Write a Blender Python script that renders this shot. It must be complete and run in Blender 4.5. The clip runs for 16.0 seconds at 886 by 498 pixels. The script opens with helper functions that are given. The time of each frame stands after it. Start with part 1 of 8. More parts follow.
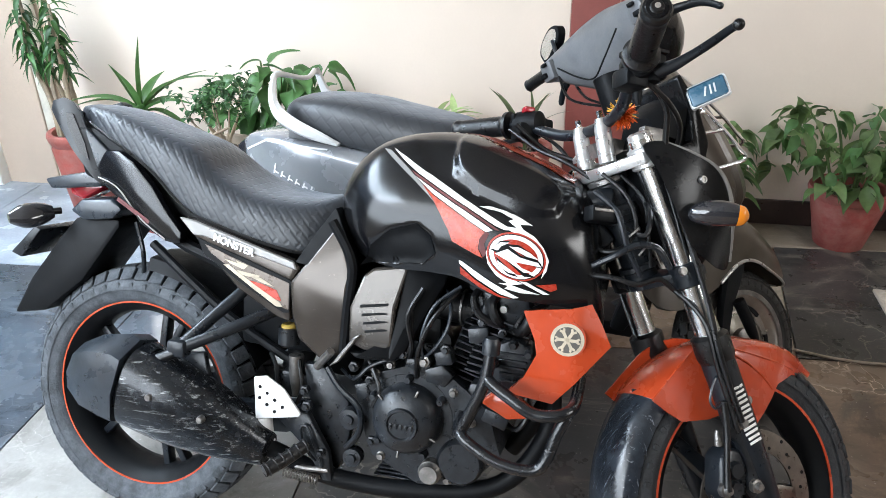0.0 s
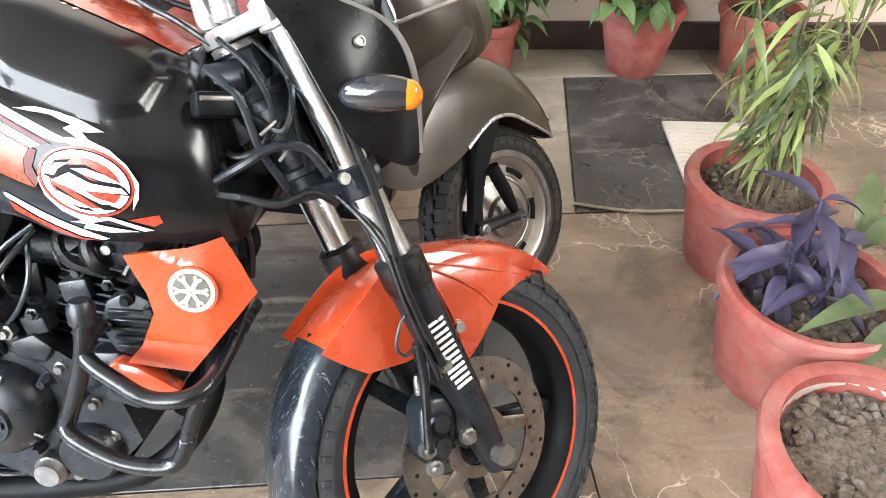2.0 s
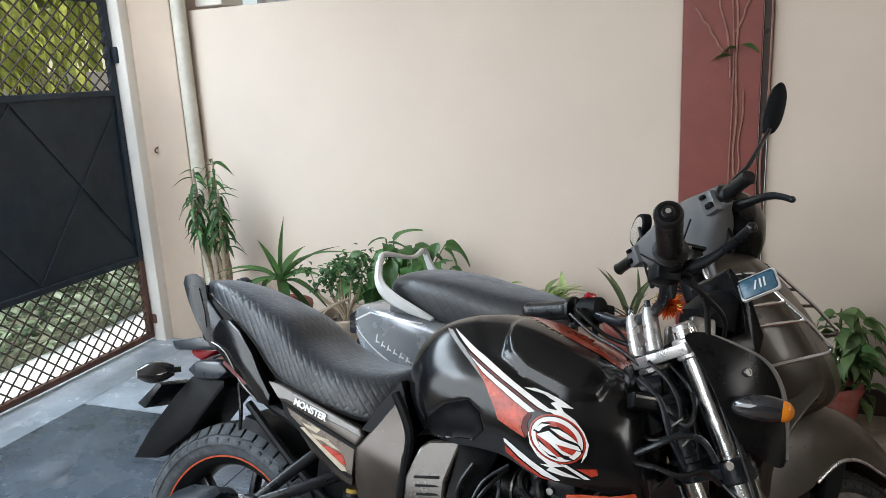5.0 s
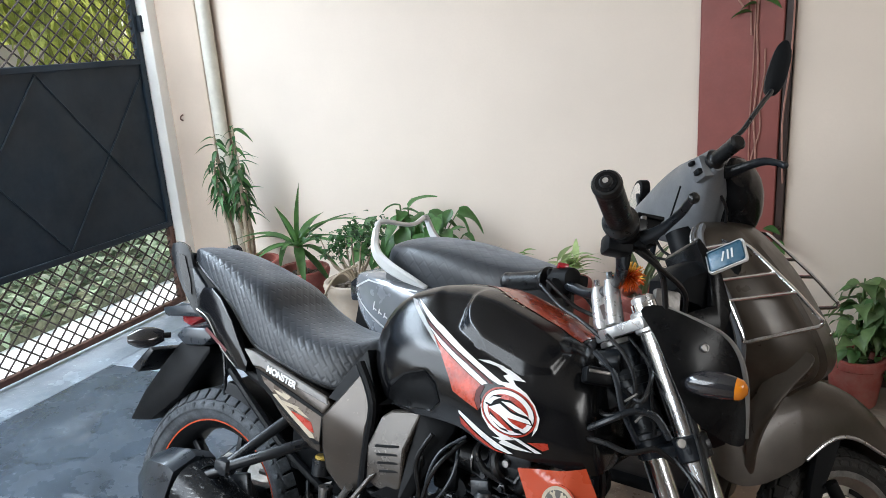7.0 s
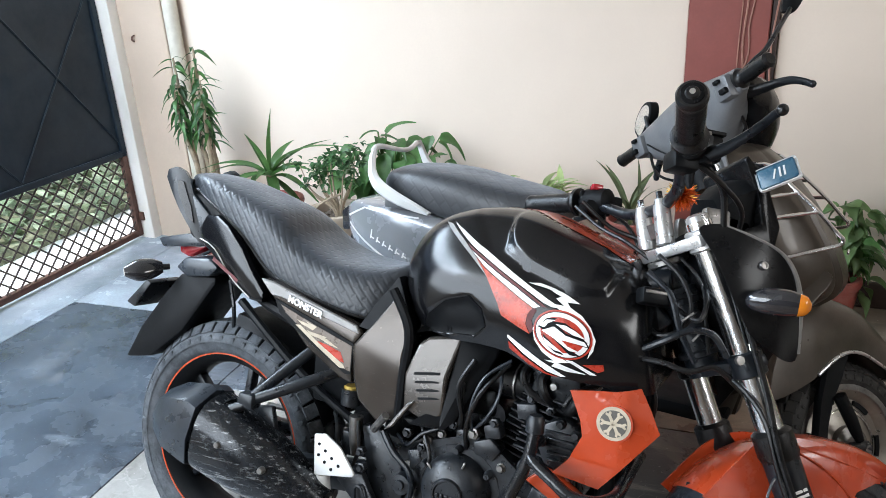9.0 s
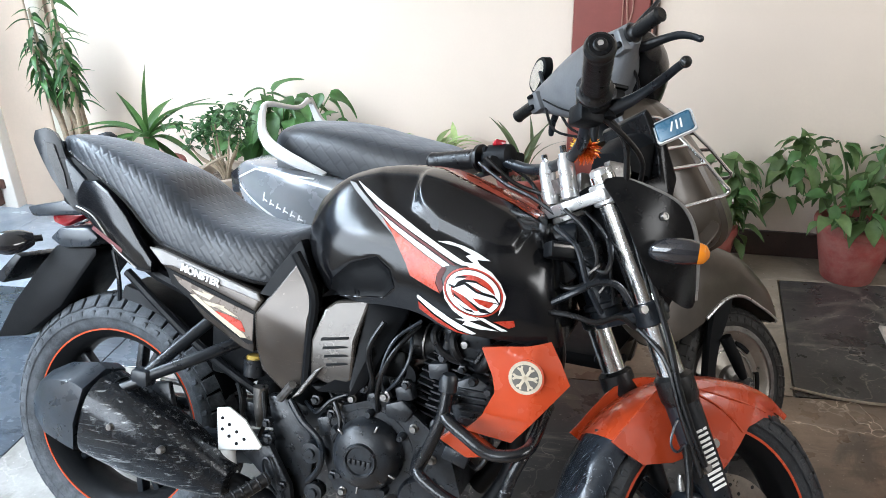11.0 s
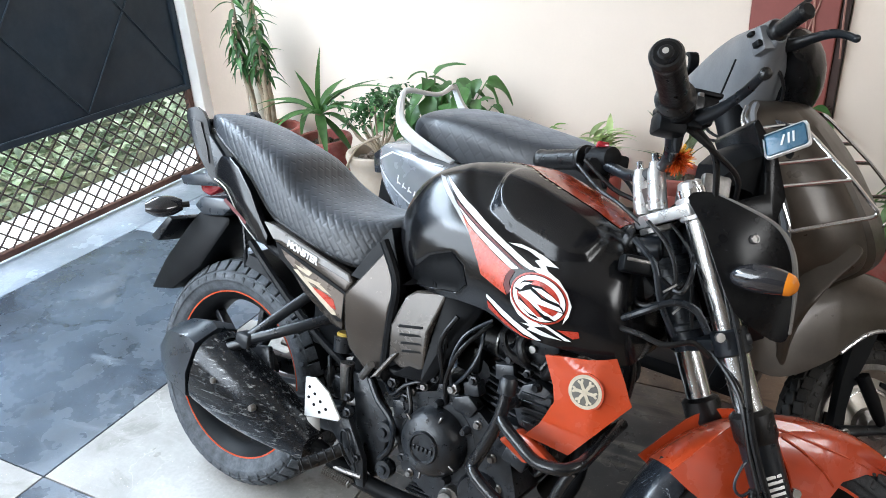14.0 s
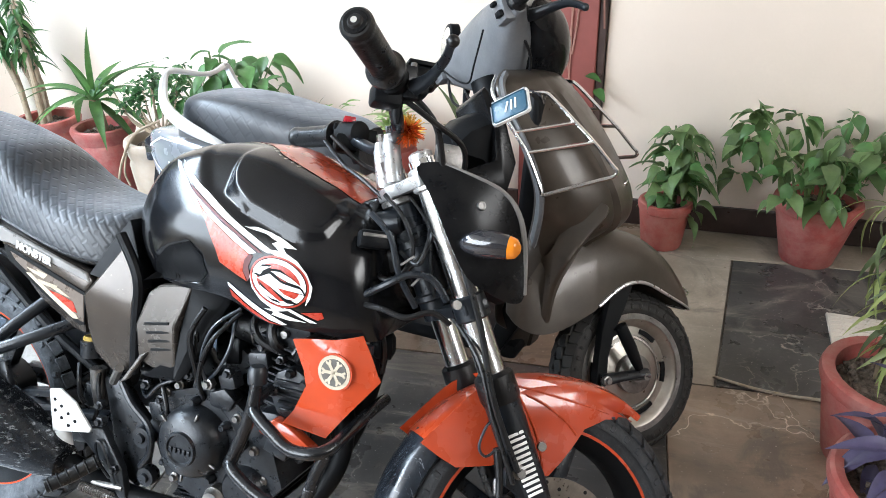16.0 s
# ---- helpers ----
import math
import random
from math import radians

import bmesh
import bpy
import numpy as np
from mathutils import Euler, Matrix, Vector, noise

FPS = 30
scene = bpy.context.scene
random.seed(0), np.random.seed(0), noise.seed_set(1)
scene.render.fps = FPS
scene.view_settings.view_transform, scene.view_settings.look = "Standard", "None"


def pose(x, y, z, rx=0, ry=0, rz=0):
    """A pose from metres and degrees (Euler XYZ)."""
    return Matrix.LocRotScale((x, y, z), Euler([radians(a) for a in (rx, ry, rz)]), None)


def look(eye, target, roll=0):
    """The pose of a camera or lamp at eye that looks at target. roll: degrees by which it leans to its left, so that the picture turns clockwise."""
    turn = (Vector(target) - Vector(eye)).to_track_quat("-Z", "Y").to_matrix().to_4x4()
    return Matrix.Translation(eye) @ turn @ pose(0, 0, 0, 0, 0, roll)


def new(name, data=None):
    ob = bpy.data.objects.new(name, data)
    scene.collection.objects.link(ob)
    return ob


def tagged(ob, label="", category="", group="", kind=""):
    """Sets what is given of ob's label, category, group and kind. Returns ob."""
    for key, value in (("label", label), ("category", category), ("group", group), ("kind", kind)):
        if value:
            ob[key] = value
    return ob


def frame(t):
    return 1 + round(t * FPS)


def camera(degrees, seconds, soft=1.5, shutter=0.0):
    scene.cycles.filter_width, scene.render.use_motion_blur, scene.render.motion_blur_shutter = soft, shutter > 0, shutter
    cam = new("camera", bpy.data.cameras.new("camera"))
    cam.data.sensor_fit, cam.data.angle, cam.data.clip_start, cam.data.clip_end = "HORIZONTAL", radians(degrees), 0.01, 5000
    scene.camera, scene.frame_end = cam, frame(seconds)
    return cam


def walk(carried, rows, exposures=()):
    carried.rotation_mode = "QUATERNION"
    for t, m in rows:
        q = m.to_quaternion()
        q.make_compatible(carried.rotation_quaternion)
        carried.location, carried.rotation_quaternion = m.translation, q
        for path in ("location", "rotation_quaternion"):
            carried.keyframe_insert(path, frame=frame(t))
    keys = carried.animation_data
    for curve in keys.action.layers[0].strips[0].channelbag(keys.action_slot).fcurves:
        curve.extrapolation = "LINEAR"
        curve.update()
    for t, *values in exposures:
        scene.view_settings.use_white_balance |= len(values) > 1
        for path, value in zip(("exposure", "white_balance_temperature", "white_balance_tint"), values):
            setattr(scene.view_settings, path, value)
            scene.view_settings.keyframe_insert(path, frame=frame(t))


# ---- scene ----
cam = camera(62.1, 16.0, soft=0.45)
PATH = [
    (0, (0.271, 0.161, 1.364), (0.023, 1.93, 0.463), -1.0),
    (0.5, (0.312, 0.205, 1.374), (0.123, 1.973, 0.46), -2.7),
    (1, (0.44, 0.31, 1.381), (0.261, 2.063, 0.433), -4.8),
    (1.5, (0.576, 0.482, 1.318), (0.455, 2.112, 0.165), -2.9),
    (2, (0.591, 0.596, 1.264), (0.723, 2.109, -0.038), 0.9),
    (2.5, (0.632, 0.531, 1.34), (0.624, 2.15, 0.165), -2.7),
    (3, (0.722, 0.396, 1.359), (0.283, 2.095, 0.399), -6.1),
    (3.5, (0.689, 0.289, 1.397), (-0.028, 1.982, 0.611), -6.4),
    (4, (0.549, 0.179, 1.411), (-0.257, 1.918, 0.838), -4.3),
    (4.5, (0.482, 0.126, 1.41), (-0.275, 1.915, 0.932), -3.2),
    (5, (0.481, 0.11, 1.421), (-0.189, 1.937, 0.957), -2.9),
    (5.2, (0.478, 0.104, 1.418), (-0.161, 1.939, 0.945), -2.9),
    (7.3, (0.677, 0.216, 1.415), (-0.187, 1.927, 0.844), -3.6),
    (7.5, (0.686, 0.221, 1.415), (-0.216, 1.906, 0.826), -3.2),
    (8, (0.66, 0.234, 1.409), (-0.282, 1.884, 0.782), -3.0),
    (8.5, (0.553, 0.202, 1.403), (-0.302, 1.897, 0.774), -3.6),
    (9, (0.437, 0.175, 1.388), (-0.194, 1.927, 0.657), -3.1),
    (9.5, (0.395, 0.162, 1.378), (-0.058, 1.945, 0.593), -1.5),
    (9.7, (0.383, 0.174, 1.371), (-0.032, 1.963, 0.579), -1.2),
    (11.8, (0.434, 0.222, 1.386), (0.109, 1.988, 0.503), -1.5),
    (12, (0.47, 0.238, 1.394), (0.105, 1.992, 0.506), -2.0),
    (12.5, (0.564, 0.258, 1.405), (0.033, 1.978, 0.535), -2.9),
    (13, (0.617, 0.271, 1.397), (-0.086, 1.931, 0.53), -3.2),
    (13.5, (0.634, 0.275, 1.4), (-0.179, 1.885, 0.535), -3.2),
    (14, (0.598, 0.276, 1.398), (-0.226, 1.877, 0.526), -3.2),
    (14.5, (0.513, 0.277, 1.404), (-0.187, 1.921, 0.506), -2.4),
    (15, (0.523, 0.29, 1.404), (-0.032, 1.979, 0.487), -1.4),
    (15.5, (0.656, 0.322, 1.404), (0.123, 2.031, 0.512), -2.1),
    (16, (0.76, 0.366, 1.376), (0.33, 2.08, 0.438), -1.7),
]
EXPOSURES = [(0, 0.3, 6200, 9), (1, 0.42, 6250, 9), (1.5, 0.93, 6250, 9), (2, 1.50, 6400, 9), (2.5, 1.38, 6375, 9), (3, 0.73, 6350, 9), (3.5, 0.22, 6350, 9), (4, -0.13, 6350, 9), (4.5, -0.42, 6391, 9), (5.2, -0.49, 6450, 9), (7.3, -0.21, 6200, 9), (8.5, -0.16, 6164, 9), (9, 0.02, 6150, 9), (9.7, 0.17, 6138, 9), (11.8, 0.42, 6103, 9), (12.5, 0.32, 6106, 9), (13.5, 0.24, 6118, 9), (14.5, 0.21, 6131, 9), (15, 0.42, 6137, 9), (15.5, 0.25, 6143, 9), (16, 0.68, 6150, 9)]
walk(cam, [(t, look(eye, target, roll)) for t, eye, target, roll in PATH], EXPOSURES)

# ---- world and light ----
world = bpy.data.worlds.new("sky")
scene.world = world
world.use_nodes = True
_n = world.node_tree.nodes
_sky = _n.new("ShaderNodeTexSky")
_sky.sky_type, _sky.sun_disc = "NISHITA", False
_sky.sun_elevation, _sky.sun_rotation = radians(52), radians(330)
_n["Background"].inputs["Strength"].default_value = 0.14
world.node_tree.links.new(_sky.outputs["Color"], _n["Background"].inputs["Color"])
sun = new("sun", bpy.data.lights.new("sun", "SUN"))
sun.data.energy, sun.data.angle, sun.data.color = 4.5, radians(0.6), (1.0, 0.95, 0.88)
sun.matrix_world = look((0, 0, 0), (0.30, -0.52, -0.80))


def area_lamp(name, eye, target, w, h, watts, colour=(0.93, 0.97, 1.0)):
    lamp = new(name, bpy.data.lights.new(name, "AREA"))
    lamp.data.shape, lamp.data.size, lamp.data.size_y = "RECTANGLE", w, h
    lamp.data.energy, lamp.data.color = watts, colour
    lamp.matrix_world = look(eye, target)
    return lamp


area_lamp("porch_opening_light", (-2.35, -1.05, 1.98), (0.6, 2.3, 0.55), 4.2, 2.15, 250, (0.90, 0.955, 1.0))
area_lamp("gate_opening_light", (-2.58, 1.3, 2.40), (-2.02, 1.25, 0.0), 3.0, 0.80, 142, (0.76, 0.88, 1.0)).data.spread = radians(140)
# added fill that brightens the right side; the east wall has no opening
area_lamp("side_fill_light", (3.70, 1.0, 2.25), (1.5, 2.2, 0.1), 2.6, 0.9, 78, (1.0, 0.97, 0.93))

# ---- materials ----


def surf(name, col, rough=0.5, metal=0.0, var=0.18, scale=9.0, bump=0.05, fine=180.0, coat=0.0, dust=0.0, dust_col=(0.42, 0.40, 0.37), rvar=0.12, spec=0.5, trans=0.0):
    m = bpy.data.materials.new(name)
    m.use_nodes = True
    t = m.node_tree
    p = t.nodes["Principled BSDF"]
    co = t.nodes.new("ShaderNodeTexCoord")

    def nz(s, detail=4.0, r=0.6):
        n = t.nodes.new("ShaderNodeTexNoise")
        n.inputs["Scale"].default_value, n.inputs["Detail"].default_value, n.inputs["Roughness"].default_value = s, detail, r
        t.links.new(co.outputs["Object"], n.inputs["Vector"])
        return n.outputs["Fac"]

    def mix(fac, a, b):
        x = t.nodes.new("ShaderNodeMix")
        x.data_type = "RGBA"
        if isinstance(fac, float):
            x.inputs[0].default_value = fac
        else:
            t.links.new(fac, x.inputs[0])
        for k, v in ((6, a), (7, b)):
            if isinstance(v, tuple):
                x.inputs[k].default_value = (*v, 1)
            else:
                t.links.new(v, x.inputs[k])
        return x.outputs[2]

    def ramp(fac, a, b, lo=0.0, hi=1.0):
        x = t.nodes.new("ShaderNodeMapRange")
        x.inputs[1].default_value, x.inputs[2].default_value, x.inputs[3].default_value, x.inputs[4].default_value = a, b, lo, hi
        t.links.new(fac, x.inputs[0])
        return x.outputs[0]

    lo, hi = tuple(c * (1 - var) for c in col), tuple(min(1, c * (1 + var)) for c in col)
    c = mix(ramp(nz(scale), 0.3, 0.7), lo, hi)
    c = mix(ramp(nz(fine, 2.0), 0.35, 0.65, 0.0, 0.35), c, tuple(x * (1 - 0.6 * var) for x in col))
    if dust > 0:
        c = mix(ramp(nz(scale * 1.7, 6.0, 0.7), 0.38, 0.72, 0.0, dust), c, dust_col)
    t.links.new(c, p.inputs["Base Color"])
    t.links.new(ramp(nz(scale * 2.3), 0.25, 0.75, max(0.02, rough - rvar), min(1, rough + rvar)), p.inputs["Roughness"])
    p.inputs["Metallic"].default_value = metal
    p.inputs["Specular IOR Level"].default_value = spec
    p.inputs["Coat Weight"].default_value = coat
    p.inputs["Coat Roughness"].default_value = 0.06
    p.inputs["Transmission Weight"].default_value = trans
    if bump > 0:
        b = t.nodes.new("ShaderNodeBump")
        b.inputs["Strength"].default_value, b.inputs["Distance"].default_value = min(1.0, bump * 4), 0.002
        t.links.new(nz(fine, 5.0), b.inputs["Height"])
        t.links.new(b.outputs["Normal"], p.inputs["Normal"])
    m["nodes_made"] = 1
    return m


def varied(m, amount=0.25):
    """Gives each object that wears m its own slight brightness."""
    t = m.node_tree
    p = t.nodes["Principled BSDF"]
    src = p.inputs["Base Color"].links[0].from_socket
    info = t.nodes.new("ShaderNodeObjectInfo")
    mr = t.nodes.new("ShaderNodeMapRange")
    mr.inputs[3].default_value, mr.inputs[4].default_value = 1 - amount, 1 + amount
    t.links.new(info.outputs["Random"], mr.inputs[0])
    hsv = t.nodes.new("ShaderNodeHueSaturation")
    t.links.new(mr.outputs[0], hsv.inputs["Value"])
    t.links.new(src, hsv.inputs["Color"])
    t.links.new(hsv.outputs["Color"], p.inputs["Base Color"])
    return m


def scratched(m, colour, stretch, lo, hi, amount, scale=10.0, turn=(0.0, 0.0, 0.0)):
    """Lays long pale scratches over m's own colour: noise drawn out along one axis."""
    t = m.node_tree
    p = t.nodes["Principled BSDF"]
    src = p.inputs["Base Color"].links[0].from_socket
    co = t.nodes.new("ShaderNodeTexCoord")
    mp = t.nodes.new("ShaderNodeMapping")
    mp.inputs["Scale"].default_value, mp.inputs["Rotation"].default_value = stretch, turn
    t.links.new(co.outputs["Object"], mp.inputs["Vector"])
    n = t.nodes.new("ShaderNodeTexNoise")
    n.inputs["Scale"].default_value, n.inputs["Detail"].default_value, n.inputs["Roughness"].default_value = scale, 5.0, 0.75
    t.links.new(mp.outputs["Vector"], n.inputs["Vector"])
    mr = t.nodes.new("ShaderNodeMapRange")
    mr.inputs[1].default_value, mr.inputs[2].default_value, mr.inputs[3].default_value, mr.inputs[4].default_value = lo, hi, 0.0, amount
    t.links.new(n.outputs["Fac"], mr.inputs[0])
    mx = t.nodes.new("ShaderNodeMixRGB")
    mx.inputs[2].default_value = (*colour, 1)
    t.links.new(mr.outputs[0], mx.inputs[0])
    t.links.new(src, mx.inputs[1])
    t.links.new(mx.outputs[0], p.inputs["Base Color"])
    return m


def stone(name, base, vein, rough, scale=3.0, vein_amount=0.5, stain=(0.1, 0.09, 0.08), grain=0.0):
    """Worn polished stone: clouds, drawn-out streaks, broken cracks, dust patches and pale specks."""
    m = surf(name, base, rough, 0, 0.45, scale, 0.07, 90.0, rvar=0.18)
    t = m.node_tree
    p = t.nodes["Principled BSDF"]
    col = p.inputs["Base Color"].links[0].from_socket
    co = t.nodes.new("ShaderNodeTexCoord")

    def nz(s, detail, r, stretch=(1, 1, 1), turn=0.0, off=0.0, warp=0.0):
        mp = t.nodes.new("ShaderNodeMapping")
        mp.inputs["Scale"].default_value, mp.inputs["Rotation"].default_value, mp.inputs["Location"].default_value = stretch, (0, 0, turn), (off, off * 0.7, 0)
        t.links.new(co.outputs["Object"], mp.inputs["Vector"])
        n = t.nodes.new("ShaderNodeTexNoise")
        n.inputs["Scale"].default_value, n.inputs["Detail"].default_value, n.inputs["Roughness"].default_value, n.inputs["Distortion"].default_value = s, detail, r, warp
        t.links.new(mp.outputs["Vector"], n.inputs["Vector"])
        return n.outputs["Fac"]

    def ramp(f, a, b, lo, hi):
        x = t.nodes.new("ShaderNodeMapRange")
        x.inputs[1].default_value, x.inputs[2].default_value, x.inputs[3].default_value, x.inputs[4].default_value = a, b, lo, hi
        t.links.new(f, x.inputs[0])
        return x.outputs[0]

    def mul(a, b):
        x = t.nodes.new("ShaderNodeMath")
        x.operation = "MULTIPLY"
        t.links.new(a, x.inputs[0])
        t.links.new(b, x.inputs[1])
        return x.outputs[0]

    def over(fac, a, colour):
        x = t.nodes.new("ShaderNodeMixRGB")
        t.links.new(fac, x.inputs[0])
        t.links.new(a, x.inputs[1])
        x.inputs[2].default_value = (*colour, 1)
        return x.outputs[0]

    col = over(ramp(nz(3.2, 10.0, 0.68, (1, 1, 1), 0, 3.1, 1.2), 0.52, 0.62, 0.0, 0.65), col, stain)
    col = over(ramp(nz(5.0, 9.0, 0.72, (0.35, 2.2, 1), 0.45, 7.7, 0.8), 0.56, 0.70, 0.0, 0.6), col, vein)
    if grain > 0:
        col = over(ramp(nz(3.0, 10.0, 0.68, (0.7, 1.5, 1), grain, 1.3, 1.6), 0.50, 0.62, 0.0, 0.55), col, tuple(c * 0.42 for c in base))
    # hairline cracks, broken up
    warp = t.nodes.new("ShaderNodeTexNoise")
    warp.inputs["Scale"].default_value, warp.inputs["Detail"].default_value = 2.6, 6.0
    t.links.new(co.outputs["Object"], warp.inputs["Vector"])
    add = t.nodes.new("ShaderNodeMixRGB")
    add.blend_type, add.inputs[0].default_value = "ADD", 0.9
    t.links.new(co.outputs["Object"], add.inputs[1])
    t.links.new(warp.outputs["Color"], add.inputs[2])
    vor = t.nodes.new("ShaderNodeTexVoronoi")
    vor.feature = "DISTANCE_TO_EDGE"
    vor.inputs["Scale"].default_value = 2.6
    t.links.new(add.outputs[0], vor.inputs["Vector"])
    crack = mul(ramp(vor.outputs["Distance"], 0.0, 0.010, 1.0, 0.0), ramp(nz(2.1, 3.0, 0.5, (1, 1, 1), 0, 5.5), 0.52, 0.60, 0.0, vein_amount))
    col = over(crack, col, tuple(min(1.0, c * 1.8 + 0.05) for c in vein))
    # foot-worn pale dust and specks
    col = over(ramp(nz(38.0, 6.0, 0.8), 0.60, 0.70, 0.0, 0.45), col, vein)
    col = over(ramp(nz(120.0, 2.0, 0.5), 0.70, 0.74, 0.0, 0.6), col, tuple(min(1.0, c + 0.25) for c in vein))
    t.links.new(col, p.inputs["Base Color"])
    return m


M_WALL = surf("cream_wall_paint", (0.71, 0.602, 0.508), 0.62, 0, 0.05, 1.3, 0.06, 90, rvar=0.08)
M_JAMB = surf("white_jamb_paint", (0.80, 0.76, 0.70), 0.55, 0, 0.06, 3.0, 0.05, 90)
M_POST = surf("tan_post_and_return_shade", (0.56, 0.44, 0.345), 0.62, 0, 0.08, 2.5, 0.05, 90)
M_RED = surf("maroon_pillar_paint", (0.23, 0.062, 0.050), 0.5, 0, 0.15, 5.0, 0.05, 90)
M_SKIRT = surf("dark_skirting_stone", (0.050, 0.032, 0.028), 0.35, 0, 0.4, 8.0, 0.05, 60)
M_PIPE = surf("off_white_pipe_plastic", (0.66, 0.62, 0.53), 0.4, 0, 0.10, 6.0, 0.02, 60, dust=0.35, dust_col=(0.25, 0.22, 0.18))
M_CEIL = surf("ceiling_plaster", (0.62, 0.59, 0.54), 0.8, 0, 0.05, 2.0)
# kept dark so that glossy black parts reflect little from the unseen walls
M_DIM = surf("unseen_dark_wall", (0.15, 0.125, 0.10), 0.8, 0, 0.1, 2.0)
M_HOUSE = surf("house_wall_paint", (0.66, 0.58, 0.48), 0.7, 0, 0.06, 2.0)
M_GATE = surf("black_gate_steel", (0.009, 0.018, 0.029), 0.48, 0.0, 0.35, 3.0, 0.03, 40, dust=0.03, spec=0.3)
M_RUST = surf("rusty_brown_gate_steel", (0.105, 0.050, 0.035), 0.7, 0.1, 0.4, 12.0, 0.1, 120)
M_MESH = surf("gate_mesh_steel", (0.05, 0.036, 0.03), 0.6, 0.2, 0.3, 8.0)
M_DARK = stone("black_polished_stone", (0.046, 0.043, 0.041), (0.25, 0.215, 0.175), 0.34, 4.0, 0.35, (0.135, 0.118, 0.098))
M_SLATE = stone("blue_grey_polished_stone", (0.066, 0.082, 0.104), (0.22, 0.25, 0.285), 0.27, 2.5, 0.12, (0.020, 0.026, 0.034))
M_SLATE.node_tree.nodes["Principled BSDF"].inputs["Specular IOR Level"].default_value = 0.95
# paler slabs by the gate, lightened further for the sheen of its light
M_LITSLATE = stone("pale_slate_with_gate_sheen", (0.33, 0.37, 0.42), (0.46, 0.49, 0.53), 0.20, 2.5, 0.1, (0.24, 0.27, 0.31))
M_BEIGE = stone("beige_worn_stone", (0.275, 0.262, 0.245), (0.37, 0.35, 0.325), 0.40, 2.6, 0.15, (0.13, 0.12, 0.108))
M_BROWN = stone("brown_grey_polished_stone", (0.258, 0.188, 0.133), (0.43, 0.355, 0.28), 0.33, 3.0, 0.95, (0.070, 0.053, 0.042), 0.5)
M_TAN = stone("tan_grey_stone", (0.270, 0.224, 0.174), (0.38, 0.325, 0.265), 0.40, 2.8, 0.2, (0.125, 0.105, 0.085))
M_JOINT = surf("cement_joint", (0.17, 0.15, 0.13), 0.8, 0, 0.3, 10.0)
M_PALE = surf("pale_outdoor_paving", (0.74, 0.72, 0.69), 0.6, 0, 0.1, 1.5)
M_TERRA = surf("terracotta_red_pot", (0.30, 0.062, 0.048), 0.55, 0, 0.25, 9.0, 0.12, 110, dust=0.5, dust_col=(0.34, 0.20, 0.165))
M_PINK = surf("faded_red_painted_pot", (0.28, 0.056, 0.047), 0.55, 0, 0.3, 9.0, 0.12, 110, dust=0.6, dust_col=(0.36, 0.19, 0.16))
M_CREAMPOT = surf("cream_clay_pot", (0.360, 0.286, 0.217), 0.6, 0, 0.15, 9.0, 0.08, 80, dust=0.3)
M_MULCH = surf("leafy_mulch", (0.20, 0.21, 0.13), 0.9, 0, 0.6, 30.0, 0.4, 120)
M_SOIL = surf("dry_soil", (0.060, 0.043, 0.032), 0.9, 0, 0.8, 60.0, 0.6, 160, dust=0.55, dust_col=(0.26, 0.21, 0.165))


def leaf(name, col, rough=0.42, var=0.35, back=0.35):
    m = varied(surf(name, col, rough, 0, var, 22.0, 0.04, 90), 0.3)
    p = m.node_tree.nodes["Principled BSDF"]
    p.inputs["Subsurface Weight"].default_value = 0.0
    isl = m.node_tree.nodes.new("ShaderNodeNewGeometry")
    mr = m.node_tree.nodes.new("ShaderNodeMapRange")
    mr.inputs[3].default_value, mr.inputs[4].default_value = 0.62, 1.5
    m.node_tree.links.new(isl.outputs["Random Per Island"], mr.inputs[0])
    src = p.inputs["Base Color"].links[0].from_socket
    hsv = m.node_tree.nodes.new("ShaderNodeHueSaturation")
    m.node_tree.links.new(mr.outputs[0], hsv.inputs["Value"])
    m.node_tree.links.new(src, hsv.inputs["Color"])
    m.node_tree.links.new(hsv.outputs["Color"], p.inputs["Base Color"])
    tr = m.node_tree.nodes.new("ShaderNodeBsdfTranslucent")
    m.node_tree.links.new(hsv.outputs["Color"], tr.inputs["Color"])
    mx = m.node_tree.nodes.new("ShaderNodeMixShader")
    mx.inputs[0].default_value = back
    out = m.node_tree.nodes["Material Output"]
    m.node_tree.links.new(p.outputs[0], mx.inputs[1])
    m.node_tree.links.new(tr.outputs[0], mx.inputs[2])
    m.node_tree.links.new(mx.outputs[0], out.inputs["Surface"])
    return m


L_DEEP = leaf("deep_green_leaf", (0.035, 0.095, 0.030))
L_MID = leaf("mid_green_leaf", (0.060, 0.155, 0.040))
L_BRIGHT = leaf("bright_green_leaf", (0.16, 0.29, 0.060))
L_BROAD = leaf("light_green_broad_leaf", (0.090, 0.195, 0.062))
# these two outdoor leaf colours are raised to carry sunlight and haze
L_SUN = leaf("sun_brightened_yellow_green_leaf", (0.62, 0.66, 0.16), 0.5, 0.35, 0.6)
L_GARDEN = leaf("haze_brightened_garden_leaf", (0.34, 0.42, 0.27), 0.5, 0.4, 0.4)
L_YUCCA = leaf("fresh_green_leaf", (0.070, 0.155, 0.042))
L_VARIEG = leaf("cream_green_leaf", (0.36, 0.46, 0.20))
L_PALE = leaf("pale_green_leaf", (0.135, 0.215, 0.080))
L_PURPLE = leaf("purple_leaf", (0.042, 0.034, 0.072), 0.5, 0.3, 0.10)
L_OLIVE = leaf("olive_leaf", (0.10, 0.13, 0.060))
L_BAMBOO = leaf("yellow_green_bamboo_leaf", (0.26, 0.31, 0.105))
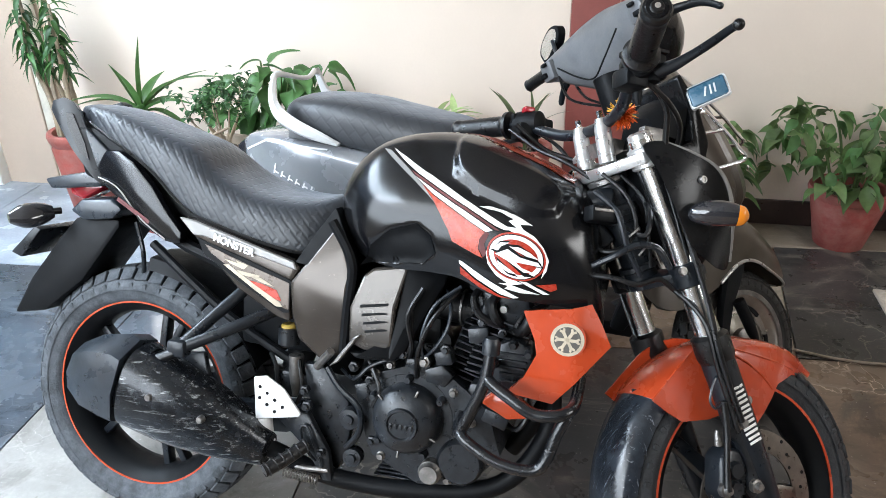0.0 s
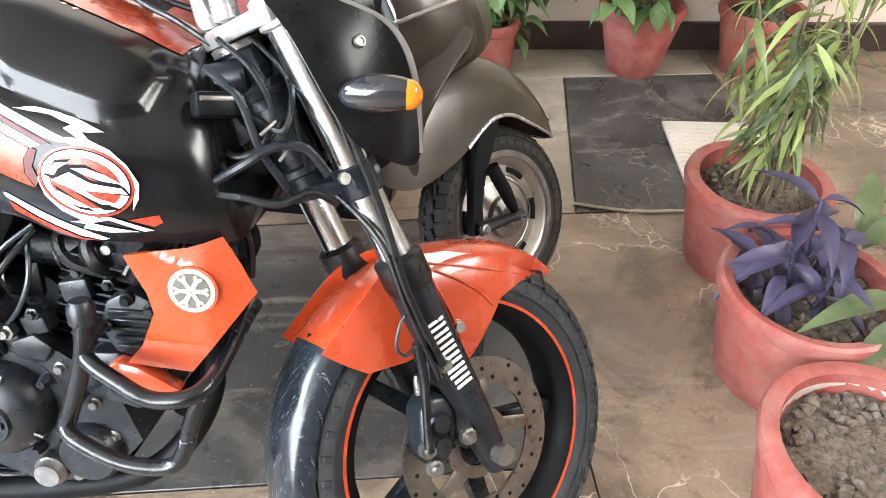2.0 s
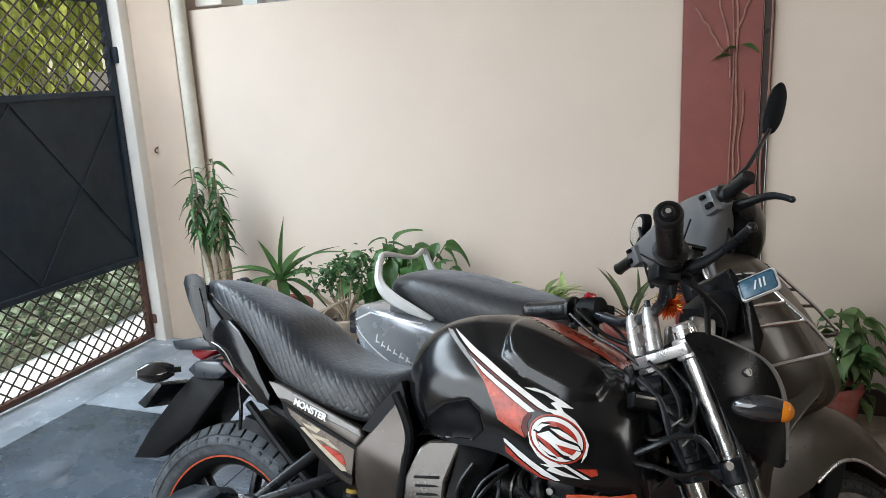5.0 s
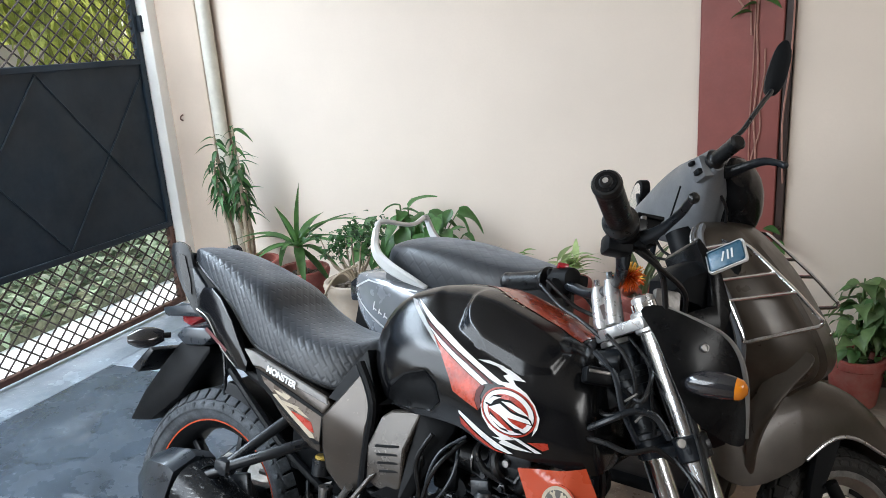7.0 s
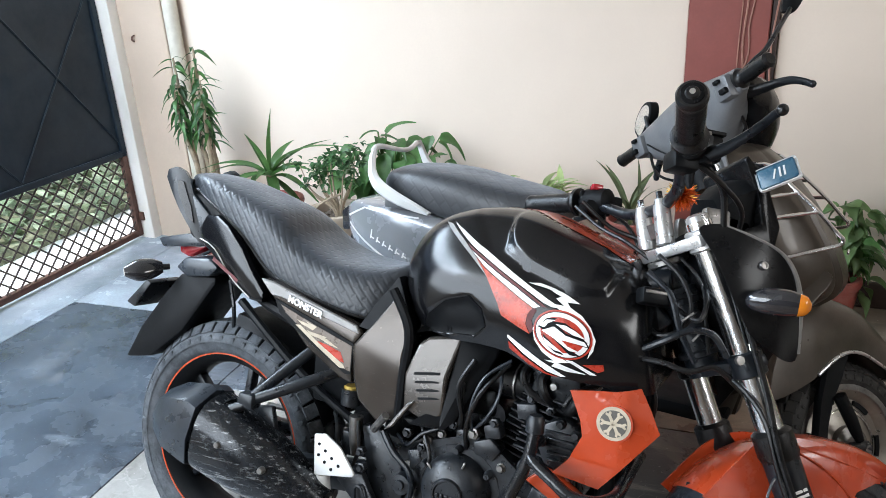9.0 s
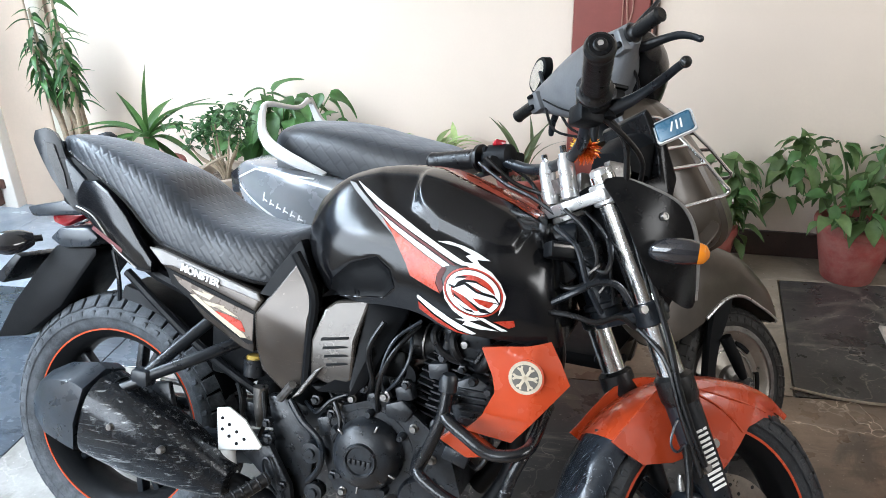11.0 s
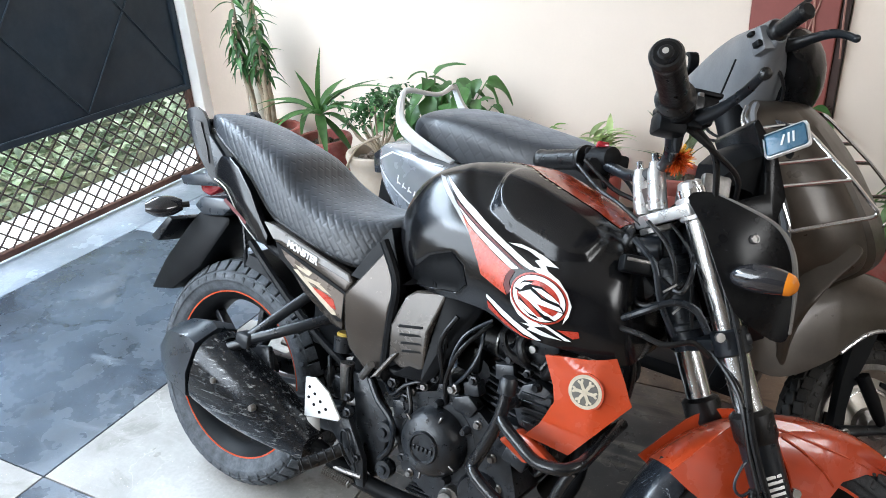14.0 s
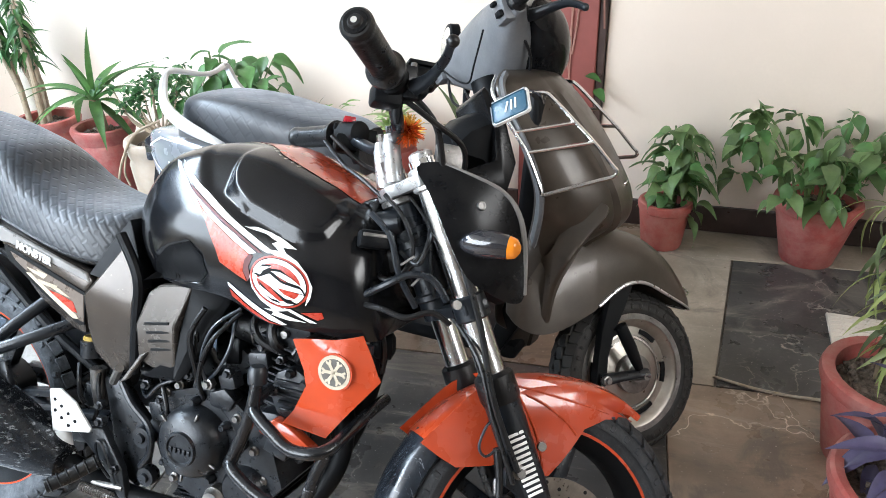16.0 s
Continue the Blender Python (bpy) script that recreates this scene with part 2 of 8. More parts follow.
M_STEM = surf("brown_stem", (0.16, 0.115, 0.07), 0.7, 0, 0.3, 20.0, 0.1)
M_CANE = surf("pale_brown_cane", (0.34, 0.27, 0.19), 0.7, 0, 0.3, 30.0, 0.1)
M_GSTEM = surf("green_stem", (0.10, 0.16, 0.05), 0.6, 0, 0.3, 20.0)

# ---- mesh helpers ----


def part(name, bm, material, parent=None, label="", smooth=True, angle=38):
    if smooth:
        lim = radians(angle)
        for e in bm.edges:
            e.smooth = len(e.link_faces) == 2 and e.calc_face_angle(0.0) < lim
        for f in bm.faces:
            f.smooth = True
    me = bpy.data.meshes.new(name)
    bm.to_mesh(me)
    bm.free()
    me.materials.append(material)
    ob = new(name, me)
    ob.parent = parent
    if label:
        ob["label"] = label
    return ob


def thing(name, label, category, m=None, group="", kind=""):
    ob = new(name)
    if m is not None:
        ob.matrix_world = m
    return tagged(ob, label, category, group, kind)


def B():
    return bmesh.new()


def merge(bm, other, m=None):
    if m is not None:
        other.transform(m)
    me = bpy.data.meshes.new("tmp")
    other.to_mesh(me)
    other.free()
    bm.from_mesh(me)
    bpy.data.meshes.remove(me)
    return bm


def box(c, s, bevel=0.0, m=None, seg=2):
    bm = B()
    bmesh.ops.create_cube(bm, size=1.0)
    bm.transform(Matrix.Translation(c) @ Matrix.Diagonal((*s, 1)))
    if bevel > 0:
        bmesh.ops.bevel(bm, geom=bm.edges[:], offset=bevel, segments=seg, affect="EDGES", profile=0.5)
    if m is not None:
        bm.transform(m)
    return bm


def spline(pts, n=6, closed=False):
    """Catmull-Rom through pts (any dimension)."""
    P = [np.array(p, float) for p in pts]
    k = len(P)
    out = []
    for i in range(k if closed else k - 1):
        if closed:
            a, b, c, d = P[i - 1], P[i], P[(i + 1) % k], P[(i + 2) % k]
        else:
            a, b, c, d = P[max(i - 1, 0)], P[i], P[i + 1], P[min(i + 2, k - 1)]
        for j in range(n):
            t = j / n
            out.append(0.5 * (2 * b + (c - a) * t + (2 * a - 5 * b + 4 * c - d) * t * t + (3 * b - a - 3 * c + d) * t ** 3))
    if not closed:
        out.append(P[-1])
    return out


def loft(rings, cap=True, closed=True):
    bm = B()
    rows = [[bm.verts.new(p) for p in r] for r in rings]
    n = len(rows[0])
    for a, b in zip(rows, rows[1:]):
        for i in range(n if closed else n - 1):
            j = (i + 1) % n
            bm.faces.new((a[i], a[j], b[j], b[i]))
    if cap and closed:
        bm.faces.new(rows[0][::-1])
        bm.faces.new(rows[-1])
    bmesh.ops.recalc_face_normals(bm, faces=bm.faces[:])
    return bm


def tube(pts, r, seg=10, n=5, smooth=True, cap=True, flat=1.0):
    """A bar or hose along pts; r is one radius or one for each point."""
    rs = r if isinstance(r, (list, tuple)) else [r] * len(pts)
    q = [(*p, x) for p, x in zip(pts, rs)]
    q = spline(q, n) if smooth and len(q) > 2 else [np.array(x, float) for x in q]
    rings, up = [], None
    for i, p in enumerate(q):
        d = Vector(q[min(i + 1, len(q) - 1)][:3]) - Vector(q[max(i - 1, 0)][:3])
        d.normalize()
        if up is None:
            up = d.orthogonal().normalized()
        up = (up - d * up.dot(d)).normalized()
        side = d.cross(up)
        c = Vector(p[:3])
        rings.append([c + (up * math.cos(a) + side * math.sin(a) * flat) * p[3] for a in (2 * math.pi * k / seg for k in range(seg))])
    return loft(rings, cap)


def lathe(profile, seg=32, m=None, smooth=0):
    """Turns (radius, height) about z."""
    pr = spline(profile, smooth) if smooth else profile
    bm = B()
    rows = []
    for r, h in pr:
        if r < 1e-5:
            rows.append([bm.verts.new((0, 0, h))])
        else:
            rows.append([bm.verts.new((r * math.cos(2 * math.pi * k / seg), r * math.sin(2 * math.pi * k / seg), h)) for k in range(seg)])
    for a, b in zip(rows, rows[1:]):
        for i in range(seg):
            j = (i + 1) % seg
            f = [a[i % len(a)], a[j % len(a)], b[j % len(b)], b[i % len(b)]]
            u = list(dict.fromkeys(f))
            if len(u) > 2:
                bm.faces.new(u)
    bmesh.ops.recalc_face_normals(bm, faces=bm.faces[:])
    if m is not None:
        bm.transform(m)
    return bm


def prism(poly, y0, y1, bevel=0.0, seg=2, m=None):
    """A plate of outline (x, z) from y0 to y1, its edges rounded."""
    bm = B()
    a = [bm.verts.new((x, y0, z)) for x, z in poly]
    f = bm.faces.new(a)
    r = bmesh.ops.extrude_face_region(bm, geom=[f])
    for v in r["geom"]:
        if isinstance(v, bmesh.types.BMVert):
            v.co.y = y1
    bmesh.ops.recalc_face_normals(bm, faces=bm.faces[:])
    if bevel > 0:
        bmesh.ops.bevel(bm, geom=bm.edges[:], offset=bevel, segments=seg, affect="EDGES", profile=0.5, clamp_overlap=True)
    if m is not None:
        bm.transform(m)
    return bm


AX_Y = Matrix.Rotation(radians(90), 4, "X")   # turns a lathe's axis from z to -y
AX_X = Matrix.Rotation(radians(90), 4, "Y")   # and to x

# ---- floor ----
ARCH = Matrix.Translation((0, 3.30, 0)) @ Matrix.Rotation(radians(-3.5), 4, "Z")  # wall frame: x along the wall, y into it
ground = part("ground", box((0, 0, -0.145), (160, 160, 0.1)), M_PALE, smooth=False)
tagged(ground, "pale sunlit paving and earth outside the gate", "ground", kind="structure")
floor = part("floor", box((0.6, 0.6, -0.055), (6.4, 6.2, 0.09)), M_JOINT, smooth=False)
tagged(floor, "porch floor of worn black, grey, beige and brown stone slabs", "floor", kind="structure")
for x0, x1, y0, y1, mt in (
    (-2.235, -1.145, 1.17, 2.525, M_SLATE), (-2.235, -1.145, 2.535, 3.6, M_LITSLATE), (-2.55, -2.245, -0.6, 3.6, M_LITSLATE), (-2.235, -1.145, -0.6, 1.16, M_BEIGE),
    (-1.135, -0.30, 1.17, 2.05, M_BEIGE), (-1.135, -0.30, 2.06, 3.6, M_SLATE), (-1.135, -0.30, -0.6, 1.16, M_SLATE),
    (-0.29, 0.955, 1.40, 2.19, M_DARK), (-0.29, 0.955, 2.20, 3.6, M_BROWN), (-0.29, 0.955, -0.6, 1.39, M_BROWN),
    (0.965, 1.79, 3.0, 3.6, M_TAN), (1.80, 2.6, 2.20, 3.6, M_BROWN), (0.965, 1.60, 1.2, 2.19, M_BROWN), (1.61, 2.6, 1.2, 2.19, M_BROWN),
    (0.965, 2.6, -0.6, 1.19, M_BROWN), (-2.55, 2.6, -2.4, -0.61, M_BROWN), (2.61, 3.75, -2.4, 3.6, M_BROWN),
):
    part("slab", box(((x0 + x1) / 2, (y0 + y1) / 2, -0.011), (x1 - x0 + 0.0065, y1 - y0 + 0.0065, 0.022), 0.0015, seg=1), mt, floor, smooth=False)
# the black slab by the flower pots lies askew, with a pale strip beside it
for poly, mt in (([(0.962, 2.198), (1.100, 2.198), (1.228, 2.995), (0.962, 2.995)], M_TAN), ([(1.107, 2.198), (1.69, 2.198), (1.792, 2.990), (1.236, 2.990)], M_DARK)):
    bm = B()
    bm.faces.new([bm.verts.new((x, y, -0.022)) for x, y in poly])
    r = bmesh.ops.extrude_face_region(bm, geom=bm.faces[:])
    for v in r["geom"]:
        if isinstance(v, bmesh.types.BMVert):
            v.co.z = 0.0
    bmesh.ops.recalc_face_normals(bm, faces=bm.faces[:])
    part("slab", bm, mt, floor, smooth=False)

# ---- walls ----


def wallpart(name, c, s, mat, label, category, bevel=0.004):
    ob = part(name, box(c, s, bevel, seg=1), mat, smooth=False)
    ob.matrix_world = ARCH
    return tagged(ob, label, category, kind="structure")


wallpart("wall_north", (-0.855, 0.10, 0.89), (2.46, 0.2, 1.82), M_WALL, "cream painted boundary wall behind the parked two-wheelers", "wall")
# the cream wall's return takes the tan colour in place of its shade
wallpart("wall_north_left", (-2.09, 0.13, 0.89), (0.028, 0.2, 1.82), M_POST, "return of the boundary wall beside the downpipe, shade put in as darker tan", "wall")
wallpart("wall_north_right", (2.249, 0.115, 1.40), (3.1, 0.2, 2.85), M_WALL, "cream painted wall beside the maroon pillar", "wall")
wallpart("pillar_maroon", (0.52, 0.09, 1.40), (0.29, 0.22, 2.85), M_RED, "maroon painted flat pillar with dry vine roots", "pillar")
wallpart("pillar_edge", (0.681, 0.094, 1.40), (0.030, 0.206, 2.85), M_SKIRT, "dark brown edge strip of the maroon pillar", "trim")
wallpart("baseboard", (2.25, 0.006, 0.055), (3.08, 0.022, 0.11), M_SKIRT, "dark stone skirting along the wall foot", "baseboard")
wallpart("baseboard_left", (-0.85, -0.004, 0.055), (2.45, 0.022, 0.11), M_SKIRT, "dark stone skirting along the wall foot", "baseboard")
part("post_tile", box((-2.165, 0.13, 0.05), (0.10, 0.012, 0.10), 0.002, seg=1), M_SKIRT, smooth=False).matrix_world = ARCH
tagged(bpy.data.objects["post_tile"], "dark stone skirting tile at the foot of the gate post", "baseboard", kind="structure")
wallpart("gate_post", (-2.285, 0.10, 1.40), (0.288, 0.32, 2.85), M_POST, "tan masonry gate post with a small hook", "post")
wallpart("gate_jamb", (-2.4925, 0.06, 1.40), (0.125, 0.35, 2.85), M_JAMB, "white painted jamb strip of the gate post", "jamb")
wallpart("wall_block", (-1.98, 0.14, 2.33), (0.17, 0.18, 1.02), M_JAMB, "white plastered block above the boundary wall", "wall")
# unseen ceiling and walls, added to block and bounce the light
ceiling = part("ceiling", box((-0.15, 0.55, 2.93), (7.9, 6.5, 0.12)), M_CEIL, smooth=False)
tagged(ceiling, "unseen pale ceiling added to close the porch", "ceiling", kind="structure")
for nm, c, s, lab in (("wall_east", (3.85, 0.6, 1.43), (0.2, 6.4, 2.88), "unseen added east wall, dark to keep reflections low"),
                      ("wall_south", (0.55, -2.5, 1.43), (6.5, 0.2, 2.88), "unseen added back wall, dark to keep reflections low"),
                      ("wall_west", (-2.6, -0.9, 0.55), (0.16, 3.2, 1.1), "unseen low wall added beside the gate")):
    tagged(part(nm, box(c, s), M_HOUSE if nm == "wall_west" else M_DIM, smooth=False), lab, "wall", kind="structure")

# corrugated grey sheet behind the boundary wall
bm = B()
pts = [(-1.9 + 0.016 * i, 0.36 + 0.009 * math.sin(i * 1.05)) for i in range(150)]
for (x0, y0), (x1, y1) in zip(pts, pts[1:]):
    bm.faces.new([bm.verts.new(p) for p in ((x0, y0, 1.3), (x1, y1, 1.3), (x1, y1, 2.85), (x0, y0, 2.85))])
bmesh.ops.remove_doubles(bm, verts=bm.verts[:], dist=1e-5)
bmesh.ops.solidify(bm, geom=bm.faces[:], thickness=0.003)
sheet = part("corrugated_sheet", bm, surf("grey_galvanised_sheet", (0.33, 0.34, 0.35), 0.5, 0.6, 0.2, 5.0))
sheet.matrix_world = ARCH
tagged(sheet, "grey corrugated metal sheet above the boundary wall", "sheet", kind="structure")

pipe = thing("downpipe", "off-white plastic downpipe with dark stains in the wall corner", "pipe", ARCH)
part("pipe_body", tube([(-2.095, -0.045, 0.02), (-2.095, -0.045, 2.85)], 0.037, 20, smooth=False), M_PIPE, pipe)
for z in (0.62, 1.95):
    part("pipe_clip", lathe([(0.037, -0.02), (0.043, -0.018), (0.043, 0.018), (0.037, 0.02)], 20, Matrix.Translation((-2.095, -0.045, z))), M_PIPE, pipe)
hook = thing("wall_hook", "small dark metal hook on the tan gate post", "hook", ARCH)
part("hook_wire", tube([(-2.345, -0.06, 1.105), (-2.345, -0.075, 1.10), (-2.345, -0.08, 1.085), (-2.34, -0.07, 1.075)], 0.004, 8), M_RUST, hook)

# ---- gate ----
gate = thing("entrance_gate", "black sheet-metal entrance gate with diamond mesh above and below", "gate", Matrix.Translation((-2.52, 0, 0)))


def gate_mesh(name, y0, y1, z0, z1, w, h):
    bm = B()
    for s in (1, -1):
        k = -40
        while k < 80:
            a = y0 + k * w
            ya, yb = a, a + (z1 - z0) * w / h
            p, q = (ya, z0), (yb, z1)
            lo, hi = max(y0, ya), min(y1, yb)
            if hi - lo > 0.01:
                f = lambda y: z0 + (y - ya) * h / w
                p, q = [lo, f(lo)], [hi, f(hi)]
                if s < 0:
                    p[0], q[0] = y0 + y1 - p[0], y0 + y1 - q[0]
                merge(bm, tube([(0.004 * s, *p), (0.004 * s, *q)], 0.0045, 5, smooth=False))
            k += 1
    return part(name, bm, M_MESH, gate)


for y0, y1, side in ((1.98, 3.335, 1), (0.72, 1.96, 0)):
    part("sheet_panel", box((0, (y0 + y1) / 2, 0.95), (0.004, y1 - y0, 0.90)), M_GATE, gate, smooth=False)
    for z in (0.035, 0.495, 1.405, 1.88):
        part("rail", box((0, (y0 + y1) / 2, z), (0.032, y1 - y0, 0.032), 0.003, seg=1), M_RUST if z < 0.4 else M_GATE, gate, smooth=False)
    for y in (y0 + 0.018, y1 - 0.018):
        part("stile", box((0, y, 1.19), (0.036, 0.036, 1.40), 0.003, seg=1), M_GATE, gate, smooth=False)
        part("lower_stile", box((0, y, 0.265), (0.034, 0.034, 0.43), 0.003, seg=1), M_RUST, gate, smooth=False)
    gate_mesh("upper_mesh", y0 + 0.03, y1 - 0.03, 1.42, 1.865, 0.082, 0.074)
    gate_mesh("lower_mesh", y0 + 0.03, y1 - 0.03, 0.05, 0.48, 0.082, 0.074)
    m0 = (y0 + y1) / 2
    for a, b in (((y0, 0.52), (m0, 1.38)), ((m0, 0.52), (y1, 1.38)), ((y0, 1.38), (m0, 0.52)), ((m0, 1.38), (y1, 0.52))):
        part("brace", tube([(0.006, *a), (0.006, *b)], 0.004, 6, smooth=False), M_GATE, gate)
part("hinge", box((0.02, 3.345, 1.60), (0.05, 0.05, 0.085), 0.006), M_GATE, gate)
part("hinge", box((0.02, 3.345, 0.13), (0.05, 0.04, 0.05), 0.006), M_RUST, gate)

# ---- plants ----


def leafmesh(name, L, W, prof, droop, fold, mat, n=7, wave=0.0):
    bm = B()
    rows = []
    for i in range(n + 1):
        t = i / n
        w = W * np.interp(t, np.linspace(0, 1, len(prof)), prof)
        z = -droop * L * t * t
        x = L * t * (1 - 0.25 * droop * t)
        rows.append([bm.verts.new((x, s * w, z + fold * abs(s) * w + wave * W * math.sin(7 * t + 2 * s) * abs(s))) for s in (-1, -0.5, 0, 0.5, 1)])
    for a, b in zip(rows, rows[1:]):
        for i in range(4):
            bm.faces.new((a[i], a[i + 1], b[i + 1], b[i]))
    bmesh.ops.remove_doubles(bm, verts=bm.verts[:], dist=1e-5)
    for f in bm.faces:
        f.smooth = True
    me = bpy.data.meshes.new(name)
    bm.to_mesh(me)
    bm.free()
    me.materials.append(mat)
    return me


OVAL = (0.04, 0.75, 1.0, 0.85, 0.5, 0.02)
HEART = (0.35, 1.0, 0.95, 0.72, 0.42, 0.18, 0.01)
STRAP = (0.55, 0.8, 1.0, 0.95, 0.75, 0.4, 0.02)
LANCE = (0.10, 0.8, 1.0, 0.8, 0.45, 0.02)


def put_leaf(me, parent, p, az, pitch, roll=0.0, s=1.0, name="leaf"):
    ob = new(name, me)
    ob.parent = parent
    ob.matrix_local = Matrix.Translation(p) @ Matrix.Rotation(az, 4, "Z") @ Matrix.Rotation(-pitch, 4, "Y") @ Matrix.Rotation(roll, 4, "X") @ Matrix.Diagonal((s, s, s, 1))
    return ob


def soil_bm(r, z, seed):
    rnd = random.Random(seed)
    bm = lathe([(0, z + 0.006), (r * 0.5, z + 0.004), (r, z)], 28)
    for v in bm.verts:
        v.co.z += 0.012 * noise.noise(v.co * 40)
    for _ in range(150):
        a, d, s = rnd.uniform(0, 6.28), r * 0.93 * rnd.random() ** 0.5, 0.004 + 0.014 * rnd.random() ** 2
        c = B()
        bmesh.ops.create_icosphere(c, subdivisions=1, radius=s)
        for v in c.verts:
            v.co *= rnd.uniform(0.7, 1.2)
        merge(bm, c, Matrix.Translation((d * math.cos(a), d * math.sin(a), z + 0.004)))
    return bm


def pot(parent, r, h, rb, mat, rim=0.022, seed=0, inner=None):
    """A flower pot standing at the thing's origin."""
    body = lathe([(0, 0), (rb * 0.96, 0.0), (rb, 0.006), (rb + (r - rb) * 0.82, h * 0.80), (r - 0.012, h * 0.84), (r, h - 0.035), (r + 0.004, h - 0.018), (r, h - 0.004), (r - 0.008, h),
                  (r - rim, h - 0.004), (r - rim - 0.004, h - 0.03), (r - rim - 0.012, h - 0.07), (0, h - 0.07)], 40)
    for v in body.verts:
        v.co.xy *= 1 + 0.012 * noise.noise(v.co * 9 + Vector((seed, 0, 0)))
    p = part("pot", body, mat, parent)
    part("soil", soil_bm(r - rim - 0.006, h - 0.045, seed), M_SOIL, parent)
    return p


def dracaena():
    t = thing("dracaena_plant", "tall thin-caned dracaena in a terracotta pot in the wall corner", "potted plant", Matrix.Translation((-1.80, 3.14, 0)))
    pot(t, 0.140, 0.375, 0.105, M_TERRA, seed=1)
    kinds = [leafmesh("leaf", L, W, LANCE, dr, 0.35, mt, 8) for L, W, dr, mt in ((0.105, 0.0135, 0.7, L_DEEP), (0.095, 0.0130, 1.0, L_DEEP), (0.10, 0.0145, 0.85, L_MID))]
    rnd = random.Random(4)
    # foot x, head x, y, height, lowest leaves
    for k, (x0, x1, y, h, low) in enumerate(((-0.105, -0.135, 0.0, 1.02, 0.66), (-0.085, -0.150, -0.02, 0.90, 0.66), (-0.035, -0.030, 0.02, 1.06, 0.72), (-0.015, 0.010, -0.02, 0.92, 0.66), (-0.060, -0.090, 0.03, 0.80, 0.64), (-0.020, -0.010, 0.03, 0.74, 0.60))):
        part("cane", tube([(x0, y, 0.31), (x0 + 0.2 * (x1 - x0), y + 0.01, 0.5), (x0 + 0.7 * (x1 - x0), y, 0.75 * h), (x1, y, h)], [0.013, 0.012, 0.010, 0.005], 8), M_CANE, t)
        n = 30 if h > 0.85 else 16
        for i in range(n):
            f = i / (n - 1)
            zc = low + (h - low) * f
            g = (zc - 0.31) / (h - 0.31)
            put_leaf(rnd.choice(kinds), t, (x0 + (x1 - x0) * g, y, zc), 2.4 * i + k, rnd.uniform(-0.45, 0.40) + (0.5 if f > 0.85 else 0.0), rnd.uniform(-0.4, 0.4), rnd.uniform(0.65, 1.05))


def rosette():
    t = thing("yucca_plant", "spiky rosette plant with a short trunk in a red pot", "potted plant", Matrix.Translation((-1.36, 2.95, 0)))
    pot(t, 0.128, 0.42, 0.095, M_PINK, seed=2)
    part("trunk", tube([(0.0, 0, 0.37), (-0.004, 0, 0.45), (-0.010, 0, 0.535)], [0.026, 0.022, 0.020], 10), M_STEM, t)
    rnd = random.Random(7)
    # azimuth, pitch, length, droop
    blades = [(0.2, 1.50, 0.31, 0.05), (0.1, 1.02, 0.42, 0.75), (0.3, 0.85, 0.33, 0.35), (-0.3, 0.62, 0.30, 0.40), (0.0, 0.35, 0.24, 0.9), (-0.2, -0.55, 0.27, 0.15), (3.0, 1.15, 0.22, 0.10), (3.3, 0.78, 0.34, 0.75), (3.1, 0.50, 0.34, 0.55),
              (3.5, 0.20, 0.29, 0.55), (2.8, 0.05, 0.25, 0.8), (-1.9, 1.25, 0.20, 0.1), (-1.2, 0.75, 0.22, 0.5), (-2.2, 0.45, 0.25, 0.7), (-0.9, 0.25, 0.22, 0.9), (1.5, 0.9, 0.24, 0.4), (1.9, 0.5, 0.24, 0.6), (1.0, 0.6, 0.24, 0.6)]
    for a, pitch, L, dr in blades:
        put_leaf(leafmesh("leaf", L, 0.024, STRAP, dr, 0.45, L_YUCCA, 10), t, (-0.010 + 0.008 * math.cos(a), 0.008 * math.sin(a), 0.515 + 0.02 * rnd.random()), a, pitch, rnd.uniform(-0.15, 0.15))


def bonsai():
    t = thing("bonsai_plant", "small dense-crowned shrub with bare branching stems in a cream pot", "potted plant", Matrix.Translation((-0.92, 2.70, 0)))
    pot(t, 0.128, 0.478, 0.10, M_CREAMPOT, seed=3)
    rnd = random.Random(11)
    tips = []
    for k in range(15):
        a, d = k * 0.9, rnd.uniform(0.03, 0.14)
        tip = (-0.03 + d * math.cos(a), d * math.sin(a), rnd.uniform(0.585, 0.685))
        part("branch", tube([(0.01, 0, 0.42), (0.01 + 0.2 * tip[0], 0.2 * tip[1], 0.485), (0.65 * tip[0], 0.65 * tip[1], 0.54), tip], [0.010, 0.006, 0.0035, 0.002], 6), M_CANE, t)
        tips.append(tip)
    me = leafmesh("leaf", 0.030, 0.010, OVAL, 0.4, 0.3, L_DEEP, 4)
    crown = B()
    for i in range(300):
        tip = rnd.choice(tips)
        q = [tip[j] + rnd.gauss(0, 0.022) for j in range(3)]
        q[2] = max(0.56, min(0.735, q[2] + 0.012))
        tmp = B()
        tmp.from_mesh(me)
        merge(crown, tmp, Matrix.Translation(q) @ Matrix.Rotation(rnd.uniform(0, 6.28), 4, "Z") @ Matrix.Rotation(rnd.uniform(-0.7, 0.7), 4, "Y"))
    tagged(part("crown", crown, L_DEEP, t), kind="stuff")
    part("dry_stick", tube([(0.06, -0.06, 0.56), (-0.02, -0.11, 0.52), (-0.08, -0.135, 0.42), (-0.11, -0.145, 0.33)], 0.005, 7), M_CANE, t)
    part("dry_stick", tube([(-0.06, -0.125, 0.45), (-0.075, -0.14, 0.38), (-0.06, -0.145, 0.33)], 0.004, 7), M_CANE, t)


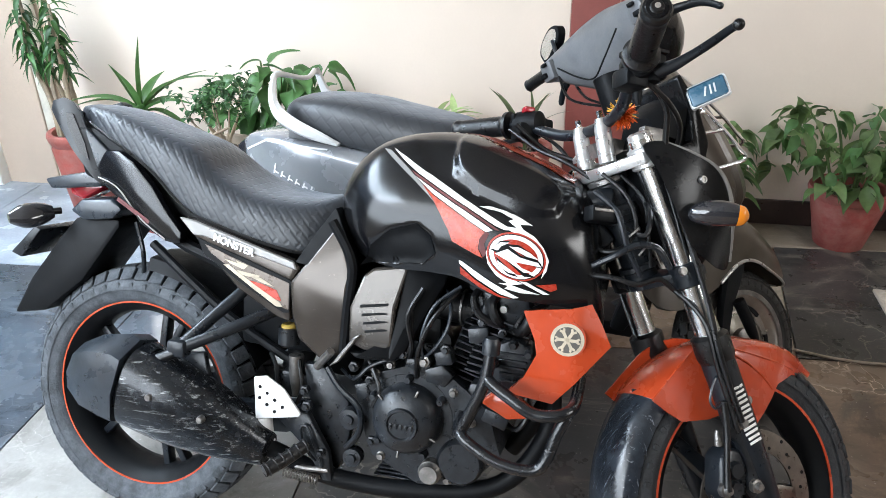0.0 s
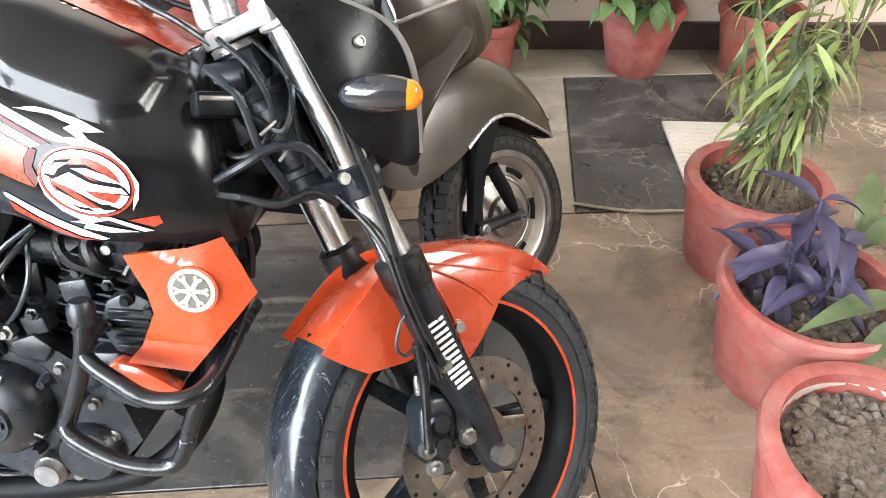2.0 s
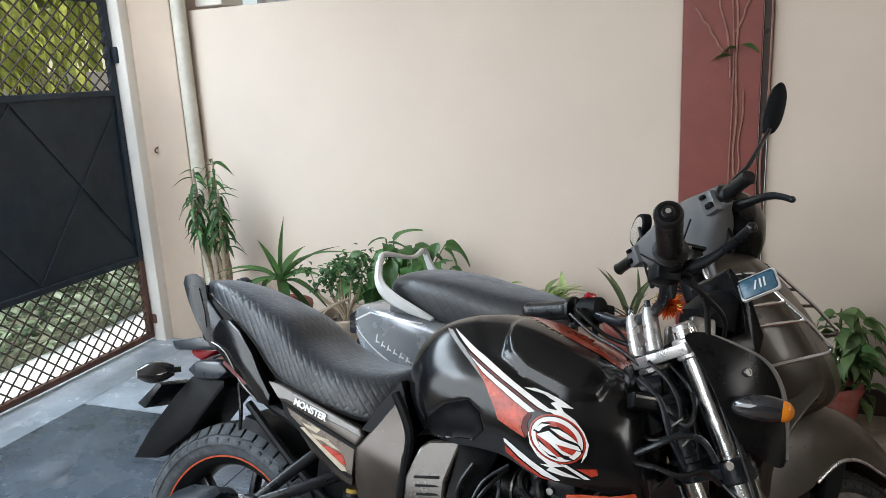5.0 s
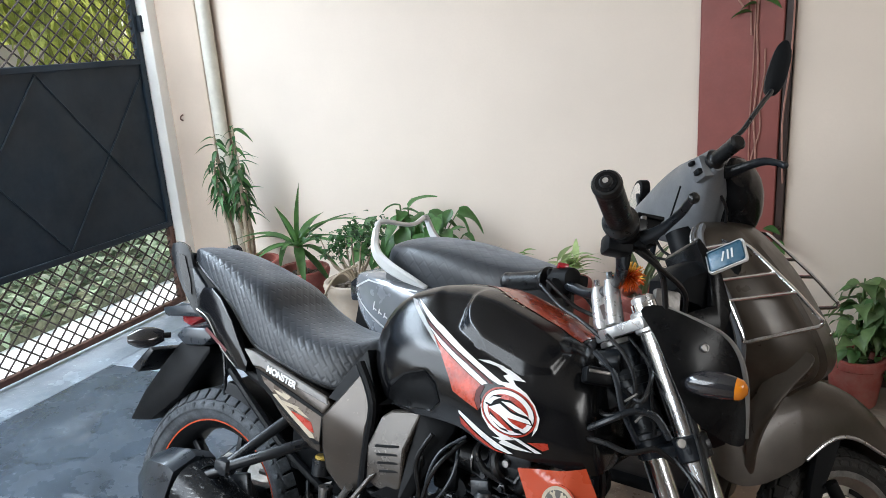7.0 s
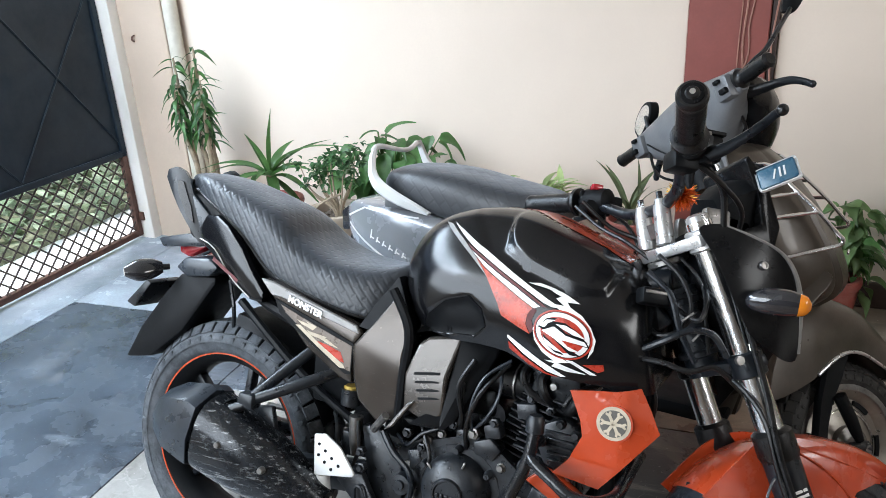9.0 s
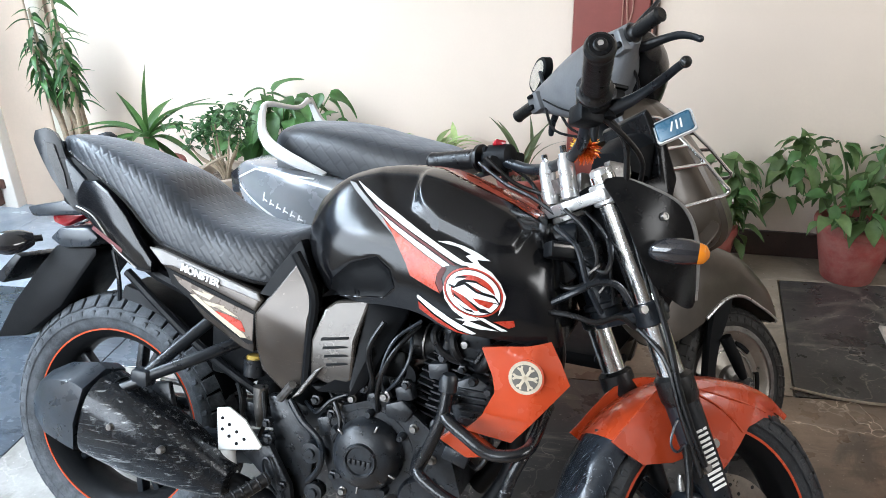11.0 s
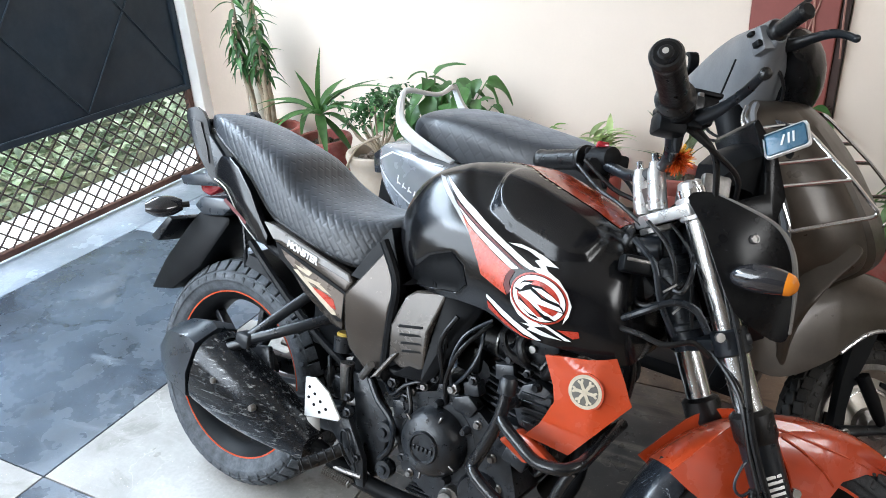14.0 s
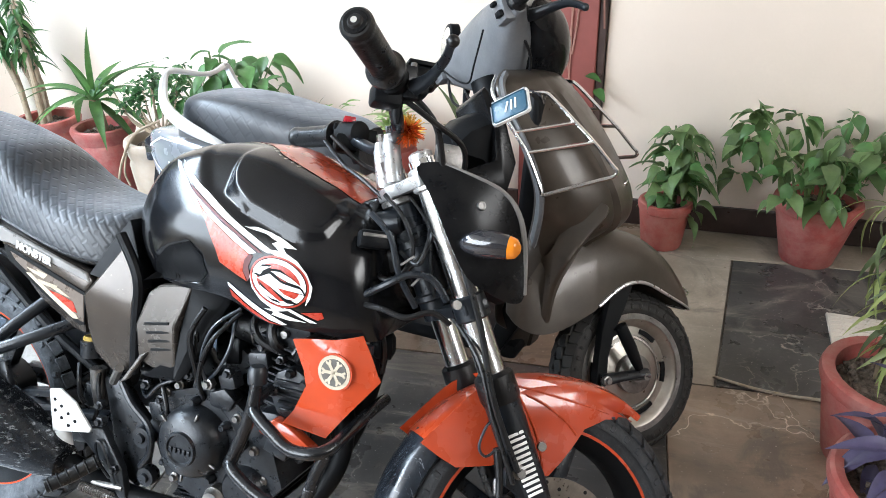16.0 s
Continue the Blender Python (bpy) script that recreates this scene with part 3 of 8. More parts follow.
def broadleaf():
    t = thing("broad_leaf_plant", "broad-leaved arrowhead plant leaning on the cream wall", "potted plant", Matrix.Translation((-0.86, 3.10, 0)))
    pot(t, 0.13, 0.34, 0.10, M_TERRA, seed=4)
    rnd = random.Random(21)
    kinds = [leafmesh("leaf", L, W, HEART, dr, 0.28, mt, 10, 0.14) for L, W, dr, mt in ((0.17, 0.044, 0.45, L_BROAD), (0.17, 0.046, 0.6, L_MID), (0.15, 0.042, 0.4, L_BROAD), (0.17, 0.045, 0.7, L_MID))]
    for i in range(40):
        f = i / 39
        a = rnd.uniform(0, 6.28)
        p = (rnd.uniform(-0.22, 0.26), rnd.uniform(-0.10, 0.06), 0.44 + 0.27 * rnd.random() * (1 - 0.9 * abs(rnd.uniform(-0.6, 0.6))))
        if i % 2 == 0:
            part("stem", tube([(0.2 * p[0], 0.2 * p[1], 0.28), (0.55 * p[0], 0.55 * p[1], p[2] * 0.72), p], 0.0035, 6, 4), M_GSTEM, t)
        out = math.atan2(p[1] - 0.06, p[0]) + rnd.uniform(-0.9, 0.9)
        put_leaf(kinds[i % 4], t, p, out, rnd.uniform(-0.75, 0.15), rnd.uniform(-0.5, 0.5), rnd.uniform(0.65, 1.0))
    for p, a, pi, s_ in (((-0.02, 0.06, 0.68), 0.25, 0.75, 0.85), ((-0.03, 0.0, 0.70), 3.0, 0.10, 0.6), ((0.10, 0.02, 0.66), 0.05, -0.05, 0.95), ((0.12, -0.02, 0.60), 0.0, -0.35, 1.0), ((-0.10, -0.08, 0.60), 3.4, -0.55, 1.15), ((-0.14, -0.06, 0.56), 3.9, -0.7, 1.1), ((0.02, -0.08, 0.62), -1.3, -0.8, 1.0)):
        part("stem", tube([(0.2 * p[0], 0.2 * p[1], 0.28), (0.55 * p[0], 0.55 * p[1], p[2] * 0.72), p], 0.004, 6, 4), M_GSTEM, t)
        put_leaf(kinds[0], t, p, a, pi, 0.25, s_)
    for i in range(26):
        p = (rnd.uniform(-0.10, 0.30), rnd.uniform(-0.08, 0.05), rnd.uniform(0.56, 0.70))
        if i % 2:
            part("stem", tube([(0.2 * p[0], 0.2 * p[1], 0.28), (0.6 * p[0], 0.6 * p[1], p[2] * 0.75), p], 0.003, 6, 4), M_GSTEM, t)
        put_leaf(kinds[i % 4], t, p, rnd.uniform(-2.8, 0.3), rnd.uniform(-0.7, 0.45), rnd.uniform(-0.4, 0.4), rnd.uniform(0.55, 0.9))


def tuft(name, x, y, label, z0, mat, n, L, w, pitch, seed, potmat, r=0.10, dr=0.6):
    t = thing(name, label, "potted plant", Matrix.Translation((x, y, 0)))
    pot(t, r, z0, r * 0.75, potmat, seed=seed)
    rnd = random.Random(seed)
    me = leafmesh("leaf", L, w, STRAP if w < 0.012 else LANCE, dr, 0.3, mat, 8)
    for i in range(n):
        a = rnd.uniform(0, 6.28)
        h = rnd.uniform(0, 0.13) if w > 0.008 else 0
        put_leaf(me, t, (0.05 * rnd.uniform(-1, 1) * (h * 7), 0.04 * rnd.uniform(-1, 1), z0 - 0.045 + h), a, pitch + rnd.uniform(-0.35, 0.35), rnd.uniform(-0.4, 0.4), rnd.uniform(0.6, 1.1))
    return t


def pepper(name, x, y, label, mat, seed, r, h, rb, n, zlo, zhi, spread, ls, shift=(0, 0), prof=OVAL, lm=None):
    """A bushy plant with many oval drooping leaves on stems."""
    t = thing(name, label, "potted plant", Matrix.Translation((x, y, 0)))
    pot(t, r, h, rb, mat, seed=seed)
    rnd = random.Random(seed)
    lm = lm or L_MID
    kinds = [leafmesh("leaf", ls * k, ls * 0.30 * k, prof, 0.55, 0.28, m, 8, 0.14) for k, m in ((1.0, lm), (0.8, L_BROAD), (1.15, lm))]
    heads = []
    for k in range(11):
        a, d = k * 2.4, spread * (0.25 + 0.7 * rnd.random())
        top = (shift[0] + d * math.cos(a), shift[1] + 0.7 * d * math.sin(a), rnd.uniform(zlo + 0.35 * (zhi - zlo), zhi - 0.03))
        part("stem", tube([(0.25 * top[0], 0.25 * top[1], h - 0.05), (0.6 * top[0], 0.6 * top[1], (h + top[2]) / 2 + 0.03), top], [0.006, 0.005, 0.003], 6, 4), M_GSTEM, t)
        heads.append(top)
    for i in range(n):
        p = rnd.choice(heads)
        a = rnd.uniform(0, 6.28)
        q = [p[0] + 0.025 * math.cos(a), p[1] + 0.02 * math.sin(a), p[2] - rnd.random() ** 1.4 * min(0.24, p[2] - zlo + 0.02)]
        put_leaf(rnd.choice(kinds), t, q, a, rnd.uniform(-0.75, 0.4), rnd.uniform(-0.5, 0.5), rnd.uniform(0.7, 1.1))
    return t


def bamboo():
    t = thing("bamboo_leaf_plant", "tall yellow-green narrow-leaved plant in a faded red pot", "potted plant", Matrix.Translation((1.47, 1.98, 0)))
    pot(t, 0.17, 0.26, 0.125, M_PINK, 0.03, seed=31)
    rnd = random.Random(31)
    me = leafmesh("leaf", 0.125, 0.0095, LANCE, 0.7, 0.3, L_BAMBOO, 6)
    me2 = leafmesh("leaf", 0.105, 0.008, LANCE, 0.9, 0.3, L_OLIVE, 6)
    for k in range(9):
        a, d = k * 2.4, rnd.uniform(0.03, 0.17)
        top = (d * math.cos(a), d * math.sin(a), rnd.uniform(0.62, 0.98))
        part("cane", tube([(0.05 * math.cos(a), 0.05 * math.sin(a), 0.2), (0.5 * top[0], 0.5 * top[1], 0.5), top], [0.006, 0.005, 0.002], 6), M_STEM, t)
        for i in range(30):
            f = rnd.uniform(0.28, 1.0)
            p = (top[0] * f, top[1] * f, 0.2 + (top[2] - 0.2) * f)
            put_leaf(me if rnd.random() < 0.62 else me2, t, p, rnd.uniform(0, 6.28), rnd.uniform(-0.9, 0.35), rnd.uniform(-0.6, 0.6), rnd.uniform(0.7, 1.2))


def purple():
    t = thing("purple_heart_plant", "purple-leaved trailing plant in a chipped red pot", "potted plant", Matrix.Translation((1.42, 1.60, 0)))
    pot(t, 0.18, 0.27, 0.13, M_PINK, 0.026, seed=41)
    rnd = random.Random(41)
    me = leafmesh("leaf", 0.155, 0.022, LANCE, 0.45, 0.55, L_PURPLE, 8)
    for k, (x, y, z) in enumerate(((-0.02, 0.05, 0.44), (-0.07, 0.0, 0.36), (0.03, 0.02, 0.38), (-0.08, 0.07, 0.34), (0.05, 0.08, 0.34), (0.0, -0.04, 0.32))):
        part("stem", tube([(0.4 * x, 0.4 * y, 0.2), (0.8 * x, 0.8 * y, 0.5 * (z + 0.2)), (x, y, z)], 0.005, 7, 4), L_PURPLE, t)
        for i in range(8):
            put_leaf(me, t, (x, y, z - 0.016 * i), i * 2.3 + k, rnd.uniform(-0.35, 0.75) - 0.06 * i, rnd.uniform(-0.3, 0.3), rnd.uniform(0.6, 1.05))
    me = leafmesh("leaf", 0.22, 0.028, LANCE, 0.5, 0.4, L_OLIVE, 9)
    for p, a, pi in (((0.12, -0.09, 0.30), 3.3, 0.35), ((0.14, -0.12, 0.28), 3.6, 0.15), ((0.10, 0.04, 0.32), 0.4, 0.6), ((0.13, 0.10, 0.30), 1.0, 0.7)):
        put_leaf(me, t, p, a, pi)


def bare_pot():
    t = thing("soil_pot", "faded red pot of dry crumbly soil with a bare stick", "potted plant", Matrix.Translation((1.36, 1.23, 0)))
    pot(t, 0.185, 0.26, 0.135, M_PINK, 0.03, seed=51)
    part("lime_band", lathe([(0.150, 0.19), (0.154, 0.235), (0.1515, 0.236), (0.1475, 0.19)], 36), surf("pale_lime_crust", (0.50, 0.42, 0.36), 0.8, 0, 0.3, 15.0), t)
    part("stick", tube([(0.04, -0.02, 0.21), (0.07, 0.03, 0.33), (0.12, 0.08, 0.44)], [0.006, 0.005, 0.003], 7), M_STEM, t)


dracaena()
rosette()
bonsai()
broadleaf()
tuft("variegated_plant", -0.12, 3.10, "small cream-edged leafy plant in a terracotta pot", 0.40, L_VARIEG, 60, 0.13, 0.014, 0.9, 61, M_TERRA)
tuft("seedling_plant", -0.36, 3.08, "small bright green seedling in a terracotta pot", 0.42, L_BRIGHT, 14, 0.08, 0.012, 0.8, 62, M_TERRA, 0.08)
tuft("lily_plant", 0.21, 3.02, "strappy lily-like plant in a maroon pot", 0.40, L_OLIVE, 12, 0.27, 0.011, 1.25, 63, M_TERRA, 0.11, 0.55)
tuft("onion_plant", -0.52, 3.12, "thin grassy plant against the wall", 0.40, L_DEEP, 9, 0.20, 0.004, 1.2, 64, M_TERRA, 0.08, 0.3)
pepper("pothos_plant", 0.97, 3.09, "glossy green money plant spilling over a terracotta pot", M_TERRA, 71, 0.10, 0.19, 0.078, 130, 0.16, 0.52, 0.14, 0.10, (0.03, -0.02), HEART, L_PALE)
pepper("pepper_plant", 1.50, 3.06, "bushy oval-leaved plant in a large red pot", M_PINK, 72, 0.150, 0.25, 0.095, 150, 0.30, 0.63, 0.30, 0.098, (-0.06, -0.03), OVAL, L_PALE)
pepper("pepper_plant", 1.93, 3.03, "bushy oval-leaved plant beside the red pot", M_TERRA, 73, 0.15, 0.24, 0.10, 120, 0.34, 0.78, 0.26, 0.10, (-0.05, 0.0), OVAL, L_PALE)
bamboo()
purple()
bare_pot()

# vine on the pillar
vine = thing("wall_vine", "dry climbing vine roots with a few leaves on the maroon pillar", "vine", ARCH @ Matrix.Translation((-0.03, 0, 0)))
rnd = random.Random(3)
for x0, x1, z0, z1 in ((0.60, 0.585, 0.5, 2.2), (0.61, 0.60, 0.7, 1.9), (0.585, 0.50, 1.35, 2.0), (0.60, 0.66, 1.52, 1.72), (0.59, 0.64, 0.6, 1.3), (0.56, 0.44, 1.45, 1.62), (0.715, 0.712, 0.8, 2.4)):
    k = 7
    pts = [(x0 + (x1 - x0) * i / k + rnd.uniform(-0.012, 0.012), -0.025 - (0.0 if x0 < 0.7 else 0.0), z0 + (z1 - z0) * i / k) for i in range(k + 1)]
    part("root", tube(pts, rnd.uniform(0.002, 0.004), 5, 4), surf("pink_brown_root", (0.34, 0.17, 0.13), 0.7, 0, 0.3, 20.0), vine)
me = leafmesh("leaf", 0.075, 0.022, OVAL, 0.5, 0.3, L_MID, 6)
for p, a, pi in (((0.585, -0.03, 1.43), 3.2, 0.25), ((0.60, -0.03, 1.46), 3.6, 0.1), ((0.62, -0.03, 1.47), -0.3, 0.0), ((0.60, -0.03, 1.83), 0.2, -0.3), ((0.55, -0.03, 1.9), 3.0, 0.2), ((0.66, -0.03, 0.62), -0.6, 0.3), ((0.70, -0.03, 0.57), -1.0, 0.0)):
    put_leaf(me, vine, p, a, pi, 0.3)

# loose tile, cord and plinth at the right
tile = thing("textured_tile", "loose off-white zigzag-textured floor tile under a pot", "tile", pose(1.62, 2.46, 0.001, 0, 0, -6))
bm = box((0, 0, 0.006), (0.30, 0.36, 0.012), 0.002, seg=1)
for i in range(14):
    merge(bm, tube([(-0.14 + 0.02 * j, -0.16 + 0.024 * i + (0.008 if j % 2 else 0), 0.0125) for j in range(15)], 0.0022, 4, smooth=False))
part("tile_body", bm, surf("off_white_tile", (0.50, 0.45, 0.39), 0.5, 0, 0.12, 8.0), tile)
cord = thing("floor_cord", "thin pale cord lying along a slab joint", "cord")
part("cord_strand", tube([(1.10, 2.235, 0.006), (1.16, 2.215, 0.006), (1.21, 2.20, 0.006), (1.30, 2.185, 0.006), (1.45, 2.18, 0.006), (1.62, 2.165, 0.006)], 0.0045, 6), surf("pale_cord", (0.42, 0.36, 0.28), 0.8, 0, 0.2, 30.0), cord)
plinth = thing("white_plinth", "white painted low plinth beside the flower pots", "plinth", pose(2.16, 2.0, 0, 0, 0, -25))
part("plinth_body", box((0.15, 0, 0.22), (0.30, 1.1, 0.44), 0.012), M_JAMB, plinth)

# ---- outside the gate ----
rnd = random.Random(90)
hedge = B()
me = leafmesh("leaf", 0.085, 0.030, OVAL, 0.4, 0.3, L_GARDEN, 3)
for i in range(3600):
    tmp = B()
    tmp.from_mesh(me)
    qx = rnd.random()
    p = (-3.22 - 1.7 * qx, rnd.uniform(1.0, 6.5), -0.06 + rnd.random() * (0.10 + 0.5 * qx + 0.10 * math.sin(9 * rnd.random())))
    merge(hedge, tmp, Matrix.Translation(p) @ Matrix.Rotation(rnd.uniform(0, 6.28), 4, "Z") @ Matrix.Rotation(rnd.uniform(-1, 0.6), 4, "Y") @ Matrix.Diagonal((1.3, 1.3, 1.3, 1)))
tagged(part("garden_hedge", hedge, L_GARDEN, smooth=False), "low leafy garden bed beyond the gate, its colour lightened for sun and haze", "hedge", kind="stuff")
tagged(part("garden_bed", box((-4.1, 4.0, -0.06), (1.75, 7.0, 0.08)), M_MULCH, smooth=False), "dark soil bed under the hedge", "bed", kind="structure")
tree = thing("garden_tree", "yellow-green tree beyond the gate with sunlight put into its colour", "tree", Matrix.Translation((-8.4, 8.0, 0)))
part("trunk", tube([(0, 0, -0.1), (0.05, 0.1, 1.2), (0, 0.3, 2.4), (0.1, 0.2, 3.4)], [0.16, 0.13, 0.10, 0.05], 10), M_STEM, tree)
crown = B()
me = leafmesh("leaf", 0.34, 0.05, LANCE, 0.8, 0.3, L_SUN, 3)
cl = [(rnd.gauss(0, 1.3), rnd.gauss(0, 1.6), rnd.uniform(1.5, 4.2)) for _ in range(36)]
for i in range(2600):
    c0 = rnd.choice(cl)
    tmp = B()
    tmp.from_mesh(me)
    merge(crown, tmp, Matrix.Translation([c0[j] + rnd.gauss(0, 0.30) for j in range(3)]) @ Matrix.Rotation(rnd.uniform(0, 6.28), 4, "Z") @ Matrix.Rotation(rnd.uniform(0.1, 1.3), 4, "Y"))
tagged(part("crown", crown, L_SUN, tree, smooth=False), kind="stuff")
tagged(part("far_wall", box((-7.6, 7.4, 0.79), (0.2, 3.0, 1.78)), M_HOUSE, smooth=False), "beige compound wall across the lane", "wall", kind="structure")
sign = thing("wall_sign", "row of dark plain bars painted on the compound wall", "sign", Matrix.Translation((-7.485, 7.5, 1.46)))
for k in range(8):
    part("sign_bar", box((0, -0.44 + 0.12 * k + (0.06 if k > 1 else 0), 0), (0.006, 0.075, 0.13)), M_RUST, sign, smooth=False)

# ---- motorcycle ----
from mathutils.bvhtree import BVHTree

P_BLACK = scratched(surf("gloss_black_paint", (0.0035, 0.0037, 0.0048), 0.18, 0, 0.3, 6.0, 0.0, 60, dust=0.02, rvar=0.05, spec=0.36), (0.06, 0.063, 0.07), (2, 14, 14), 0.66, 0.72, 0.5)
# dust on the black parts is coloured bluish to add the sky's reflection
P_SATIN = surf("dusty_sky_tinted_satin_black", (0.0070, 0.0085, 0.0110), 0.32, 0, 0.35, 11.0, 0.04, 150, dust=0.10, dust_col=(0.070, 0.088, 0.112), spec=0.4)
P_TAILG = scratched(surf("scratched_gloss_black", (0.010, 0.012, 0.016), 0.20, 0, 0.4, 14.0, 0.03, 200, dust=0.25, dust_col=(0.07, 0.085, 0.105), rvar=0.10), (0.30, 0.33, 0.37), (6, 30, 1.2), 0.60, 0.68, 0.6)
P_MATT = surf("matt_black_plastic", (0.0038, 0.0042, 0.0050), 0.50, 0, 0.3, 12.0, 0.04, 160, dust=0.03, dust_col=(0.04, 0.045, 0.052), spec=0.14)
P_ENGINE = surf("dusty_sky_tinted_engine_metal", (0.0085, 0.0095, 0.0115), 0.33, 0.2, 0.45, 26.0, 0.05, 240, dust=0.22, dust_col=(0.082, 0.095, 0.112), spec=0.5)
P_GREY = surf("dusty_sky_tinted_grey_black", (0.015, 0.019, 0.025), 0.32, 0, 0.3, 16.0, 0.03, 200, dust=0.25, dust_col=(0.07, 0.09, 0.115))
P_ORANGE = surf("orange_red_paint", (0.43, 0.050, 0.013), 0.26, 0, 0.14, 6.0, 0.0, 60, coat=0.5, dust=0.10, dust_col=(0.40, 0.13, 0.07))
P_RED = surf("tank_red_graphic", (0.40, 0.036, 0.018), 0.3, 0, 0.35, 60.0, 0.0, 60)
P_FLAME = scratched(surf("mottled_red_graphic", (0.46, 0.050, 0.020), 0.28, 0, 0.45, 45.0, 0.0, 60, dust=0.0), (0.10, 0.012, 0.008), (30, 30, 90), 0.60, 0.66, 0.8, 2.0)
P_WHITE = surf("white_graphic", (0.80, 0.79, 0.78), 0.35, 0, 0.08, 9.0, 0.0, 60)
P_SILVER = scratched(surf("dull_silver_paint", (0.085, 0.077, 0.070), 0.26, 0.55, 0.18, 9.0, 0.006, 220, dust=0.2, dust_col=(0.10, 0.082, 0.066), rvar=0.06), (0.24, 0.21, 0.18), (3, 20, 20), 0.62, 0.70, 0.4)
P_LIP = surf("worn_silver_band", (0.24, 0.235, 0.23), 0.35, 0.4, 0.2, 14.0, 0.04, 200, dust=0.3, dust_col=(0.25, 0.22, 0.19))
P_BRONZE = scratched(surf("grey_brown_metallic_paint", (0.066, 0.057, 0.050), 0.24, 0.6, 0.18, 8.0, 0.006, 220, dust=0.2, dust_col=(0.085, 0.068, 0.055), rvar=0.06), (0.20, 0.175, 0.15), (3, 20, 20), 0.62, 0.70, 0.4)
P_FIELD = surf("worn_tan_graphic", (0.135, 0.110, 0.092), 0.3, 0.3, 0.3, 20.0, 0.01, 200, dust=0.2, dust_col=(0.20, 0.15, 0.12))
P_COWL = scratched(surf("dark_gloss_cowl_plastic", (0.0030, 0.0032, 0.0040), 0.22, 0, 0.3, 8.0, 0.0, 60, dust=0.02, rvar=0.06, spec=0.16), (0.06, 0.063, 0.07), (2, 14, 14), 0.66, 0.72, 0.5)
P_CHROME = surf("chrome_tube", (0.82, 0.83, 0.84), 0.20, 1.0, 0.05, 20.0, 0.0, 60, rvar=0.06)
P_ALU = surf("bare_aluminium", (0.56, 0.555, 0.55), 0.32, 0.75, 0.05, 24.0, 0.0, 60, dust=0.06)
P_STEEL = surf("scuffed_steel", (0.24, 0.23, 0.22), 0.36, 0.85, 0.4, 30.0, 0.12, 200, dust=0.35, dust_col=(0.10, 0.09, 0.08))
P_SCUFF = scratched(surf("scratched_dark_metal", (0.009, 0.0105, 0.013), 0.22, 0.3, 0.3, 22.0, 0.02, 300, dust=0.12, dust_col=(0.10, 0.11, 0.125)), (0.42, 0.43, 0.43), (1.0, 10, 16), 0.565, 0.68, 0.62, 9.0, (0, 0.45, 0))
P_GUARD = surf("bright_aluminium_plate", (0.78, 0.78, 0.77), 0.35, 0.3, 0.08, 20.0, 0.03, 200)
P_DISC = surf("brown_brake_disc_steel", (0.20, 0.175, 0.15), 0.34, 0.85, 0.3, 30.0, 0.08, 200)
# rear rubber is paler than the front: dust plus light from the left
P_TYRE = surf("dusty_lit_rear_tyre_rubber", (0.046, 0.051, 0.058), 0.70, 0, 0.35, 20.0, 0.22, 170, dust=0.65, dust_col=(0.14, 0.152, 0.168), spec=0.3)
P_TYREF = surf("darker_front_tyre_rubber", (0.018, 0.019, 0.021), 0.62, 0, 0.35, 20.0, 0.22, 170, dust=0.45, dust_col=(0.05, 0.054, 0.060), spec=0.35)
# near-black under the tread blocks, deepening the shade in the grooves
P_CARCASS = surf("tyre_groove_shade", (0.008, 0.008, 0.009), 0.8, 0, 0.3, 20.0, 0.2, 170, spec=0.2)
P_RUBBER = surf("black_rubber", (0.0045, 0.0045, 0.005), 0.34, 0, 0.25, 20.0, 0.1, 200, dust=0.02, dust_col=(0.06, 0.06, 0.065), spec=0.4)
P_AMBER = surf("amber_lens", (0.62, 0.19, 0.01), 0.2, 0, 0.1, 30.0, 0.0, 60, coat=0.4)
P_SMOKE = surf("smoked_lens", (0.020, 0.020, 0.023), 0.10, 0, 0.2, 20.0, 0.0, 60, coat=0.6)
P_TAIL = surf("red_tail_lens", (0.30, 0.012, 0.02), 0.2, 0, 0.1, 20.0, 0.0, 60, coat=0.5)
P_BAR = scratched(surf("scuffed_black_tube_paint", (0.0055, 0.006, 0.0075), 0.22, 0, 0.4, 18.0, 0.06, 220, dust=0.08, dust_col=(0.10, 0.11, 0.12)), (0.34, 0.34, 0.35), (3, 8, 8), 0.64, 0.71, 0.6)
P_CREAM = surf("cream_emblem_paint", (0.46, 0.39, 0.29), 0.4, 0, 0.2, 60.0)
P_EMBLEM = surf("grey_emblem_paint", (0.085, 0.078, 0.068), 0.4)
P_DULL = surf("dull_red_script", (0.10, 0.014, 0.014), 0.5)
P_BLUE = surf("blue_plate", (0.022, 0.10, 0.17), 0.3, 0, 0.15, 20.0, dust=0.15)
P_GLASS = surf("headlamp_glass", (0.85, 0.87, 0.9), 0.08, 0, 0.05, 20.0, 0.0, trans=0.85)


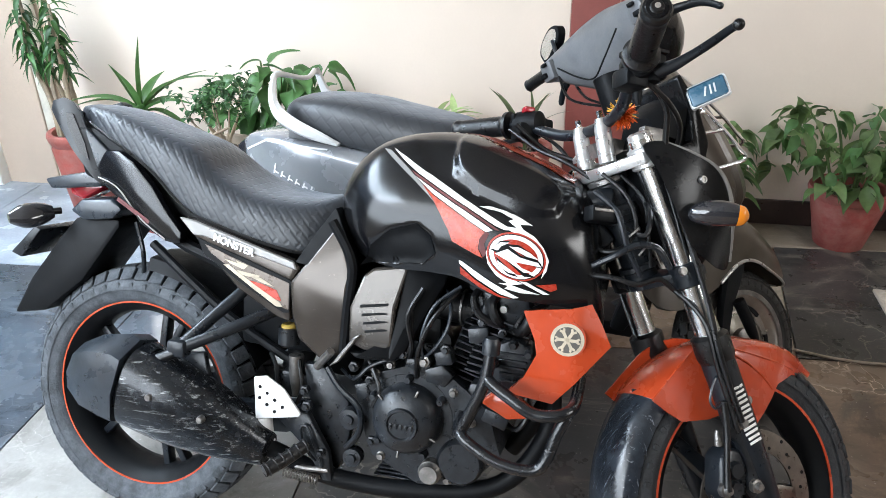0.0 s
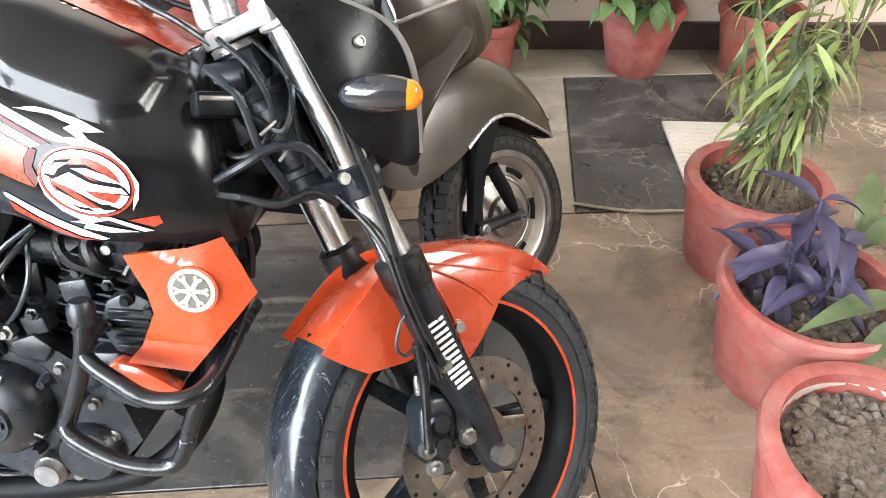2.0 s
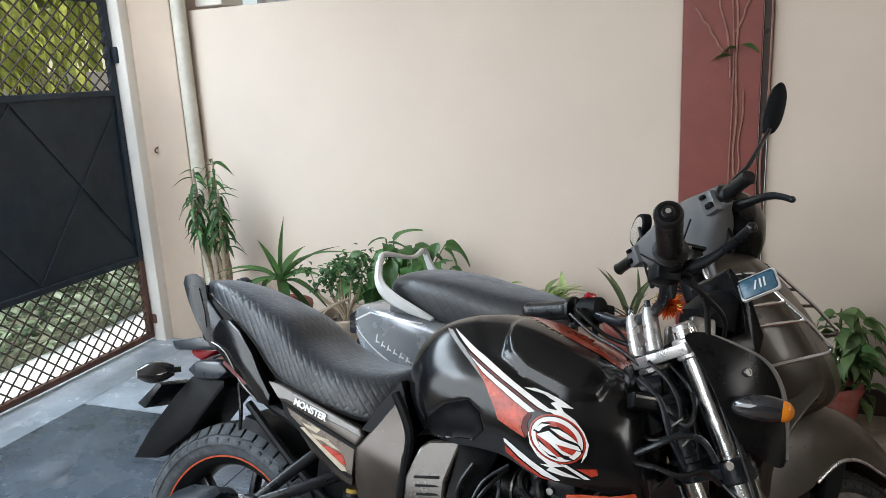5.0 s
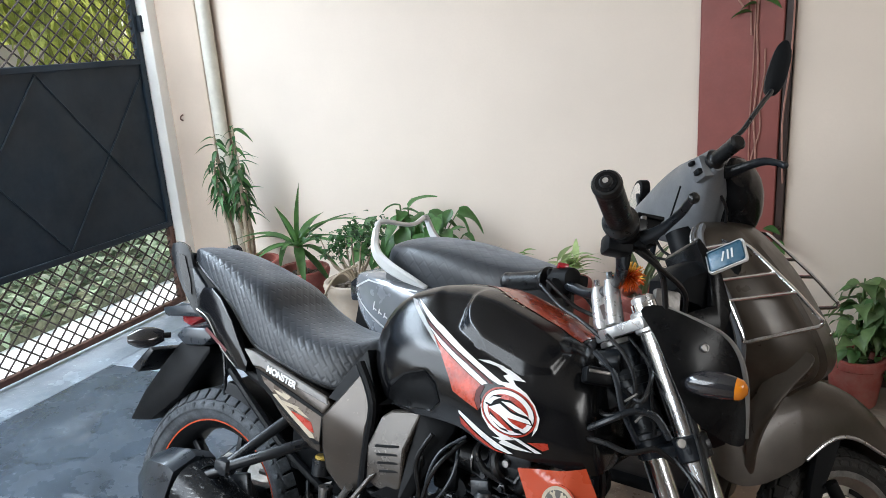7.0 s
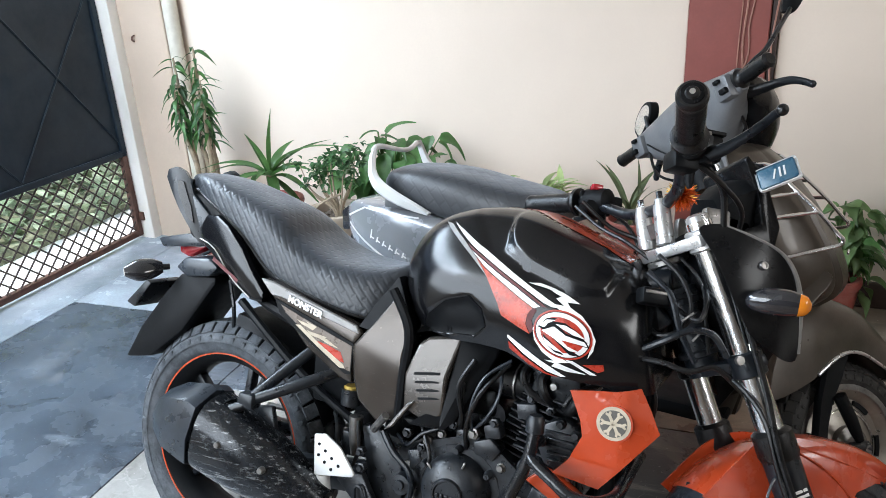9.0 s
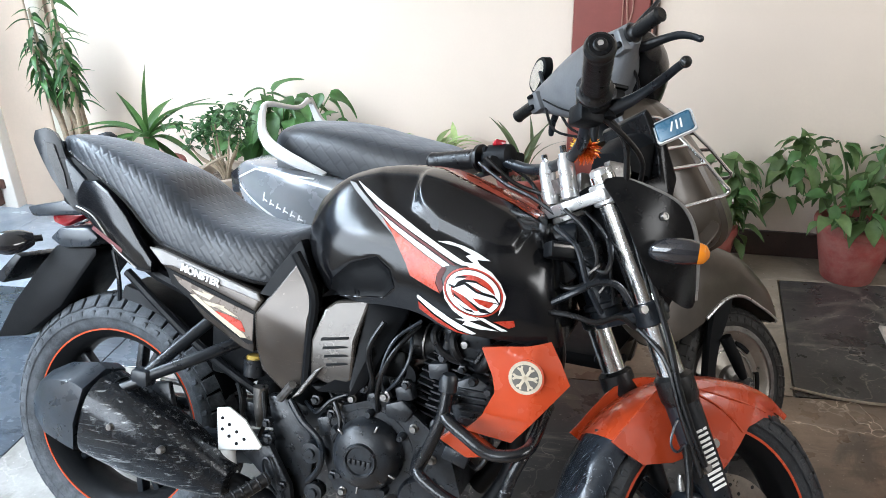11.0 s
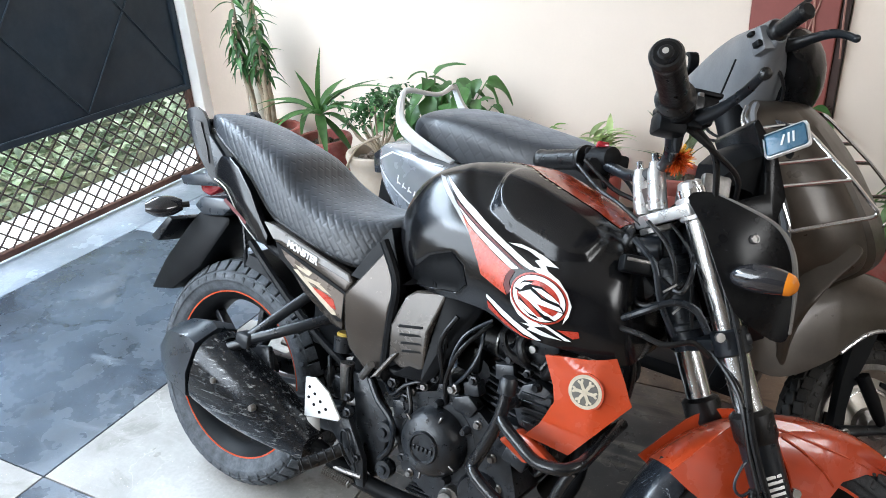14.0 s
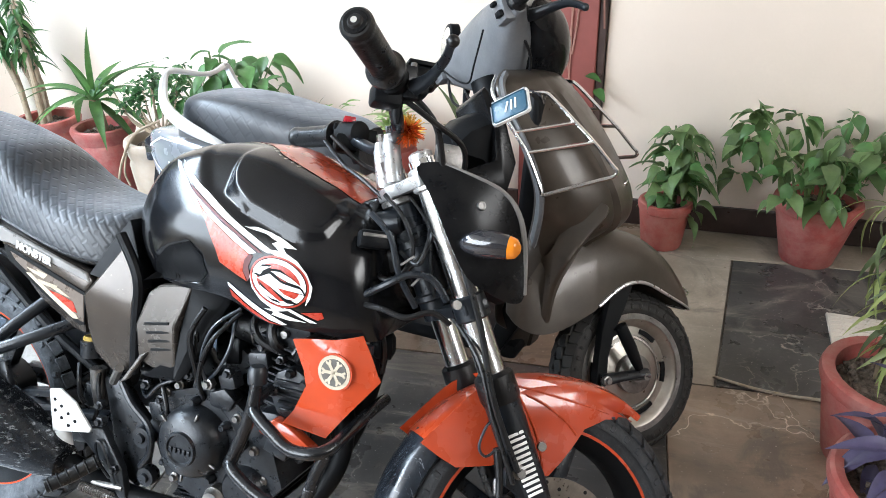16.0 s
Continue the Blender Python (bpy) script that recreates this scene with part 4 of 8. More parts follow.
def seat_vinyl(name, col, sx, sy, depth=0.0007):
    """Quilted seat cover: rows of offset raised scales."""
    m = surf(name, col, 0.41, 0, 0.25, 7.0, 0.0, 150, dust=0.0, spec=0.42)
    t = m.node_tree
    p = t.nodes["Principled BSDF"]
    co = t.nodes.new("ShaderNodeTexCoord")
    mp = t.nodes.new("ShaderNodeMapping")
    mp.inputs["Rotation"].default_value = (0, 0, radians(45))
    t.links.new(co.outputs["UV"], mp.inputs["Vector"])

    def brick(c1, c2, mortar, smooth):
        br = t.nodes.new("ShaderNodeTexBrick")
        br.inputs["Scale"].default_value = 1.0
        br.inputs["Brick Width"].default_value, br.inputs["Row Height"].default_value = sx, sy
        br.inputs["Mortar Size"].default_value, br.inputs["Mortar Smooth"].default_value = 0.0055, smooth
        br.inputs["Color1"].default_value, br.inputs["Color2"].default_value, br.inputs["Mortar"].default_value = (*c1, 1), (*c2, 1), (*mortar, 1)
        t.links.new(mp.outputs["Vector"], br.inputs["Vector"])
        return br.outputs["Color"]

    t.links.new(brick(tuple(c * 1.12 for c in col), tuple(c * 0.92 for c in col), tuple(c * 0.85 for c in col), 1.0), p.inputs["Base Color"])
    b = t.nodes.new("ShaderNodeBump")
    b.inputs["Strength"].default_value, b.inputs["Distance"].default_value = 1.0, depth
    t.links.new(brick((1, 1, 1), (0.8, 0.8, 0.8), (0, 0, 0), 1.0), b.inputs["Height"])
    t.links.new(b.outputs["Normal"], p.inputs["Normal"])
    # blue-tinted sheen stands in for sky reflected on the seat's sides
    p.inputs["Sheen Weight"].default_value = 0.22
    p.inputs["Sheen Tint"].default_value = (0.75, 0.85, 1.0, 1)
    return m


P_SEAT = seat_vinyl("quilted_black_seat_vinyl", (0.015, 0.0165, 0.0195), 0.034, 0.0165, 0.0006)


def plan_uv(ob, n):
    """UVs in metres, unrolled over the seat: along x, and out from the middle of each ring of n points."""
    me = ob.data
    vs = [v.co for v in me.vertices]
    run = []
    for k in range(0, len(vs) - n + 1, n):
        ring, d = vs[k:k + n], [0.0] * n
        for i in range(1, n // 2 + 1):
            d[i] = d[i - 1] - (ring[i] - ring[i - 1]).length
        d[n - 1] = (ring[n - 1] - ring[0]).length
        for i in range(n - 2, n // 2, -1):
            d[i] = d[i + 1] + (ring[i] - ring[i + 1]).length
        run += d
    run += [0.0] * (len(vs) - len(run))
    uv = me.uv_layers.new(name="uv")
    for lp in me.loops:
        uv.data[lp.index].uv = (me.vertices[lp.vertex_index].co.x, run[lp.vertex_index])
    return ob


H, LEAN = radians(-8), radians(18)
BIKE = Matrix.Translation((-0.626, 1.394, 0)) @ Matrix.Rotation(H, 4, "Z") @ Matrix.Rotation(-LEAN, 4, "X")
STEER_AXIS = Vector((-math.sin(radians(25)), 0, math.cos(radians(25))))
STEER = Matrix.Translation((1.436, 0, 0)) @ Matrix.Rotation(radians(40), 4, STEER_AXIS) @ Matrix.Translation((-1.436, 0, 0))
bike = thing("motorcycle", "black and orange motorcycle with a quilted seat on its side stand", "motorcycle", BIKE)


def bp(name, bm, mat, label="", parent=None, steer=False, **kw):
    if steer:
        bm.transform(STEER)
    return part(name, bm, mat, parent or bike, label, **kw)


# wheels


def tyre_bm(R, w, rb):
    """The two side walls, up to the shoulders."""
    pr = [(rb, -w * 0.36), (rb + 0.012, -w * 0.45), (rb + 0.030, -w * 0.492), (R - 0.050, -w * 0.505), (R - 0.046, -w * 0.512), (R - 0.036, -w * 0.50), (R - 0.026, -w * 0.45), (R - 0.030, -w * 0.40)]
    bm = lathe(spline(pr, 3), 72, AX_Y)
    return merge(bm, lathe(spline([(r, -h) for r, h in pr], 3), 72, AX_Y))


def carcass_bm(R, w):
    pr = [(R - 0.034, -w * 0.46), (R - 0.020, -w * 0.38), (R - 0.012, -w * 0.22), (R - 0.009, 0), (R - 0.012, w * 0.22), (R - 0.020, w * 0.38), (R - 0.034, w * 0.46)]
    return lathe(spline(pr, 3), 72, AX_Y)


def tread_bm(R, w, count, fill=1.0):
    """Shoulder lugs and zigzag middle blocks, cut by narrow grooves."""
    bm = B()
    L = 2 * math.pi * R / count
    for k in range(count):
        for f, tilt, drop, wid, ln, skew in ((-0.36, 0.72, 0.0165, 0.24, 0.80, 0.12), (-0.125, 0.12, 0.0048, 0.22, 0.86, 0.30), (0.125, -0.12, 0.0048, 0.22, 0.86, -0.30), (0.36, -0.72, 0.0165, 0.24, 0.80, -0.12)):
            a = 2 * math.pi * (k + (0.5 if abs(f) < 0.2 else 0.0) + (0.25 if f > 0 else 0)) / count
            b = box((0, 0, 0), (L * ln * fill, w * wid * fill, 0.0105), 0.0018, seg=1)
            merge(bm, b, Matrix.Rotation(a, 4, "Y") @ Matrix.Translation((0, f * w, R - drop)) @ Matrix.Rotation(tilt, 4, "X") @ Matrix.Rotation(skew, 4, "Z"))
        for s in (-1, 1):
            a = 2 * math.pi * (k + 0.5) / count
            merge(bm, box((0, 0, 0), (L * 0.30, 0.006, 0.014), 0.002, seg=1), Matrix.Rotation(a, 4, "Y") @ Matrix.Translation((0, s * w * 0.495, R - 0.038)))
    return bm


def rim_bm(rb, w):
    pr = [(rb + 0.006, -w), (rb + 0.010, -w - 0.002), (rb + 0.002, -w - 0.004), (rb - 0.018, -w * 0.8), (rb - 0.026, -w * 0.3), (rb - 0.026, w * 0.3), (rb - 0.018, w * 0.8), (rb + 0.002, w + 0.004), (rb + 0.010, w + 0.002), (rb + 0.006, w), (rb - 0.004, w * 0.6), (rb - 0.006, 0), (rb - 0.004, -w * 0.6), (rb + 0.006, -w)]
    return lathe(pr, 64, AX_Y)


def ring_bm(r0, r1, y0, y1, seg=56):
    return lathe([(r0, y0), (r1, y0), (r1, y1), (r0, y1), (r0, y0)], seg, AX_Y)


def spoke_bm(r0, r1, w0, w1, t, tw, a):
    bm = prism([(-w0, r0), (w0, r0), (w1 + tw, r1), (-w1 + tw, r1)], -t, t, 0.004, 2)
    bm.transform(Matrix.Rotation(a, 4, "Y"))
    return bm


def wheel(name, parent, M, R, w, rb, count, hub, label, rubber, split=True):
    """A wheel whose axle lies on y through the origin, then moved by M."""
    wh = new(name)
    wh.parent = parent
    wh["label"] = label

    def add(n, bm, mat, lab=""):
        bm.transform(M)
        return part(n, bm, mat, wh, lab)

    add("tyre", tyre_bm(R, w, rb), rubber, "black tyre with knobbly tread")
    add("tyre_crown", carcass_bm(R, w), P_CARCASS)
    add("tread", tread_bm(R, w, count), rubber)
    add("rim", rim_bm(rb, w * 0.36), P_MATT)
    for s in (-1, 1):
        add("rim_stripe", ring_bm(rb + 0.001, rb + 0.0095, s * (w * 0.36 + 0.0045), s * (w * 0.36 + 0.006)), P_ORANGE, "thin orange rim stripe")
    for k in range(5):
        a = 2 * math.pi * k / 5 + 0.3
        if split:
            for tw in (-0.022, 0.022):
                add("spoke", spoke_bm(hub * 0.8, rb - 0.018, 0.010, 0.0085, 0.014, tw * 1.2, a), P_SATIN)
        else:
            add("spoke", spoke_bm(hub * 0.8, rb - 0.018, 0.017, 0.012, 0.014, 0.0, a), P_SATIN)
    add("hub", lathe([(0, -0.055), (hub * 0.55, -0.055), (hub * 0.6, -0.04), (hub, -0.03), (hub, 0.03), (hub * 0.6, 0.04), (hub * 0.55, 0.055), (0, 0.055)], 28, AX_Y), P_SATIN)
    return wh


wheel("rear_wheel", bike, Matrix.Translation((0, 0, 0.300)), 0.298, 0.145, 0.216, 46, 0.07, "black alloy rear wheel with an orange rim stripe", P_TYRE)
FA = Vector((1.303, 0, 0.286))
fw = wheel("front_wheel", bike, STEER @ Matrix.Translation(FA), 0.287, 0.112, 0.214, 46, 0.05, "black alloy front wheel with an orange rim stripe", P_TYREF, split=False)
bm = ring_bm(0.094, 0.1335, -0.002, 0.002)
DM = STEER @ Matrix.Translation(FA + Vector((0, -0.062, 0)))
for k in range(5):
    b = spoke_bm(0.05, 0.10, 0.016, 0.010, 0.002, 0.018, 2 * math.pi * k / 5)
    b.transform(DM)
    part("disc_spoke", b, P_DISC, fw)
b = ring_bm(0.036, 0.056, -0.003, 0.003)
b.transform(DM)
part("disc_carrier", b, P_DISC, fw)
bm.transform(STEER @ Matrix.Translation(FA + Vector((0, -0.062, 0))))
disc = part("brake_disc", bm, P_DISC, fw, "drilled brake disc with heat-browned steel")
for k in range(30):
    a = 2 * math.pi * k / 30
    r = (0.102, 0.114, 0.126)[k % 3]
    b = lathe([(0, -0.0026), (0.0036, -0.0026), (0.0036, 0.0026), (0, 0.0026)], 8, DM @ Matrix.Translation((r * math.cos(a), 0, r * math.sin(a))) @ AX_Y)
    part("disc_hole", b, P_MATT, fw)

# fork


def fork_pt(y, z, off=0.0):
    return (FA.x - 0.4663 * (z - FA.z) + off, y, z)


for s in (-1, 1):
    y = 0.092 * s
    leg = bp("fork_tube", tube([fork_pt(y, 0.50), fork_pt(y, 0.935)], 0.0235, 24, smooth=False), P_CHROME, "chromed upper fork tube", steer=True)
    bp("fork_slider", tube([fork_pt(y, 0.255), fork_pt(y, 0.30), fork_pt(y, 0.40), fork_pt(y, 0.535), fork_pt(y, 0.572)], [0.018, 0.025, 0.029, 0.031, 0.031], 22, 4), P_SATIN, "black fork slider", steer=True)
    bp("dust_seal", tube([fork_pt(y, 0.548), fork_pt(y, 0.556), fork_pt(y, 0.590), fork_pt(y, 0.596)], [0.032, 0.035, 0.0345, 0.026], 22, smooth=False), P_RUBBER, steer=True)
    bp("axle_nut", lathe([(0, -0.014), (0.011, -0.014), (0.013, -0.008), (0.016, -0.006), (0.016, 0.012), (0, 0.012)], 12, Matrix.Translation((FA.x, y * 1.32, FA.z)) @ AX_Y), P_STEEL, steer=True)
    bp("fork_cap", tube([fork_pt(y, 0.93), fork_pt(y, 0.944), fork_pt(y, 0.948)], [0.0205, 0.0205, 0.013], 18, smooth=False), P_ALU, steer=True)
    for zc, hh, mt, nm in ((0.700, 0.020, P_SATIN, "lower_clamp_ring"), (0.905, 0.018, P_ALU, "upper_clamp_ring")):
        bp(nm, tube([fork_pt(y, zc - hh), fork_pt(y, zc - hh + 0.003), fork_pt(y, zc + hh - 0.003), fork_pt(y, zc + hh)], [0.026, 0.030, 0.030, 0.026], 20, smooth=False), mt, steer=True)


def yoke(z, mat, name, t, w):
    """A triple clamp seen from above: a waisted plate between the legs, square to the steering axis."""
    poly = [(-0.025, -0.118), (0.03, -0.118), (0.036, -0.06), (0.022, -0.03), (0.022, 0.03), (0.036, 0.06), (0.03, 0.118), (-0.025, 0.118), (-0.05, 0.05), (-0.062, 0.03), (-0.062, -0.03), (-0.05, -0.05)]
    bm = prism([(x * w, y) for x, y in poly], -t, t, 0.004, 2)
    bm.transform(Matrix.Rotation(radians(90), 4, "X"))
    bm.transform(Matrix.Translation(fork_pt(0, z)) @ Matrix.Rotation(radians(-25), 4, "Y"))
    return bp(name, bm, mat, steer=True)


yoke(0.905, P_ALU, "top_yoke", 0.011, 1.0)
yoke(0.700, P_SATIN, "bottom_yoke", 0.010, 0.8)
for dz in (-0.045, 0.055, 0.115):
    bp("stem_ring", tube([fork_pt(0, 0.755 + dz, -0.03), fork_pt(0, 0.758 + dz, -0.03), fork_pt(0, 0.766 + dz, -0.03), fork_pt(0, 0.769 + dz, -0.03)], [0.030, 0.0385, 0.0385, 0.030], 20, smooth=False), P_STEEL if dz > 0.1 else P_ENGINE, steer=True)
for y in (-0.118, 0.118):
    bp("clamp_bolt", tube([fork_pt(y, 0.700, -0.034), fork_pt(y * 1.06, 0.700, -0.034)], 0.008, 8, smooth=False), P_STEEL, steer=True)
bp("steering_stem", tube([fork_pt(0, 0.68, -0.03), fork_pt(0, 0.80, -0.03), fork_pt(0, 0.801, -0.03), fork_pt(0, 0.83, -0.03), fork_pt(0, 0.831, -0.03), fork_pt(0, 0.88, -0.03)], [0.031, 0.031, 0.037, 0.037, 0.029, 0.029], 20, smooth=False), P_SATIN, steer=True)
bp("stem_nut", tube([fork_pt(0, 0.92, -0.03), fork_pt(0, 0.945, -0.03)], 0.017, 6, smooth=False), P_STEEL, steer=True)
for s in (-1, 1):
    bp("bar_riser", tube([(0.972, 0.036 * s, 0.90), (0.958, 0.036 * s, 0.965), (0.954, 0.036 * s, 0.982)], [0.0165, 0.0155, 0.011], 16, smooth=False), P_ALU, "silver handlebar riser", steer=True)
    bp("riser_bolt", tube([(0.955, 0.036 * s, 0.975), (0.950, 0.036 * s, 0.996)], 0.006, 6, smooth=False), P_CHROME, steer=True)
# handlebar
bp("handlebar", tube([(0.829, -0.352, 1.038), (0.872, -0.275, 1.034), (0.905, -0.215, 1.027), (0.930, -0.155, 1.005), (0.955, -0.09, 0.980), (0.965, 0, 0.972), (0.955, 0.09, 0.980), (0.930, 0.155, 1.005), (0.905, 0.215, 1.027), (0.872, 0.275, 1.034), (0.829, 0.352, 1.038)], 0.0112, 12, 6), P_SATIN, "satin black handlebar", steer=True)


def bar(s, y):
    """A point on the handlebar's end section at |y|."""
    return Vector((0.827 + (0.358 - y) * 0.55, s * y, 1.038 - (0.358 - y) * 0.077))


for s in (-1, 1):
    ys = [0.222, 0.224, 0.231, 0.236, 0.24] + [0.245 + 0.0055 * i for i in range(17)] + [0.341, 0.345, 0.351, 0.3555, 0.3562, 0.3568, 0.3605]
    rs = [0.020, 0.0305, 0.0305, 0.024, 0.0222] + [0.0225 if i % 2 else 0.0212 for i in range(17)] + [0.0225, 0.0236, 0.0236, 0.0205, 0.0125, 0.0110, 0.0085]
    bp("grip", tube([bar(s, y) for y in ys], rs, 24, smooth=False), P_RUBBER, "ribbed black rubber grip", steer=True)
    bp("bar_end", tube([bar(s, 0.358), bar(s, 0.3615)], 0.0045, 12, smooth=False), P_CHROME, "bright bar-end screw", steer=True)
    bp("end_ring", tube([bar(s, 0.3552), bar(s, 0.3572)], [0.0178, 0.0160], 20, smooth=False), P_COWL, steer=True)
    sw = bp("switch_housing", tube([bar(s, 0.155), bar(s, 0.160), bar(s, 0.185), bar(s, 0.206), bar(s, 0.211)], [0.016, 0.025, 0.029, 0.027, 0.020], 14, smooth=False), P_MATT, "black switch housing", steer=True)
    bp("switch_block", box(bar(s, 0.182) + Vector((-0.012, 0, -0.022)), (0.046, 0.046, 0.034), 0.007), P_MATT, "", sw, steer=True)
    bp("rocker", box(bar(s, 0.172) + Vector((-0.016, 0.0, 0.026)), (0.024, 0.020, 0.012), 0.003), P_TAIL if s > 0 else P_MATT, "red rocker switch" if s > 0 else "", sw, steer=True)
    bp("rocker_button", box(bar(s, 0.195) + Vector((-0.024, 0.0, 0.012)), (0.012, 0.014, 0.014), 0.003), P_MATT, "", sw, steer=True)
    bp("lever_perch", box(bar(s, 0.185) + Vector((0.026, 0, -0.002)), (0.050, 0.040, 0.030), 0.007), P_MATT, steer=True)
    e = Vector((0.944, s * 0.196, 1.016))
    bp("lever_pivot", tube([e + Vector((0, 0, -0.016)), e + Vector((0, 0, 0.016))], 0.013, 14, smooth=False), P_MATT, steer=True)
    bp("lever", tube([e, (0.956, s * 0.235, 1.018), (0.962, s * 0.275, 1.024), (0.962, s * 0.32, 1.029), (0.956, s * 0.355, 1.030), (0.953, s * 0.378, 1.030)], [0.0105, 0.0072, 0.0054, 0.0050, 0.0046, 0.0044], 10, 4, flat=1.45), P_SATIN, "black lever", steer=True)
    b = B()
    bmesh.ops.create_uvsphere(b, u_segments=14, v_segments=10, radius=0.0088)
    b.transform(Matrix.Translation((0.952, s * 0.382, 1.029)))
    bp("lever_ball", b, P_RUBBER, steer=True)
    bp("lever_switch", tube([e + Vector((-0.012, -s * 0.020, -0.014)), e + Vector((-0.012, -s * 0.022, -0.040)), e + Vector((-0.010, -s * 0.022, -0.052))], [0.009, 0.008, 0.004], 10, smooth=False), P_MATT, steer=True)
    bp("perch_clamp", box(bar(s, 0.205) + Vector((0.020, 0, 0.004)), (0.040, 0.016, 0.036), 0.004), P_SATIN, steer=True)
    bp("perch_bolt", tube([bar(s, 0.205) + Vector((0.034, 0, 0.018)), bar(s, 0.205) + Vector((0.034, 0, 0.028))], 0.005, 6, smooth=False), P_STEEL, steer=True)
    if s > 0:
        bp("perch_cable", tube([(0.955, s * 0.185, 1.005), (0.975, s * 0.165, 0.985), (0.985, s * 0.13, 0.95), (1.0, s * 0.09, 0.88), (1.01, s * 0.04, 0.80)], 0.0042, 8, 5), P_RUBBER, steer=True)
bp("brake_reservoir", box(bar(-1, 0.160) + Vector((0.030, 0, 0.022)), (0.044, 0.048, 0.036), 0.008), P_MATT, "black brake fluid reservoir", steer=True)
bp("reservoir_lid", box(bar(-1, 0.160) + Vector((0.030, 0, 0.0425)), (0.048, 0.052, 0.007), 0.002), P_MATT, steer=True)
# cables and hoses
for pts, r in (
    ([(0.94, -0.19, 1.00), (0.99, -0.185, 0.975), (1.06, -0.13, 0.955), (1.075, -0.09, 0.90), (1.08, -0.07, 0.83)], 0.0048),
    ([(0.88, 0.16, 1.01), (0.94, 0.14, 0.96), (1.00, 0.08, 0.92), (1.02, 0.03, 0.84), (1.0, 0.0, 0.74)], 0.0048),
    ([(0.87, 0.17, 1.00), (0.90, 0.10, 0.945), (0.93, 0.04, 0.91), (0.97, 0.0, 0.87)], 0.0042),
    ([(0.95, -0.17, 1.02), (1.00, -0.165, 0.975), (1.035, -0.125, 0.90), (1.085, -0.125, 0.76), (1.12, -0.13, 0.66), (1.15, -0.135, 0.55), (1.205, -0.128, 0.44)], 0.0056),
    ([(1.085, -0.05, 0.69), (1.12, -0.120, 0.62), (1.155, -0.127, 0.52), (1.20, -0.125, 0.42)], 0.0045),
    ([(0.99, -0.06, 0.78), (1.01, -0.10, 0.76), (1.03, -0.085, 0.81), (1.04, -0.02, 0.86)], 0.0045),
):
    bp("control_cable", tube(pts, r, 8, 6), P_RUBBER, steer=True)

for pts, r, mt in (
    ([(0.955, -0.045, 0.875), (0.985, -0.075, 0.835), (1.005, -0.080, 0.78), (0.985, -0.070, 0.73)], 0.0040, P_RUBBER),
    ([(0.935, -0.050, 0.84), (0.965, -0.078, 0.80), (0.985, -0.082, 0.74), (1.02, -0.075, 0.69)], 0.0055, P_SATIN),
    ([(1.000, -0.040, 0.88), (1.030, -0.068, 0.83), (1.040, -0.070, 0.77), (1.055, -0.060, 0.71)], 0.0036, P_RUBBER),
    ([(0.935, -0.030, 0.700), (0.965, -0.075, 0.722), (1.00, -0.092, 0.742), (1.035, -0.104, 0.738), (1.065, -0.100, 0.705)], 0.0062, P_SATIN),
    ([(0.930, -0.020, 0.690), (0.965, -0.070, 0.682), (1.00, -0.092, 0.672), (1.04, -0.102, 0.684), (1.075, -0.098, 0.668)], 0.0050, P_RUBBER),
    ([(1.055, -0.065, 0.905), (1.072, -0.075, 0.895), (1.074, -0.075, 0.868), (1.058, -0.070, 0.862)], 0.0034, P_STEEL),
):
    bp("head_cable", tube(pts, r, 8, 6), mt, steer=True)
horn = bp("relay_box", box((0.945, -0.060, 0.795), (0.060, 0.034, 0.030), 0.006), P_MATT, "black relay box with a bright edge", steer=True)
bp("relay_plate", box((0.945, -0.0775, 0.801), (0.052, 0.002, 0.006), 0.001), P_STEEL, "", horn, steer=True)
for x, y, z, a in ((0.995, -0.088, 0.765, 0.9), (1.015, -0.088, 0.735, 0.7)):
    bp("cable_tag", box((0, 0, 0), (0.004, 0.002, 0.028), 0.0008, m=Matrix.Translation((x, y, z)) @ Matrix.Rotation(a, 4, "Y")), P_LIP, "pale cable tag", steer=True)

# festive tinsel ball tied on the yoke
rnd = random.Random(17)
b1, b2 = B(), B()
for i in range(420):
    d = Vector((rnd.gauss(0, 1), rnd.gauss(0, 1), rnd.gauss(0, 1))).normalized()
    L = rnd.uniform(0.012, 0.032)
    q = tube([d * 0.006, d * L], [0.0015, 0.0008], 4, smooth=False)
    merge(b2 if d.z + 0.5 * d.y + 0.4 * rnd.random() > 0.35 else b1, q, None)
for b, col, nm, lab in ((b1, (0.62, 0.10, 0.01), "orange_tinsel", "orange tinsel strands"), (b2, (0.72, 0.40, 0.05), "gold_tinsel", "gold tinsel strands")):
    bp(nm, b, surf(nm, col, 0.3, 0.5, 0.3, 60.0), lab).matrix_local = STEER @ Matrix.Translation((0.978, -0.070, 0.986))

# headlamp and cowl


